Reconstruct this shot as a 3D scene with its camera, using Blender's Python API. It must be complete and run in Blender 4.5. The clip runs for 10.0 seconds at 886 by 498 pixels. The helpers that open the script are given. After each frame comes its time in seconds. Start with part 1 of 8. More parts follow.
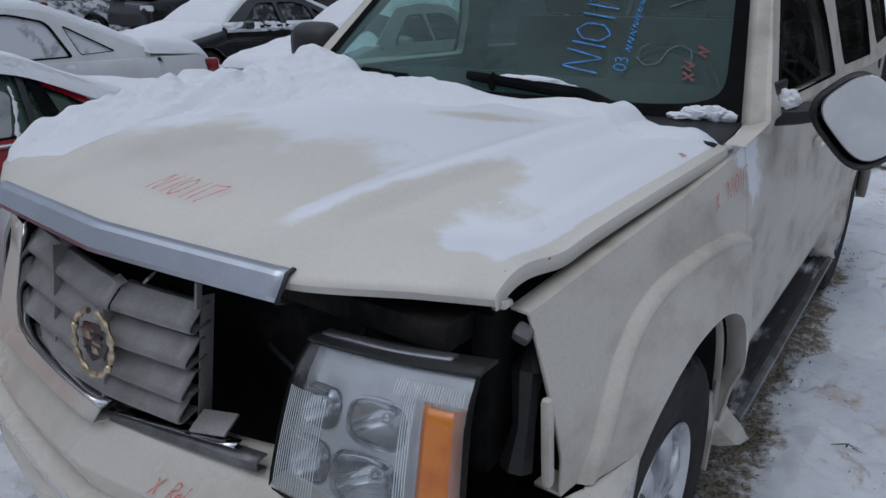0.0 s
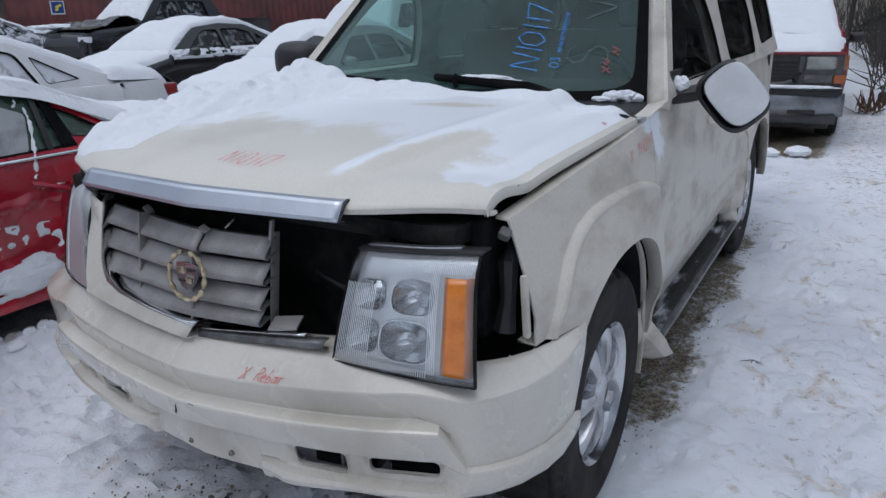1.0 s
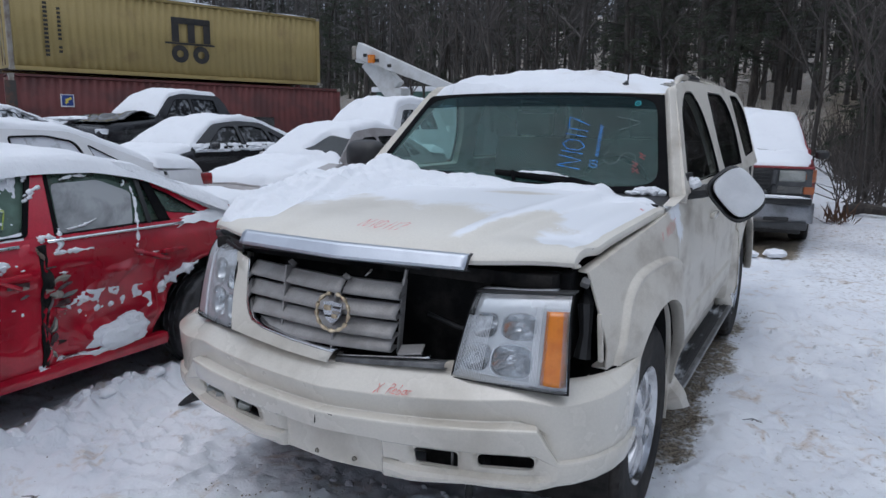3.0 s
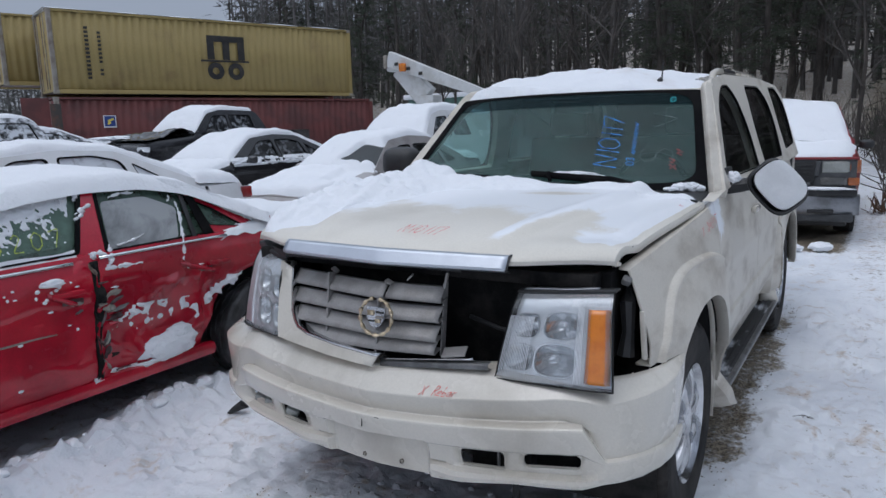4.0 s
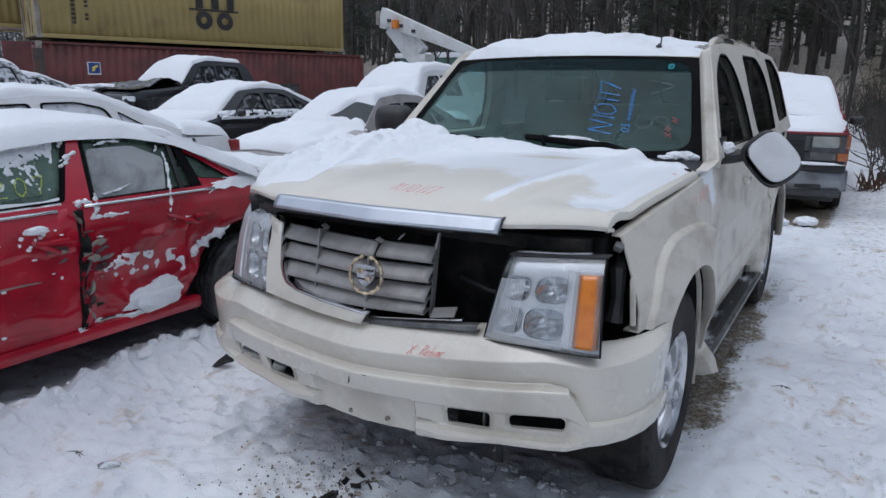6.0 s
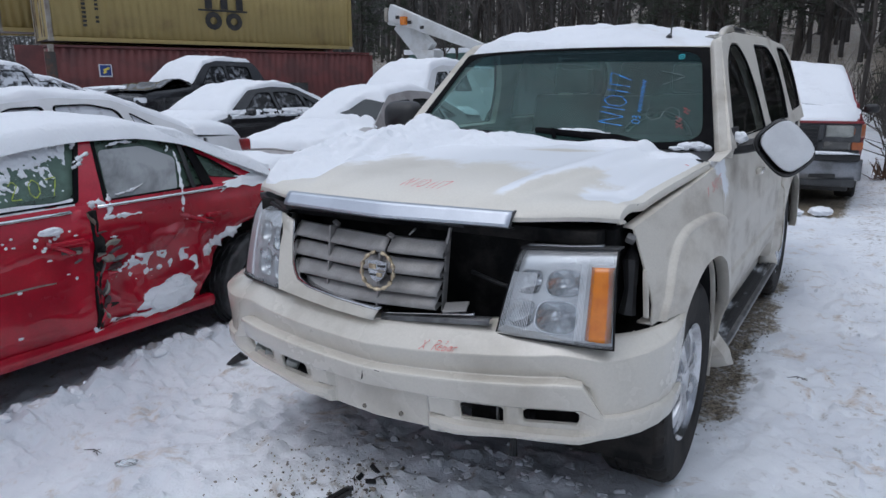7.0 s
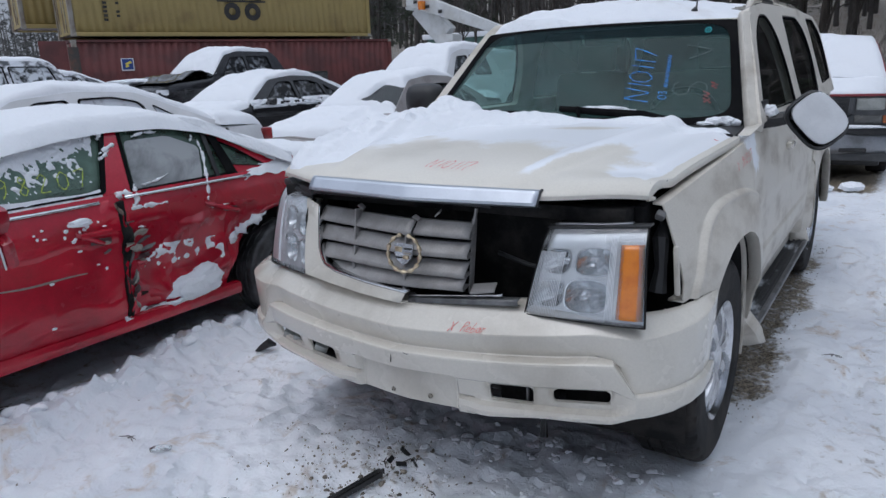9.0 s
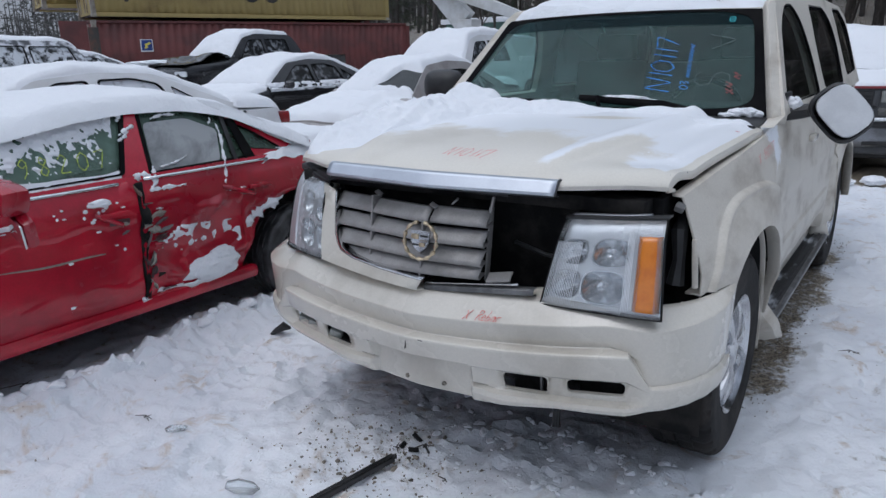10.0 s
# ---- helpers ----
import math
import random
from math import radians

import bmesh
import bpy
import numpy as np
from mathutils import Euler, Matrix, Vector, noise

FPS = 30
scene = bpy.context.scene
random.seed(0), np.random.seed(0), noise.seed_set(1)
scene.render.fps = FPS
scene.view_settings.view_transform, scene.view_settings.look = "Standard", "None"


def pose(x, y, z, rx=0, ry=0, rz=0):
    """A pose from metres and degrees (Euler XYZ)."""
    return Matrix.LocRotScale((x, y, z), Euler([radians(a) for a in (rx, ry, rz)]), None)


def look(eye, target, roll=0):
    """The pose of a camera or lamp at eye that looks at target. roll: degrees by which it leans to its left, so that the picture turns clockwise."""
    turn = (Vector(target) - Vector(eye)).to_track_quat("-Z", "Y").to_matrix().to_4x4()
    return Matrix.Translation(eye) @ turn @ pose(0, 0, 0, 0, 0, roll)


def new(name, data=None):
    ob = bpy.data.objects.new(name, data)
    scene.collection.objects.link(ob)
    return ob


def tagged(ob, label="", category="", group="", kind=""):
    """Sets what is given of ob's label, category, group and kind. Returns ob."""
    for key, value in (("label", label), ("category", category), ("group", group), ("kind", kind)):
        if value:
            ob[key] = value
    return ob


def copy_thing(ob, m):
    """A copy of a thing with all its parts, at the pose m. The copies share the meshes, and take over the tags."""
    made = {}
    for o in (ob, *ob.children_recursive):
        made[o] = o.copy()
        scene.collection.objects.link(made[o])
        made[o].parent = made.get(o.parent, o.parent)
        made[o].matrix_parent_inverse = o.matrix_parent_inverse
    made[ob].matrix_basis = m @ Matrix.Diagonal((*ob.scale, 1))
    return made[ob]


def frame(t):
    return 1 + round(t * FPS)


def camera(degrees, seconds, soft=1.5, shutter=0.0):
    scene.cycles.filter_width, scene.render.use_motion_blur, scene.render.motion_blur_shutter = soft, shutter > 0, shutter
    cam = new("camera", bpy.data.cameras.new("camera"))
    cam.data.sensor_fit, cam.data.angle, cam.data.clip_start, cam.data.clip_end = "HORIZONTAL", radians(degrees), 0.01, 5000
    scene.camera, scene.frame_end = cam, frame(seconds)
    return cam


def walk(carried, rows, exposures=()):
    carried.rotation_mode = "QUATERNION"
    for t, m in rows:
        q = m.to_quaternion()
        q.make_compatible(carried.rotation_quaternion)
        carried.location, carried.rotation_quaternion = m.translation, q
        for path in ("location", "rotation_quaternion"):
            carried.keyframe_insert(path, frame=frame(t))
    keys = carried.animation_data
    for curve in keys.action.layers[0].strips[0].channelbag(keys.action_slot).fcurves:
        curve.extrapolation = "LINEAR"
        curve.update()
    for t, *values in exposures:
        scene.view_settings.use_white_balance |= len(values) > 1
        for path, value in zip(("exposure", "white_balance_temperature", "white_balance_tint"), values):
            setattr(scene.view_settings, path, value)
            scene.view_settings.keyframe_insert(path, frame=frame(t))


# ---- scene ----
cam = camera(64.5, 10.0)
PATH = [
    (0, (1.277, 0.413, 1.57), (0.182, 1.944, 0.893), 0.5),
    (0.5, (1.392, 0.102, 1.572), (0.367, 1.706, 0.957), -1.3),
    (1, (1.485, -0.143, 1.561), (0.515, 1.49, 0.934), -1.4),
    (1.5, (1.441, -0.427, 1.559), (0.528, 1.281, 1.06), -2.5),
    (2, (1.492, -0.566, 1.545), (0.415, 1.057, 1.095), -1.6),
    (2.5, (1.499, -0.699, 1.544), (0.486, 0.964, 1.086), -0.0),
    (2.7, (1.449, -0.781, 1.569), (0.506, 0.942, 1.191), 1.4),
    (3.8, (1.469, -0.89, 1.565), (0.458, 0.806, 1.247), -1.7),
    (4, (1.457, -0.878, 1.565), (0.421, 0.799, 1.228), -1.6),
    (4.5, (1.484, -0.864, 1.554), (0.471, 0.822, 1.191), 0.5),
    (5, (1.486, -0.856, 1.552), (0.518, 0.847, 1.148), 1.4),
    (5.5, (1.456, -0.863, 1.557), (0.496, 0.837, 1.126), 0.9),
    (6, (1.432, -0.878, 1.556), (0.44, 0.802, 1.113), 0.6),
    (7.5, (1.436, -0.869, 1.548), (0.404, 0.781, 1.088), -1.0),
    (8, (1.443, -0.862, 1.546), (0.397, 0.778, 1.083), -1.7),
    (8.5, (1.42, -0.872, 1.532), (0.361, 0.76, 1.071), -1.5),
    (9, (1.415, -0.872, 1.532), (0.346, 0.745, 1.041), -2.1),
    (9.5, (1.412, -0.862, 1.53), (0.332, 0.739, 1.011), -2.1),
    (10, (1.406, -0.872, 1.537), (0.308, 0.714, 1.009), -1.3),
]
walk(cam, [(t, look(eye, target, roll)) for t, eye, target, roll in PATH], [(0, -0.63, 5500, 7), (1.0, -0.25, 5500, 7), (2.5, -0.13, 5500, 7), (10, -0.13, 5500, 7)])


# ---- world and light ----
world = bpy.data.worlds.new("overcast_sky")
scene.world = world
world.use_nodes = True
wn = world.node_tree.nodes
sky = wn.new("ShaderNodeTexSky")
sky.sky_type, sky.sun_disc = "NISHITA", False
sky.sun_elevation, sky.sun_rotation = radians(70), radians(200)
sky.air_density, sky.dust_density, sky.ozone_density = 0.6, 8.0, 1.0
wn["Background"].inputs["Strength"].default_value = 0.109
cloud = wn.new("ShaderNodeMixRGB")
cloud.inputs["Fac"].default_value = 0.5
cloud.inputs["Color2"].default_value = (5.50, 5.40, 5.55, 1)
world.node_tree.links.new(sky.outputs[0], cloud.inputs["Color1"])
world.node_tree.links.new(cloud.outputs["Color"], wn["Background"].inputs["Color"])
sun_data = bpy.data.lights.new("sun", "SUN")
sun_data.energy, sun_data.angle, sun_data.color = 0.85, radians(110), (1.0, 0.99, 0.98)
sun = new("sun", sun_data)
sun.matrix_world = look((-1.5, 1.0, 16), (0, 0, 0))


# ---- materials ----
def shader(name):
    m = bpy.data.materials.new(name)
    m.use_nodes = True
    return m, m.node_tree.nodes, m.node_tree.links, m.node_tree.nodes["Principled BSDF"]


def noise_node(n, l, coord, scale, detail=4.0, rough=0.55, dist=0.0):
    t = n.new("ShaderNodeTexNoise")
    t.inputs["Scale"].default_value, t.inputs["Detail"].default_value = scale, detail
    t.inputs["Roughness"].default_value, t.inputs["Distortion"].default_value = rough, dist
    l.new(coord, t.inputs["Vector"])
    return t


def ramp_node(n, l, value, lo, hi):
    r = n.new("ShaderNodeMapRange")
    r.interpolation_type = "SMOOTHSTEP"
    r.inputs["From Min"].default_value, r.inputs["From Max"].default_value = lo, hi
    l.new(value, r.inputs["Value"])
    return r.outputs["Result"]


def mix_node(n, l, fac, a, b):
    x = n.new("ShaderNodeMix")
    x.data_type = "RGBA"
    for socket, v in ((x.inputs["Factor"], fac), (x.inputs["A"], a), (x.inputs["B"], b)):
        if isinstance(v, (tuple, list)):
            socket.default_value = (*v, 1) if len(v) == 3 else v
        elif isinstance(v, (int, float)):
            socket.default_value = v
        else:
            l.new(v, socket)
    return x.outputs["Result"]


def surface(name, col, col2=None, rough=0.5, metal=0.0, big=3.0, fine=60.0, bump=0.15, lo=0.4, hi=0.65, stretch=(1, 1, 1),
            coat=0.0, spec=0.5, grain=0.12, island=0.0, emit=0.0, depth=0.01):
    """A surface with large stains (col to col2), fine grain in tone and relief, and uneven roughness."""
    m, n, l, b = shader(name)
    tc = n.new("ShaderNodeTexCoord")
    mp = n.new("ShaderNodeMapping")
    mp.inputs["Scale"].default_value = stretch
    l.new(tc.outputs["Object"], mp.inputs["Vector"])
    v = mp.outputs["Vector"]
    a = noise_node(n, l, v, big, 5)
    f = noise_node(n, l, v, fine, 3)
    c2 = col2 or tuple(c * 0.8 for c in col)
    base = mix_node(n, l, ramp_node(n, l, a.outputs["Fac"], lo, hi), col, c2)
    dark = n.new("ShaderNodeMixRGB")
    dark.blend_type = "MULTIPLY"
    dark.inputs["Fac"].default_value = 1.0
    g = n.new("ShaderNodeMapRange")
    g.inputs["To Min"].default_value, g.inputs["To Max"].default_value = 1 - grain, 1 + grain
    g.inputs["From Min"].default_value, g.inputs["From Max"].default_value = 0.3, 0.7
    l.new(f.outputs["Fac"], g.inputs["Value"])
    l.new(base, dark.inputs["Color1"])
    l.new(g.outputs["Result"], dark.inputs["Color2"])
    out = dark.outputs["Color"]
    if island:
        geo = n.new("ShaderNodeNewGeometry")
        k = n.new("ShaderNodeMapRange")
        k.inputs["To Min"].default_value, k.inputs["To Max"].default_value = 1 - island, 1 + island
        l.new(geo.outputs["Random Per Island"], k.inputs["Value"])
        d2 = n.new("ShaderNodeMixRGB")
        d2.blend_type = "MULTIPLY"
        d2.inputs["Fac"].default_value = 1.0
        l.new(out, d2.inputs["Color1"])
        l.new(k.outputs["Result"], d2.inputs["Color2"])
        out = d2.outputs["Color"]
    l.new(out, b.inputs["Base Color"])
    r = n.new("ShaderNodeMapRange")
    r.inputs["To Min"].default_value, r.inputs["To Max"].default_value = max(0.02, rough - 0.1), min(1, rough + 0.12)
    l.new(a.outputs["Fac"], r.inputs["Value"])
    l.new(r.outputs["Result"], b.inputs["Roughness"])
    b.inputs["Metallic"].default_value = metal
    b.inputs["Coat Weight"].default_value = coat
    b.inputs["Coat Roughness"].default_value = 0.12
    b.inputs["Specular IOR Level"].default_value = spec
    if bump:
        bp = n.new("ShaderNodeBump")
        bp.inputs["Strength"].default_value, bp.inputs["Distance"].default_value = bump, depth
        l.new(f.outputs["Fac"], bp.inputs["Height"])
        l.new(bp.outputs["Normal"], b.inputs["Normal"])
    return m


def pane(name, tint, rough=0.02, film=None, film_lo=0.5, film_hi=0.7, film_scale=6.0, film_amount=1.0, ior=1.5):
    """A thin sheet of glass: tinted, with a mirror gloss, and dirt, frost or painted haze lying on it where film is
    given.
    """
    m, n, l, b = shader(name)
    n.remove(b)
    tr = n.new("ShaderNodeBsdfTransparent")
    tr.inputs["Color"].default_value = (*tint, 1)
    gl = n.new("ShaderNodeBsdfGlossy")
    gl.inputs["Roughness"].default_value = rough
    fr = n.new("ShaderNodeFresnel")
    fr.inputs["IOR"].default_value = ior
    mx = n.new("ShaderNodeMixShader")
    l.new(fr.outputs[0], mx.inputs["Fac"])
    l.new(tr.outputs[0], mx.inputs[1])
    l.new(gl.outputs[0], mx.inputs[2])
    out = mx.outputs[0]
    if film:
        tc = n.new("ShaderNodeTexCoord")
        a = noise_node(n, l, tc.outputs["Object"], film_scale, 6, 0.6, 0.4)
        df = n.new("ShaderNodeBsdfDiffuse")
        df.inputs["Color"].default_value = (*film, 1)
        k = n.new("ShaderNodeMapRange")
        k.inputs["From Min"].default_value, k.inputs["From Max"].default_value = film_lo, film_hi
        k.inputs["To Max"].default_value = film_amount
        l.new(a.outputs["Fac"], k.inputs["Value"])
        m2 = n.new("ShaderNodeMixShader")
        l.new(k.outputs["Result"], m2.inputs["Fac"])
        l.new(out, m2.inputs[1])
        l.new(df.outputs[0], m2.inputs[2])
        out = m2.outputs[0]
    l.new(out, n["Material Output"].inputs["Surface"])
    return m


def snow_material(name, col=(0.83, 0.85, 0.88), dirt=(0.55, 0.5, 0.45), dirt_lo=0.6, dirt_hi=0.85, big=1.4):
    m, n, l, b = shader(name)
    tc = n.new("ShaderNodeTexCoord")
    v = tc.outputs["Object"]
    a = noise_node(n, l, v, big, 6, 0.6, 0.3)
    f = noise_node(n, l, v, 45, 5, 0.65)
    c = noise_node(n, l, v, 9, 5, 0.6)
    base = mix_node(n, l, ramp_node(n, l, a.outputs["Fac"], dirt_lo, dirt_hi), col, dirt)
    l.new(base, b.inputs["Base Color"])
    b.inputs["Roughness"].default_value = 0.62
    b.inputs["Specular IOR Level"].default_value = 0.3
    b1 = n.new("ShaderNodeBump")
    b1.inputs["Strength"].default_value, b1.inputs["Distance"].default_value = 0.5, 0.014
    l.new(f.outputs["Fac"], b1.inputs["Height"])
    b2 = n.new("ShaderNodeBump")
    b2.inputs["Strength"].default_value, b2.inputs["Distance"].default_value = 0.35, 0.05
    l.new(c.outputs["Fac"], b2.inputs["Height"])
    l.new(b1.outputs["Normal"], b2.inputs["Normal"])
    l.new(b2.outputs["Normal"], b.inputs["Normal"])
    return m


def ground_material():
    """Trodden snow with grey icy patches, tan stains and dark flecks; where the attribute bare rises, wet gravel and earth show through."""
    m, n, l, b = shader("trodden_snow")
    tc = n.new("ShaderNodeTexCoord")
    v = tc.outputs["Object"]
    wide = noise_node(n, l, v, 0.9, 5, 0.6, 0.5)
    mid_ = noise_node(n, l, v, 4.2, 7, 0.65, 0.8)
    small = noise_node(n, l, v, 17, 6, 0.7, 0.4)
    fleck = noise_node(n, l, v, 75, 3, 0.6)
    grain = noise_node(n, l, v, 190, 2, 0.6)
    col = mix_node(n, l, ramp_node(n, l, wide.outputs["Fac"], 0.42, 0.66), (0.80, 0.82, 0.85), (0.66, 0.685, 0.73))
    col = mix_node(n, l, ramp_node(n, l, mid_.outputs["Fac"], 0.54, 0.70), col, (0.56, 0.495, 0.435))
    col = mix_node(n, l, ramp_node(n, l, small.outputs["Fac"], 0.56, 0.80), col, (0.50, 0.48, 0.46))
    add_ = n.new("ShaderNodeMath")
    add_.operation = "ADD"
    l.new(fleck.outputs["Fac"], add_.inputs[0])
    l.new(mid_.outputs["Fac"], add_.inputs[1])
    col = mix_node(n, l, ramp_node(n, l, add_.outputs[0], 1.25, 1.36), col, (0.16, 0.125, 0.09))
    at = n.new("ShaderNodeAttribute")
    at.attribute_name = "bare"
    earth = mix_node(n, l, ramp_node(n, l, fleck.outputs["Fac"], 0.35, 0.65), (0.085, 0.07, 0.053), (0.34, 0.29, 0.215))
    s = n.new("ShaderNodeMath")
    s.operation = "ADD"
    l.new(at.outputs["Fac"], s.inputs[0])
    l.new(small.outputs["Fac"], s.inputs[1])
    l.new(mix_node(n, l, ramp_node(n, l, s.outputs[0], 0.86, 1.12), col, earth), b.inputs["Base Color"])
    b.inputs["Specular IOR Level"].default_value = 0.35
    rg = n.new("ShaderNodeMapRange")
    rg.inputs["From Min"].default_value, rg.inputs["From Max"].default_value = 0.42, 0.66
    rg.inputs["To Min"].default_value, rg.inputs["To Max"].default_value = 0.66, 0.42
    l.new(wide.outputs["Fac"], rg.inputs["Value"])
    l.new(rg.outputs["Result"], b.inputs["Roughness"])
    normal = None
    for source, strength, distance in ((grain, 0.35, 0.004), (fleck, 0.35, 0.008), (small, 0.5, 0.024), (mid_, 0.22, 0.05)):
        bp = n.new("ShaderNodeBump")
        bp.inputs["Strength"].default_value, bp.inputs["Distance"].default_value = strength, distance
        l.new(source.outputs["Fac"], bp.inputs["Height"])
        if normal:
            l.new(normal, bp.inputs["Normal"])
        normal = bp.outputs["Normal"]
    l.new(normal, b.inputs["Normal"])
    return m


SNOW = snow_material("fresh_snow")
SNOW_FAR = snow_material("settled_snow", (0.82, 0.84, 0.87), (0.74, 0.75, 0.78))
GROUND = ground_material()
CREAM = surface("pearl_cream_paint", (0.615, 0.58, 0.505), (0.46, 0.425, 0.355), 0.26, big=3.1, fine=130, bump=0.02, coat=0.9, grain=0.035, lo=0.45, hi=0.75)
FROSTY_CREAM = surface("frosted_cream_paint", (0.70, 0.665, 0.585), (0.60, 0.565, 0.49), 0.36, big=2.2, fine=130, bump=0.03, coat=0.25, grain=0.035, lo=0.45, hi=0.75)


def frosted(m, scale=6.5, lo=0.66, hi=1.04):
    """Frozen powder clings where the attribute frost rises."""
    n, l = m.node_tree.nodes, m.node_tree.links
    b = n["Principled BSDF"]
    tc = n.new("ShaderNodeTexCoord")
    f = noise_node(n, l, tc.outputs["Object"], scale, 10, 0.74, 0.8)
    at = n.new("ShaderNodeAttribute")
    at.attribute_name = "frost"
    s = n.new("ShaderNodeMath")
    s.operation = "ADD"
    l.new(at.outputs["Fac"], s.inputs[0])
    l.new(f.outputs["Fac"], s.inputs[1])
    k = ramp_node(n, l, s.outputs[0], lo, hi)
    l.new(mix_node(n, l, k, b.inputs["Base Color"].links[0].from_socket, (0.84, 0.86, 0.89)), b.inputs["Base Color"])


frosted(FROSTY_CREAM)
CREAM_DUSTY = surface("dusty_cream_paint", (0.625, 0.59, 0.52), (0.385, 0.345, 0.285), 0.44, big=4.6, fine=160, bump=0.03, coat=0.0, spec=0.25, grain=0.05, lo=0.44, hi=0.76, stretch=(1, 0.7, 1.3))
frosted(CREAM_DUSTY, 16.0, 0.80, 0.98)
SILVER_GRILLE = surface("dull_silver_plastic", (0.29, 0.28, 0.27), (0.24, 0.23, 0.22), 0.42, metal=0.25, big=14, fine=220, bump=0.05)
CHROME = surface("chrome", (0.75, 0.76, 0.78), (0.6, 0.61, 0.63), 0.14, metal=1.0, big=5, fine=180, bump=0.02, grain=0.03)
BAR = surface("dull_bright_bar", (0.60, 0.63, 0.68), (0.52, 0.55, 0.6), 0.36, metal=1.0, big=5, fine=160, bump=0.02, grain=0.03)
DULL_CHROME = surface("muddy_chrome", (0.30, 0.31, 0.33), (0.13, 0.13, 0.13), 0.4, metal=0.8, big=3, fine=90, bump=0.05, lo=0.35, hi=0.7)
WORN_TRIM = surface("worn_grey_trim", (0.11, 0.11, 0.11), (0.22, 0.22, 0.22), 0.4, metal=0.5, big=9, fine=140, bump=0.05)
DARK_PLASTIC = surface("charcoal_plastic", (0.050, 0.052, 0.055), (0.075, 0.077, 0.08), 0.5, big=8, fine=140, bump=0.06)
SMOKED = surface("smoked_lens", (0.085, 0.085, 0.082), (0.12, 0.118, 0.11), 0.25, big=9, fine=80, bump=0.02, coat=0.5)
DIM_AMBER = surface("dull_amber_lens", (0.40, 0.115, 0.025), (0.30, 0.09, 0.03), 0.3, big=18, fine=120, bump=0.01, coat=0.4)
LAMP_GLASS = surface("old_lamp_glass", (0.32, 0.33, 0.31), (0.24, 0.25, 0.23), 0.25, big=9, fine=80, bump=0.03, coat=0.5)
TREAD = surface("snow_dusted_tread", (0.02, 0.02, 0.021), (0.62, 0.64, 0.67), 0.6, big=9, fine=90, bump=0.2, lo=0.50, hi=0.68, stretch=(1, 0.35, 1))
# Pale base colour stands for the snow and sky reflected in the mirror.
MIRROR = surface("pale_mirror", (0.78, 0.79, 0.8), (0.7, 0.71, 0.72), 0.35, metal=0.3, big=9, fine=150, bump=0.02, grain=0.02)
GOLD = surface("gilt_metal", (0.62, 0.52, 0.36), (0.4, 0.33, 0.22), 0.3, metal=0.9, big=30, fine=200, bump=0.05)
BLACK = surface("black_plastic", (0.018, 0.018, 0.019), (0.03, 0.03, 0.03), 0.45, big=8, fine=200, bump=0.05)
FRIT = surface("black_glass_print", (0.010, 0.010, 0.011), (0.016, 0.016, 0.016), 0.3, big=8, fine=200, bump=0.0, spec=0.0)
# Near-black, almost glossless: parts in hollows carry the hollow's shade in their colour.
PIT = surface("recess_black", (0.013, 0.013, 0.0135), (0.032, 0.03, 0.028), 0.8, big=9, fine=120, bump=0.1, spec=0.08)
GREY_PLASTIC = surface("grey_plastic", (0.12, 0.12, 0.12), (0.2, 0.19, 0.18), 0.55, big=11, fine=140, bump=0.08)
RUBBER = surface("tyre_rubber", (0.014, 0.0135, 0.0135), (0.040, 0.036, 0.033), 0.75, big=7, fine=90, bump=0.2, spec=0.2)
WET_RUBBER = surface("wet_tyre_rubber", (0.016, 0.016, 0.017), (0.055, 0.055, 0.057), 0.5, big=9, fine=90, bump=0.2)
ALLOY = surface("silver_alloy", (0.62, 0.63, 0.65), (0.42, 0.42, 0.43), 0.17, metal=0.95, big=12, fine=60, bump=0.01, grain=0.05)
AMBER = surface("amber_lens", (0.72, 0.22, 0.01), (0.62, 0.17, 0.006), 0.22, big=18, fine=120, bump=0.01, coat=0.8, grain=0.04)
RED_LENS = surface("red_lens", (0.25, 0.01, 0.012), (0.16, 0.01, 0.01), 0.2, big=10, fine=90, bump=0.05, coat=0.6)
REFLECTOR = surface("reflector_bowl", (0.8, 0.82, 0.84), (0.66, 0.68, 0.7), 0.1, metal=1.0, big=20, fine=40, bump=0.02, grain=0.03)
LAMP_LINER = surface("lamp_liner", (0.90, 0.92, 0.94), (0.80, 0.82, 0.85), 0.22, metal=0.5, big=12, fine=60, bump=0.015, grain=0.02)
CLOUDED = pane("clouded_lens", (0.9, 0.92, 0.93), 0.4, (0.50, 0.515, 0.53), 0.1, 0.75, 7.0, 0.54, 1.06)
LENS = pane("lamp_lens", (0.95, 0.965, 0.97), 0.04, (0.88, 0.9, 0.92), 0.3, 0.85, 9.0, 0.33, 1.5)
RIB = surface("ribbed_lens", (0.80, 0.82, 0.84), (0.68, 0.70, 0.72), 0.15, big=9, fine=80, bump=0.0, coat=0.8, grain=0.02)
# The green film is haze painted over the windscreen to lift its darks.
WINDSCREEN = pane("windscreen_glass", (0.46, 0.70, 0.66), 0.01, (0.15, 0.27, 0.25), 0.05, 1.2, 5.0, 0.5, 1.36)
SIDE_GLASS = pane("side_glass", (0.82, 0.9, 0.88), 0.01, (0.5, 0.52, 0.53), 0.5, 1.1, 8.0, 0.2)
TINTED = pane("privacy_glass", (0.1, 0.11, 0.11), 0.02, (0.5, 0.52, 0.53), 0.5, 1.2, 8.0, 0.15)
FROSTED = pane("snowy_glass", (0.12, 0.14, 0.14), 0.05, (0.66, 0.69, 0.73), 0.5, 0.78, 7.0, 0.65)
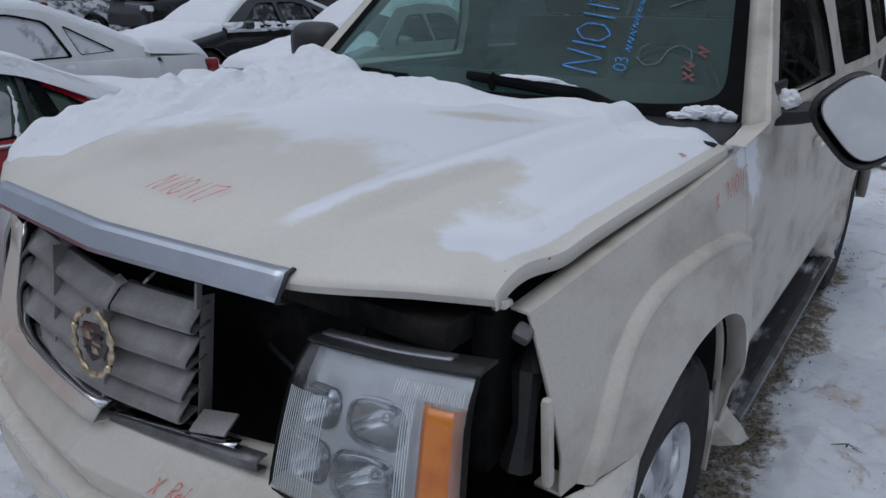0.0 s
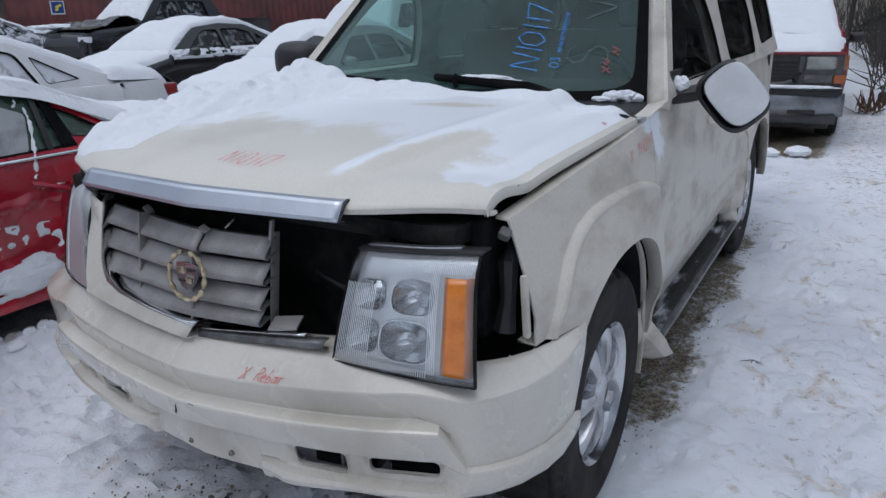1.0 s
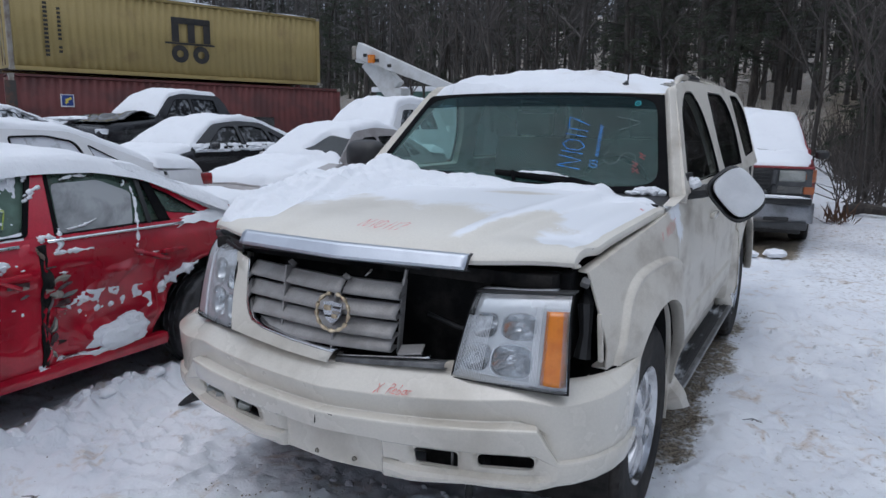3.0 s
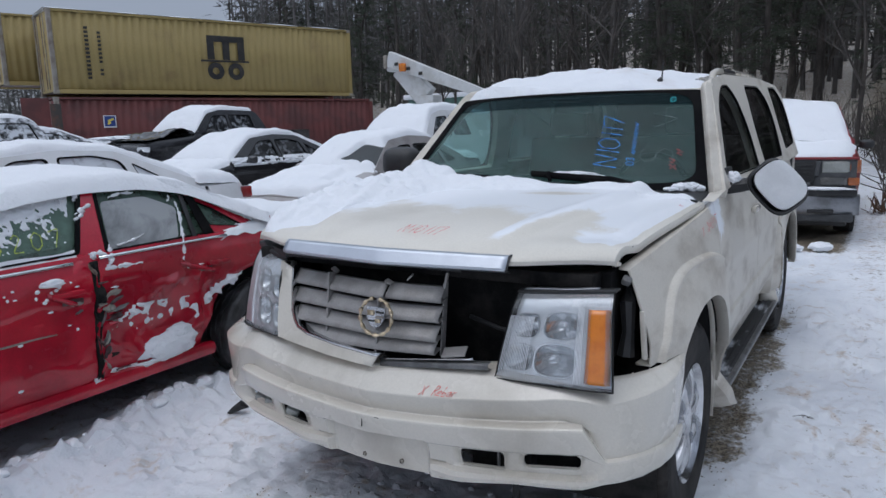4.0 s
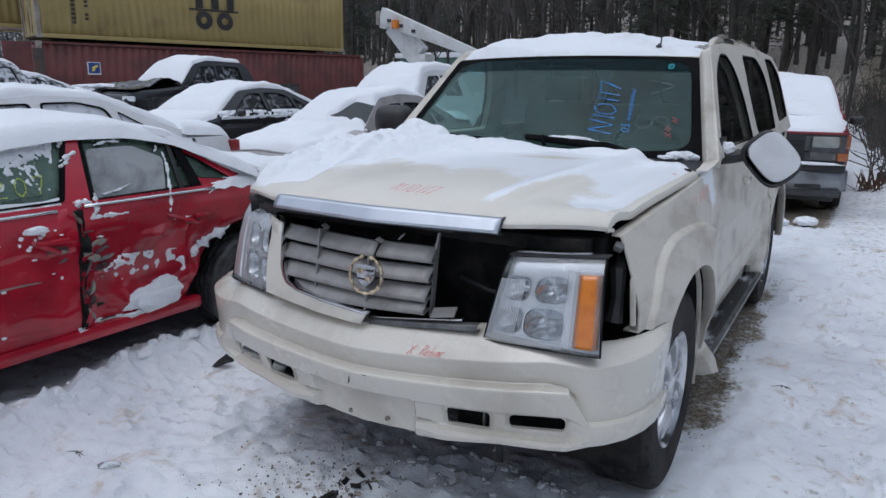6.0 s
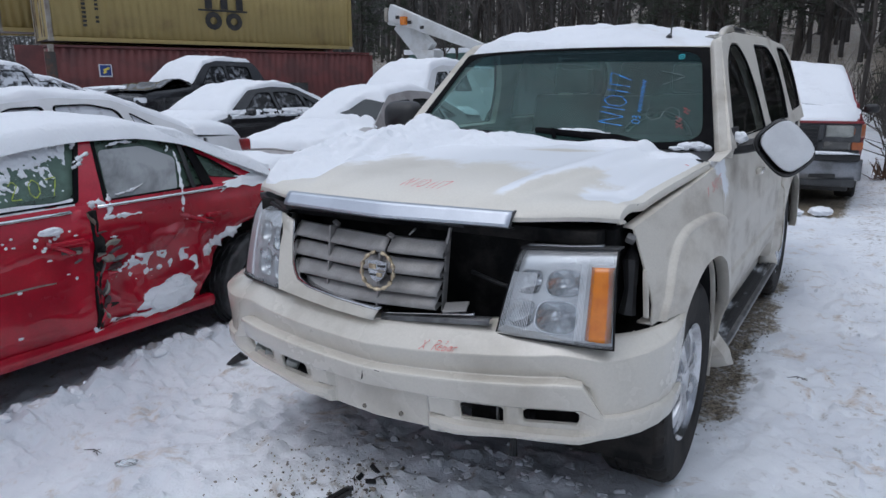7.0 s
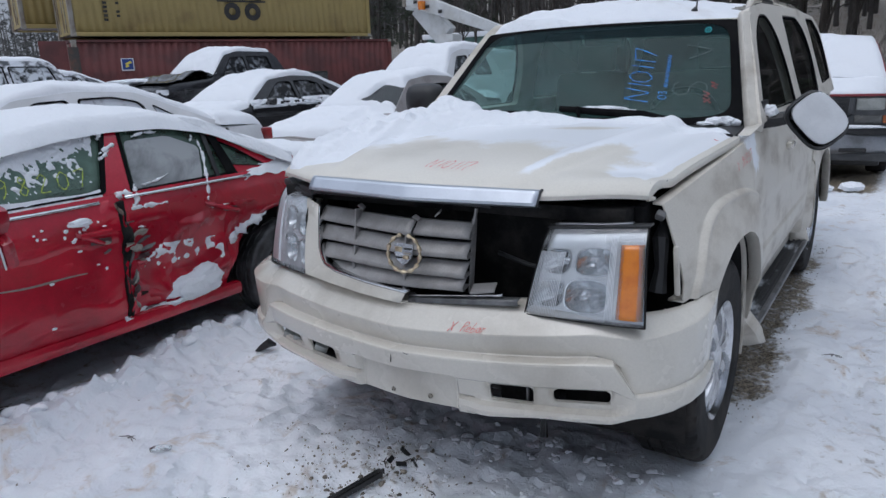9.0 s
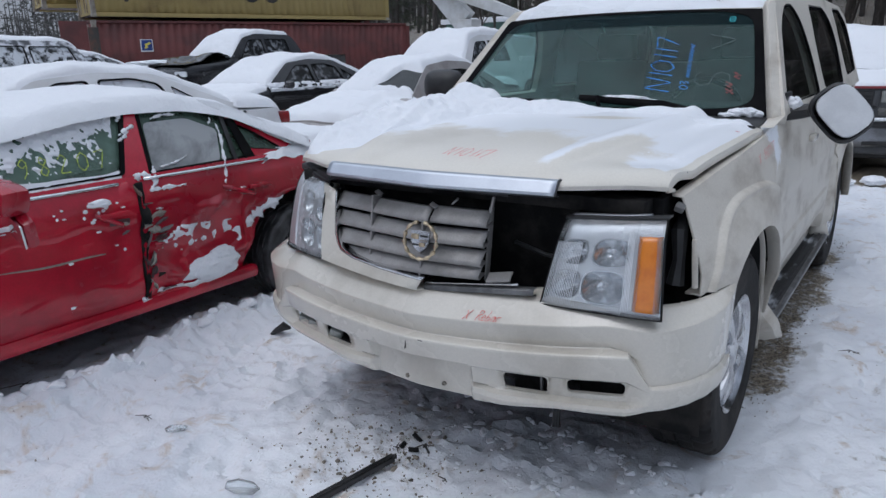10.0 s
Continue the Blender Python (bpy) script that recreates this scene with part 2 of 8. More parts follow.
SNOWY_GREEN = pane("dark_green_glass", (0.22, 0.30, 0.25), 0.04, (0.2, 0.31, 0.24), 0.15, 0.8, 7.0, 0.6)
FOGGED = pane("fogged_glass", (0.35, 0.37, 0.37), 0.15, (0.48, 0.5, 0.51), 0.2, 0.5, 3.0, 0.8)
INTERIOR = surface("dark_interior", (0.045, 0.047, 0.047), (0.07, 0.07, 0.07), 0.75, big=5, fine=120, bump=0.1)
SEAT = surface("grey_leather", (0.16, 0.155, 0.145), (0.11, 0.105, 0.1), 0.55, big=6, fine=150, bump=0.1)
RED = surface("red_paint", (0.44, 0.006, 0.025), (0.30, 0.004, 0.018), 0.24, big=3.0, fine=90, bump=0.03, coat=0.5, grain=0.08, lo=0.42, hi=0.62)
frosted(RED, 30.0, 0.69, 0.76)
RED_DARK = surface("torn_dark_metal", (0.05, 0.01, 0.012), (0.12, 0.1, 0.1), 0.55, big=9, fine=90, bump=0.3)
WHITE_PAINT = surface("white_paint", (0.72, 0.73, 0.74), (0.62, 0.63, 0.63), 0.35, big=2, fine=90, bump=0.03, coat=0.3, grain=0.03)
BLACK_PAINT = surface("black_paint", (0.012, 0.012, 0.014), (0.022, 0.022, 0.024), 0.22, big=3, fine=90, bump=0.03, coat=0.5)
SILVER_PAINT = surface("pewter_paint", (0.36, 0.34, 0.33), (0.28, 0.26, 0.25), 0.35, metal=0.3, big=3, fine=120, bump=0.03, coat=0.3)
GREY_PAINT = surface("graphite_paint", (0.09, 0.095, 0.1), (0.06, 0.06, 0.065), 0.35, big=3, fine=120, bump=0.03, coat=0.3)
SNOWED_PAINT = surface("snow_streaked_paint", (0.10, 0.105, 0.115), (0.72, 0.74, 0.78), 0.55, big=5, fine=60, bump=0.1, lo=0.40, hi=0.58, stretch=(1, 1, 1.6))
SNOWED_GLASS = pane("snowed_over_glass", (0.12, 0.14, 0.14), 0.2, (0.68, 0.71, 0.75), 0.25, 0.45, 5.0, 0.95)
HOARY = pane("hoary_glass", (0.12, 0.14, 0.14), 0.1, (0.7, 0.73, 0.77), 0.40, 0.55, 7.0, 0.9)
MAROON = surface("maroon_paint", (0.22, 0.02, 0.025), (0.15, 0.015, 0.02), 0.35, big=3, fine=90, bump=0.03, coat=0.3)
YELLOW_STEEL = surface("ochre_container_paint", (0.335, 0.258, 0.095), (0.245, 0.178, 0.070), 0.6, big=0.8, fine=30, bump=0.1, lo=0.5, hi=0.8)
RUST_STEEL = surface("rust_red_container_paint", (0.140, 0.040, 0.036), (0.085, 0.031, 0.029), 0.65, big=0.9, fine=30, bump=0.1)
DARK_STEEL = surface("dark_steel", (0.05, 0.045, 0.04), (0.12, 0.06, 0.04), 0.7, big=3, fine=60, bump=0.2)
GREY_STEEL = surface("worn_grey_steel", (0.3, 0.28, 0.24), (0.16, 0.12, 0.09), 0.6, big=2, fine=60, bump=0.1)
INK_BLACK = surface("stencil_black", (0.02, 0.02, 0.02), (0.04, 0.035, 0.03), 0.6, big=4, fine=60, bump=0.02)
INK_BLUE = surface("label_blue", (0.02, 0.05, 0.22), None, 0.5, big=6, fine=60, bump=0.02)
INK_YELLOW = surface("label_yellow", (0.7, 0.6, 0.1), None, 0.5, big=6, fine=60, bump=0.02)
PEN_RED = surface("red_paint_pen", (0.7, 0.05, 0.04), (0.55, 0.06, 0.05), 0.5, big=40, fine=200, bump=0.02)
PEN_FAINT = surface("smeared_red_pen", (0.20, 0.05, 0.045), (0.07, 0.075, 0.07), 0.6, big=40, fine=200, bump=0.02)
PEN_BLUE = surface("blue_paint_pen", (0.03, 0.3, 0.85), (0.05, 0.22, 0.65), 0.5, big=40, fine=200, bump=0.02)
PEN_CYAN = surface("teal_paint_pen", (0.05, 0.5, 0.55), None, 0.5, big=40, fine=200, bump=0.02)
PEN_WHITE = surface("grey_wax_pen", (0.115, 0.155, 0.15), (0.045, 0.085, 0.08), 0.6, big=40, fine=200, bump=0.02)
PEN_YELLOW = surface("yellow_wax_pen", (0.45, 0.55, 0.06), (0.3, 0.36, 0.06), 0.6, big=40, fine=200, bump=0.02)
BARK = surface("pine_bark", (0.036, 0.031, 0.027), (0.075, 0.065, 0.056), 0.9, big=4, fine=30, bump=0.6, stretch=(1, 1, 0.25), grain=0.3)
TWIG = surface("bare_twigs", (0.055, 0.048, 0.043), (0.095, 0.085, 0.076), 0.9, big=2, fine=30, bump=0.2)
# Far bark and needles are greyed: distance haze is put into their colour.
FAR_BARK = surface("hazed_far_bark", (0.066, 0.061, 0.058), (0.11, 0.104, 0.10), 0.9, big=0.5, fine=8, bump=0.0, island=0.35)
FAR_NEEDLES = surface("hazed_far_needles", (0.060, 0.062, 0.056), (0.105, 0.103, 0.098), 0.9, big=0.4, fine=8, bump=0.0, island=0.4)
NEEDLES = surface("pine_needles", (0.036, 0.048, 0.03), (0.062, 0.07, 0.046), 0.8, big=0.8, fine=20, bump=0.0, island=0.5)
DEAD_LEAF = surface("dead_leaf", (0.11, 0.06, 0.035), (0.07, 0.045, 0.03), 0.85, big=9, fine=80, bump=0.1)
STONE = surface("wet_gravel", (0.12, 0.105, 0.085), (0.28, 0.245, 0.2), 0.7, big=6, fine=60, bump=0.2, island=0.5)
WHITE_STEEL = surface("white_boom_paint", (0.62, 0.63, 0.63), (0.5, 0.5, 0.48), 0.45, big=2.5, fine=60, bump=0.05)


# ---- building helpers ----

def finish(mesh, angle=35):
    mesh.shade_smooth()
    mesh.set_sharp_from_angle(angle=radians(angle))


def add(name, mesh, material, parent=None, label=""):
    ob = new(name, mesh)
    if material:
        mesh.materials.append(material)
    if parent:
        ob.parent = parent
    if label:
        ob["label"] = label
    return ob


def part(name, bm, material, parent=None, label="", angle=35):
    mesh = bpy.data.meshes.new(name)
    bmesh.ops.recalc_face_normals(bm, faces=bm.faces[:])
    bm.to_mesh(mesh)
    bm.free()
    finish(mesh, angle)
    return add(name, mesh, material, parent, label)


def thing(name, label, category, group="", at=(0, 0, 0), turn=0.0, kind=""):
    e = new(name)
    e.empty_display_size = 0.1
    e.matrix_world = pose(*at, 0, 0, turn)
    return tagged(e, label, category, group, kind)


def sheet(name, pts, material, parent=None, label="", thick=0.0, keep=None, wrap=False, angle=35, flip=False):
    """A surface through a grid of points (nu, nv, 3); keep masks its faces."""
    p = np.asarray(pts, float)
    nu, nv = p.shape[:2]
    i, j = np.meshgrid(np.arange(nu if wrap else nu - 1), np.arange(nv - 1), indexing="ij")
    i2 = (i + 1) % nu
    f = np.stack([i * nv + j, i2 * nv + j, i2 * nv + j + 1, i * nv + j + 1], -1).reshape(-1, 4)
    if keep is not None:
        f = f[np.asarray(keep).reshape(-1)]
    if flip:
        f = f[:, ::-1]
    mesh = bpy.data.meshes.new(name)
    mesh.from_pydata(p.reshape(-1, 3).tolist(), [], f.tolist())
    if keep is not None:
        b = bmesh.new()
        b.from_mesh(mesh)
        bmesh.ops.delete(b, geom=[v for v in b.verts if not v.link_faces], context="VERTS")
        b.to_mesh(mesh)
        b.free()
    finish(mesh, angle)
    ob = add(name, mesh, material, parent, label)
    if thick:
        s = ob.modifiers.new("thickness", "SOLIDIFY")
        s.thickness, s.offset = thick, -1
    return ob


def bm_box(bm, c, size, m=None, bevel=0.0):
    """A box of that size round c, its edges rounded by bevel."""
    b = bmesh.new()
    bmesh.ops.create_cube(b, size=1)
    bmesh.ops.scale(b, vec=size, verts=b.verts)
    if bevel:
        bmesh.ops.bevel(b, geom=b.edges[:], offset=bevel, segments=2, profile=0.6, affect="EDGES")
    mt = Matrix.Translation(c) @ (m or Matrix())
    bmesh.ops.transform(b, matrix=mt, verts=b.verts)
    t = bpy.data.meshes.new("t")
    b.to_mesh(t)
    b.free()
    bm.from_mesh(t)
    bpy.data.meshes.remove(t)
    return bm


def box(c, size, bevel=0.01, m=None):
    return bm_box(bmesh.new(), c, size, m, bevel)


def tube(bm, pts, radii, sides=8, caps=True):
    """A tapering tube along a line of points."""
    pts = [Vector(p) for p in pts]
    if isinstance(radii, (int, float)):
        radii = [radii] * len(pts)
    rings = []
    up = Vector((0.13, 0.21, 1)).normalized()
    for k, p in enumerate(pts):
        d = (pts[min(k + 1, len(pts) - 1)] - pts[max(k - 1, 0)]).normalized()
        ref = up if abs(d.dot(up)) < 0.95 else Vector((1, 0, 0))
        a = d.cross(ref).normalized()
        c = d.cross(a)
        rings.append([bm.verts.new(p + radii[k] * (math.cos(2 * math.pi * s / sides) * a + math.sin(2 * math.pi * s / sides) * c)) for s in range(sides)])
    for r0, r1 in zip(rings, rings[1:]):
        for s in range(sides):
            bm.faces.new((r0[s], r0[(s + 1) % sides], r1[(s + 1) % sides], r1[s]))
    if caps and sides > 2:
        bm.faces.new(rings[0][::-1])
        bm.faces.new(rings[-1])
    return bm


def lathe(bm, profile, m, steps=48):
    """Turns a profile of (radius, height along the axis) about the local x axis."""
    rings = []
    for r, h in profile:
        rings.append([bm.verts.new(m @ Vector((h, r * math.cos(2 * math.pi * s / steps), r * math.sin(2 * math.pi * s / steps)))) for s in range(steps)])
    for r0, r1 in zip(rings, rings[1:]):
        for s in range(steps):
            bm.faces.new((r0[s], r0[(s + 1) % steps], r1[(s + 1) % steps], r1[s]))
    return bm


def cutout(name, outer, holes, place, material, parent=None, label="", thick=0.01, angle=35):
    """A flat or gently bent panel with openings: 2D outlines filled, carried into space by place(u, v) and given thickness."""
    bm = bmesh.new()
    edges = []
    for loop in (outer, *holes):
        vs = [bm.verts.new((u, v, 0)) for u, v in loop]
        edges += [bm.edges.new((vs[k], vs[(k + 1) % len(vs)])) for k in range(len(vs))]
    bmesh.ops.triangle_fill(bm, use_beauty=True, use_dissolve=False, edges=edges)
    for v in bm.verts:
        v.co = place(v.co.x, v.co.y)
    ob = part(name, bm, material, parent, label, angle)
    if thick:
        s = ob.modifiers.new("thickness", "SOLIDIFY")
        s.thickness, s.offset = thick, 0
        ob.modifiers.new("crisp_rim", "EDGE_SPLIT").split_angle = radians(40)
    return ob


def rounded(corners, r, n=5):
    """A polygon with rounded corners; r is one radius or one for each corner."""
    out = []
    c = [Vector((*p, 0)).to_2d() for p in corners]
    rs = r if isinstance(r, (list, tuple)) else [r] * len(c)
    for k, p in enumerate(c):
        a, b = (c[k - 1] - p), (c[(k + 1) % len(c)] - p)
        d = min(rs[k], a.length * 0.45, b.length * 0.45)
        p0, p1 = p + a.normalized() * d, p + b.normalized() * d
        for s in range(n + 1):
            t = s / n
            out.append(tuple((1 - t) ** 2 * p0 + 2 * t * (1 - t) * p + t * t * p1))
    return out


def smooth(t):
    t = np.clip(t, 0, 1)
    return t * t * (3 - 2 * t)


def lumps(x, y, scale, seed=0.0):
    """Smooth noise over arrays x, y, about -1 to 1."""
    x, y = np.broadcast_arrays(np.asarray(x, float), np.asarray(y, float))
    return np.array([noise.noise((a * scale + seed, b * scale - seed, seed * 0.37)) for a, b in zip(x.ravel(), y.ravel())]).reshape(x.shape)


GLYPHS = {
    "N": [[(0, 0), (0.12, 1), (0.5, 0.02), (0.7, 1.05)]],
    "1": [[(0.2, 0), (0.28, 1)]],
    "0": [[(0.35, 1), (0.08, 0.75), (0.05, 0.25), (0.3, 0), (0.6, 0.25), (0.62, 0.75), (0.35, 1)]],
    "7": [[(0, 0.92), (0.62, 1), (0.25, 0)]],
    "X": [[(0, 0), (0.6, 1)], [(0.05, 0.95), (0.5, 0.05)]],
    "R": [[(0.05, 0), (0.15, 1), (0.5, 0.95), (0.48, 0.65), (0.15, 0.55), (0.55, 0.05)]],
    "e": [[(0.05, 0.3), (0.42, 0.36), (0.3, 0.56), (0.08, 0.4), (0.1, 0.08), (0.45, 0.08)]],
    "b": [[(0.1, 1), (0.05, 0.05), (0.35, 0.05), (0.42, 0.35), (0.1, 0.42)]],
    "a": [[(0.42, 0.5), (0.1, 0.45), (0.06, 0.12), (0.3, 0.05), (0.42, 0.5), (0.46, 0.02)]],
    "r": [[(0.08, 0), (0.1, 0.5), (0.18, 0.42), (0.4, 0.5)]],
    "3": [[(0.05, 0.9), (0.4, 1), (0.45, 0.7), (0.2, 0.55), (0.5, 0.4), (0.42, 0.08), (0.05, 0.05)]],
    "9": [[(0.5, 0.7), (0.25, 0.55), (0.08, 0.75), (0.3, 1), (0.5, 0.8), (0.42, 0.3), (0.2, 0)]],
    "8": [[(0.5, 0.8), (0.2, 1), (0.1, 0.75), (0.5, 0.3), (0.3, 0), (0.05, 0.22), (0.5, 0.8)]],
    "2": [[(0.05, 0.8), (0.3, 1), (0.5, 0.75), (0.05, 0.05), (0.6, 0.02)]],
    "S": [[(0.62, 0.84), (0.5, 0.98), (0.22, 1.0), (0.05, 0.82), (0.14, 0.58), (0.45, 0.47), (0.63, 0.26), (0.5, 0.03), (0.2, 0.0), (0.03, 0.16)]],
    "x": [[(0, 0), (0.5, 0.55)], [(0.02, 0.5), (0.45, 0.05)]],
    "-": [[(0, 0.15), (0.2, 0.5), (0.35, 0.1), (0.6, 0.55)]],
    "v": [[(0, 0.9), (0.5, 0), (0.8, 1)]],
    "o": [[(0.5, 0.9), (0.15, 0.8), (0.05, 0.45), (0.25, 0.12), (0.6, 0.15), (0.75, 0.5), (0.6, 0.85), (0.5, 0.9)], [(0.3, 0.4), (0.5, 0.6)]],
    " ": [],
}


def scribble(name, text, place, height, width, material, parent, label="", slant=0.15, step=0.85):
    """Hand lettering: ribbons along pen strokes, laid on a surface by place(u, v) in metres."""
    bm = bmesh.new()
    u0 = 0.0
    for ch in text:
        for stroke in GLYPHS[ch]:
            p = [Vector((u0 + (x + slant * y) * height, y * height)) for x, y in stroke]
            fine = []
            for i, (a, b) in enumerate(zip(p, p[1:])):
                m0, m1 = (b - p[max(i - 1, 0)]) * 0.22, (p[min(i + 2, len(p) - 1)] - a) * 0.22
                for k in range(6):
                    t = k / 6
                    fine.append(a * (2 * t ** 3 - 3 * t ** 2 + 1) + m0 * (t ** 3 - 2 * t ** 2 + t) + b * (3 * t ** 2 - 2 * t ** 3) + m1 * (t ** 3 - t ** 2))
            fine.append(p[-1])
            left, right = [], []
            for k, q in enumerate(fine):
                d = (fine[min(k + 1, len(fine) - 1)] - fine[max(k - 1, 0)]).normalized()
                s = Vector((-d.y, d.x)) * width * (0.4 + 0.18 * math.sin(k * 1.7 + u0 * 90))
                left.append(bm.verts.new(place(*(q + s))))
                right.append(bm.verts.new(place(*(q - s))))
            for k in range(len(fine) - 1):
                bm.faces.new((left[k], left[k + 1], right[k + 1], right[k]))
        u0 += height * (step if ch not in "1 " else step * 0.5)
    return part(name, bm, material, parent, label)


# ---- ground ----
def rise(x, y):
    """The yard climbs gently towards the far left, then becomes a wooded hillside."""
    x, y = np.asarray(x, float), np.asarray(y, float)
    d = np.sqrt((np.minimum(x, 0) - 1.4) ** 2 + (np.maximum(y, -0.9) + 0.9) ** 2)
    left = smooth((-x + 1) / 5)
    far = np.maximum(0, y - 24 - 0.3 * np.maximum(0, -x - 5))
    return 0.018 * np.maximum(0, d - 6) * left + 0.012 * np.maximum(0, y - 11) * (1 - left) + 0.06 * far + 0.0012 * far ** 2 * (far < 110) + (far >= 110) * 0.0012 * 12100


def bank_line(y):
    """Where the ploughed bank of snow runs along the red car."""
    return -1.81 - 0.10 * smooth((y - 0.5) / 1.0) + 0.03 * smooth((y - 1.6) / 0.8)


def bare_field(x, y):
    """Where snow is worn or melted away (0 to 1)."""
    side = smooth((y - 2.0) / 0.5) * smooth((5.8 - y) / 0.8) * smooth((x - 0.6) / 0.15) * smooth((1.10 - x + 0.04 * np.sin(5 * y) + 0.03 * np.sin(13 * y)) / 0.2)
    under_suv = smooth((y - 1.9) / 0.6) * smooth((6.2 - y) / 0.5) * smooth((0.95 - np.abs(x)) / 0.2) * 0.75
    edge = bank_line(y) - 0.16 + 0.02 * np.sin(3 * y) + 0.02 * np.sin(11 * y)
    under_red = smooth((edge - x) / 0.18) * smooth((x + 4.1) / 0.4) * smooth((3.6 - y) / 0.4) * smooth((y + 1.8) / 0.4)
    front = 0.34 * np.exp(-(((x + 0.3) / 0.45) ** 2 + ((y - 1.0) / 0.35) ** 2)) + 0.18 * np.exp(-(((x - 0.35) / 0.6) ** 2 + ((y - 1.1) / 0.25) ** 2))
    truck = 0.8 * smooth((y - 8.2) / 0.6) * smooth((16 - y) / 2) * smooth((1.5 - x) / 0.5) * smooth((x + 1.5) / 0.5)
    trodden = (0.31 + 0.07 * smooth((y - 5) / 3)) * smooth((x - 1.0) / 0.4) * smooth((15 - y) / 3) * smooth((y - 1.0) / 1.0) + 0.22 * smooth((1.4 - y) / 0.8) * smooth((x + 1.6) / 0.4) * smooth((1.2 - x) / 0.6)
    gap = 0.35 * np.exp(-(((x - 1.0) / 0.5) ** 2 + ((y - 7.2) / 0.8) ** 2))
    brushy = 0.46 * smooth((y - 12.5) / 2) * smooth((x - 1.6) / 0.6)
    wood = (0.58 + 0.20 * smooth((x - 0.5) / 1.5)) * smooth((y - 30 + 9 * smooth(x / 2) - 0.3 * np.maximum(0, -x - 5)) / 6)
    return np.clip(np.maximum.reduce([wood, brushy, trodden, side * 0.60, under_suv, under_red * 0.34, front, truck, gap]), 0, 1)


STEPS = random.Random(5)
TREADS = [(STEPS.uniform(-1.7, 1.0), STEPS.uniform(-0.2, 1.5), STEPS.uniform(0, math.pi)) for _ in range(42)] + [(STEPS.uniform(1.0, 2.2), STEPS.uniform(0.6, 6.0), STEPS.gauss(1.57, 0.4)) for _ in range(40)]


def footprints(x, y):
    """Shallow boot marks pressed into the snow, with a low rim."""
    h = np.zeros_like(x)
    for fx, fy, fa in TREADS:
        c, s_ = math.cos(fa), math.sin(fa)
        near = (np.abs(x - fx) < 0.3) & (np.abs(y - fy) < 0.3)
        dx, dy = x[near] - fx, y[near] - fy
        u, v = (dx * c + dy * s_) / 0.15, (-dx * s_ + dy * c) / (0.052 + 0.010 * np.sign(dx * c + dy * s_))
        r = (np.abs(u) ** 2.5 + np.abs(v) ** 2.5) ** 0.4
        h[near] += -0.016 * smooth((1.08 - r) / 0.3) + 0.007 * np.exp(-((r - 1.2) / 0.15) ** 2)
    return h


def ground_height(x, y, b):
    """Trodden, lumpy snow, lower where it is bare, with a ploughed ridge beside the red car."""
    near = (np.abs(x) < 14) & (y < 22) & (y > -12)
    h = np.zeros_like(x)
    xs, ys = x[near], y[near]
    h[near] = 0.02 * lumps(xs, ys, 1.3, 3) + 0.02 * lumps(xs, ys, 3.6, 7) + 0.022 * np.abs(lumps(xs, ys, 7, 1)) + 0.018 * lumps(xs, ys, 15, 5) + 0.010 * lumps(xs, ys, 31, 2) - 0.020 * np.abs(lumps(xs, ys, 4.5, 17)) * np.abs(lumps(xs, ys, 11, 23)) + footprints(xs, ys)
    ridge = np.exp(-((x - bank_line(y) + 0.035 * np.sin(4.1 * y + 1) + 0.025 * np.sin(9.7 * y)) / 0.16) ** 2) * smooth((y + 0.6) / 0.8) * smooth((3.4 - y) / 0.6)
    h[near] += ridge[near] * (0.055 + 0.08 * np.abs(lumps(xs, ys, 5, 2)) + 0.07 * np.abs(lumps(xs, ys, 12, 9)) + 0.03 * np.abs(lumps(xs, ys, 24, 4)))
    front = np.exp(-(((x - 0.35) / 0.9) ** 2 + ((y - 1.45) / 0.45) ** 2))
    h[near] += front[near] * 0.05 * np.maximum(0, lumps(xs, ys, 6, 4) + 0.25 * lumps(xs, ys, 17, 8))
    h -= 0.035 * b
    wheel = np.exp(-(((x - 0.8) / 0.22) ** 2 + ((y - 1.81) / 0.3) ** 2)) + np.exp(-(((x - 0.8) / 0.22) ** 2 + ((y - 4.75) / 0.3) ** 2))
    return h * (1 - 0.8 * np.clip(wheel, 0, 1)) + rise(x, y)


def graded(stops):
    """Grid lines: (end, spacing) pairs outward from a start."""
    out = [stops[0]]
    for end, step in stops[1:]:
        n_steps = max(1, round((end - out[-1]) / step))
        out += list(np.linspace(out[-1], end, n_steps + 1)[1:])
    return np.array(out)


gx = graded([-320, (-60, 12), (-20, 2.5), (-7, 0.5), (-3.2, 0.12), (-2.3, 0.04), (2.1, 0.022), (3.5, 0.08), (8, 0.4), (25, 2), (60, 4), (320, 14)])
gy = graded([-120, (-20, 8), (-4, 1), (-0.3, 0.15), (3.6, 0.022), (6, 0.06), (12, 0.2), (30, 1), (80, 3), (340, 12)])
GX, GY = np.meshgrid(gx, gy, indexing="ij")
GB = bare_field(GX, GY)
ground = sheet("ground", np.stack([GX, GY, ground_height(GX, GY, GB)], -1), GROUND)
attr = ground.data.attributes.new("bare", "FLOAT", "POINT")
attr.data.foreach_set("value", GB.reshape(-1))
tagged(ground, "trodden white snow over wet gravel and earth", "ground", kind="structure")


def floor_at(x, y):
    a, b = np.array([float(x)]), np.array([float(y)])
    return float(ground_height(a, b, bare_field(a, b))[0])


# ---- the cream SUV ----
suv = thing("wrecked_suv", "cream SUV with smashed grille and hanging headlamp, parked on snow", "suv", at=(0, 0.93, 0))
SUV_AT = Matrix.Translation((0, -0.93, 0))


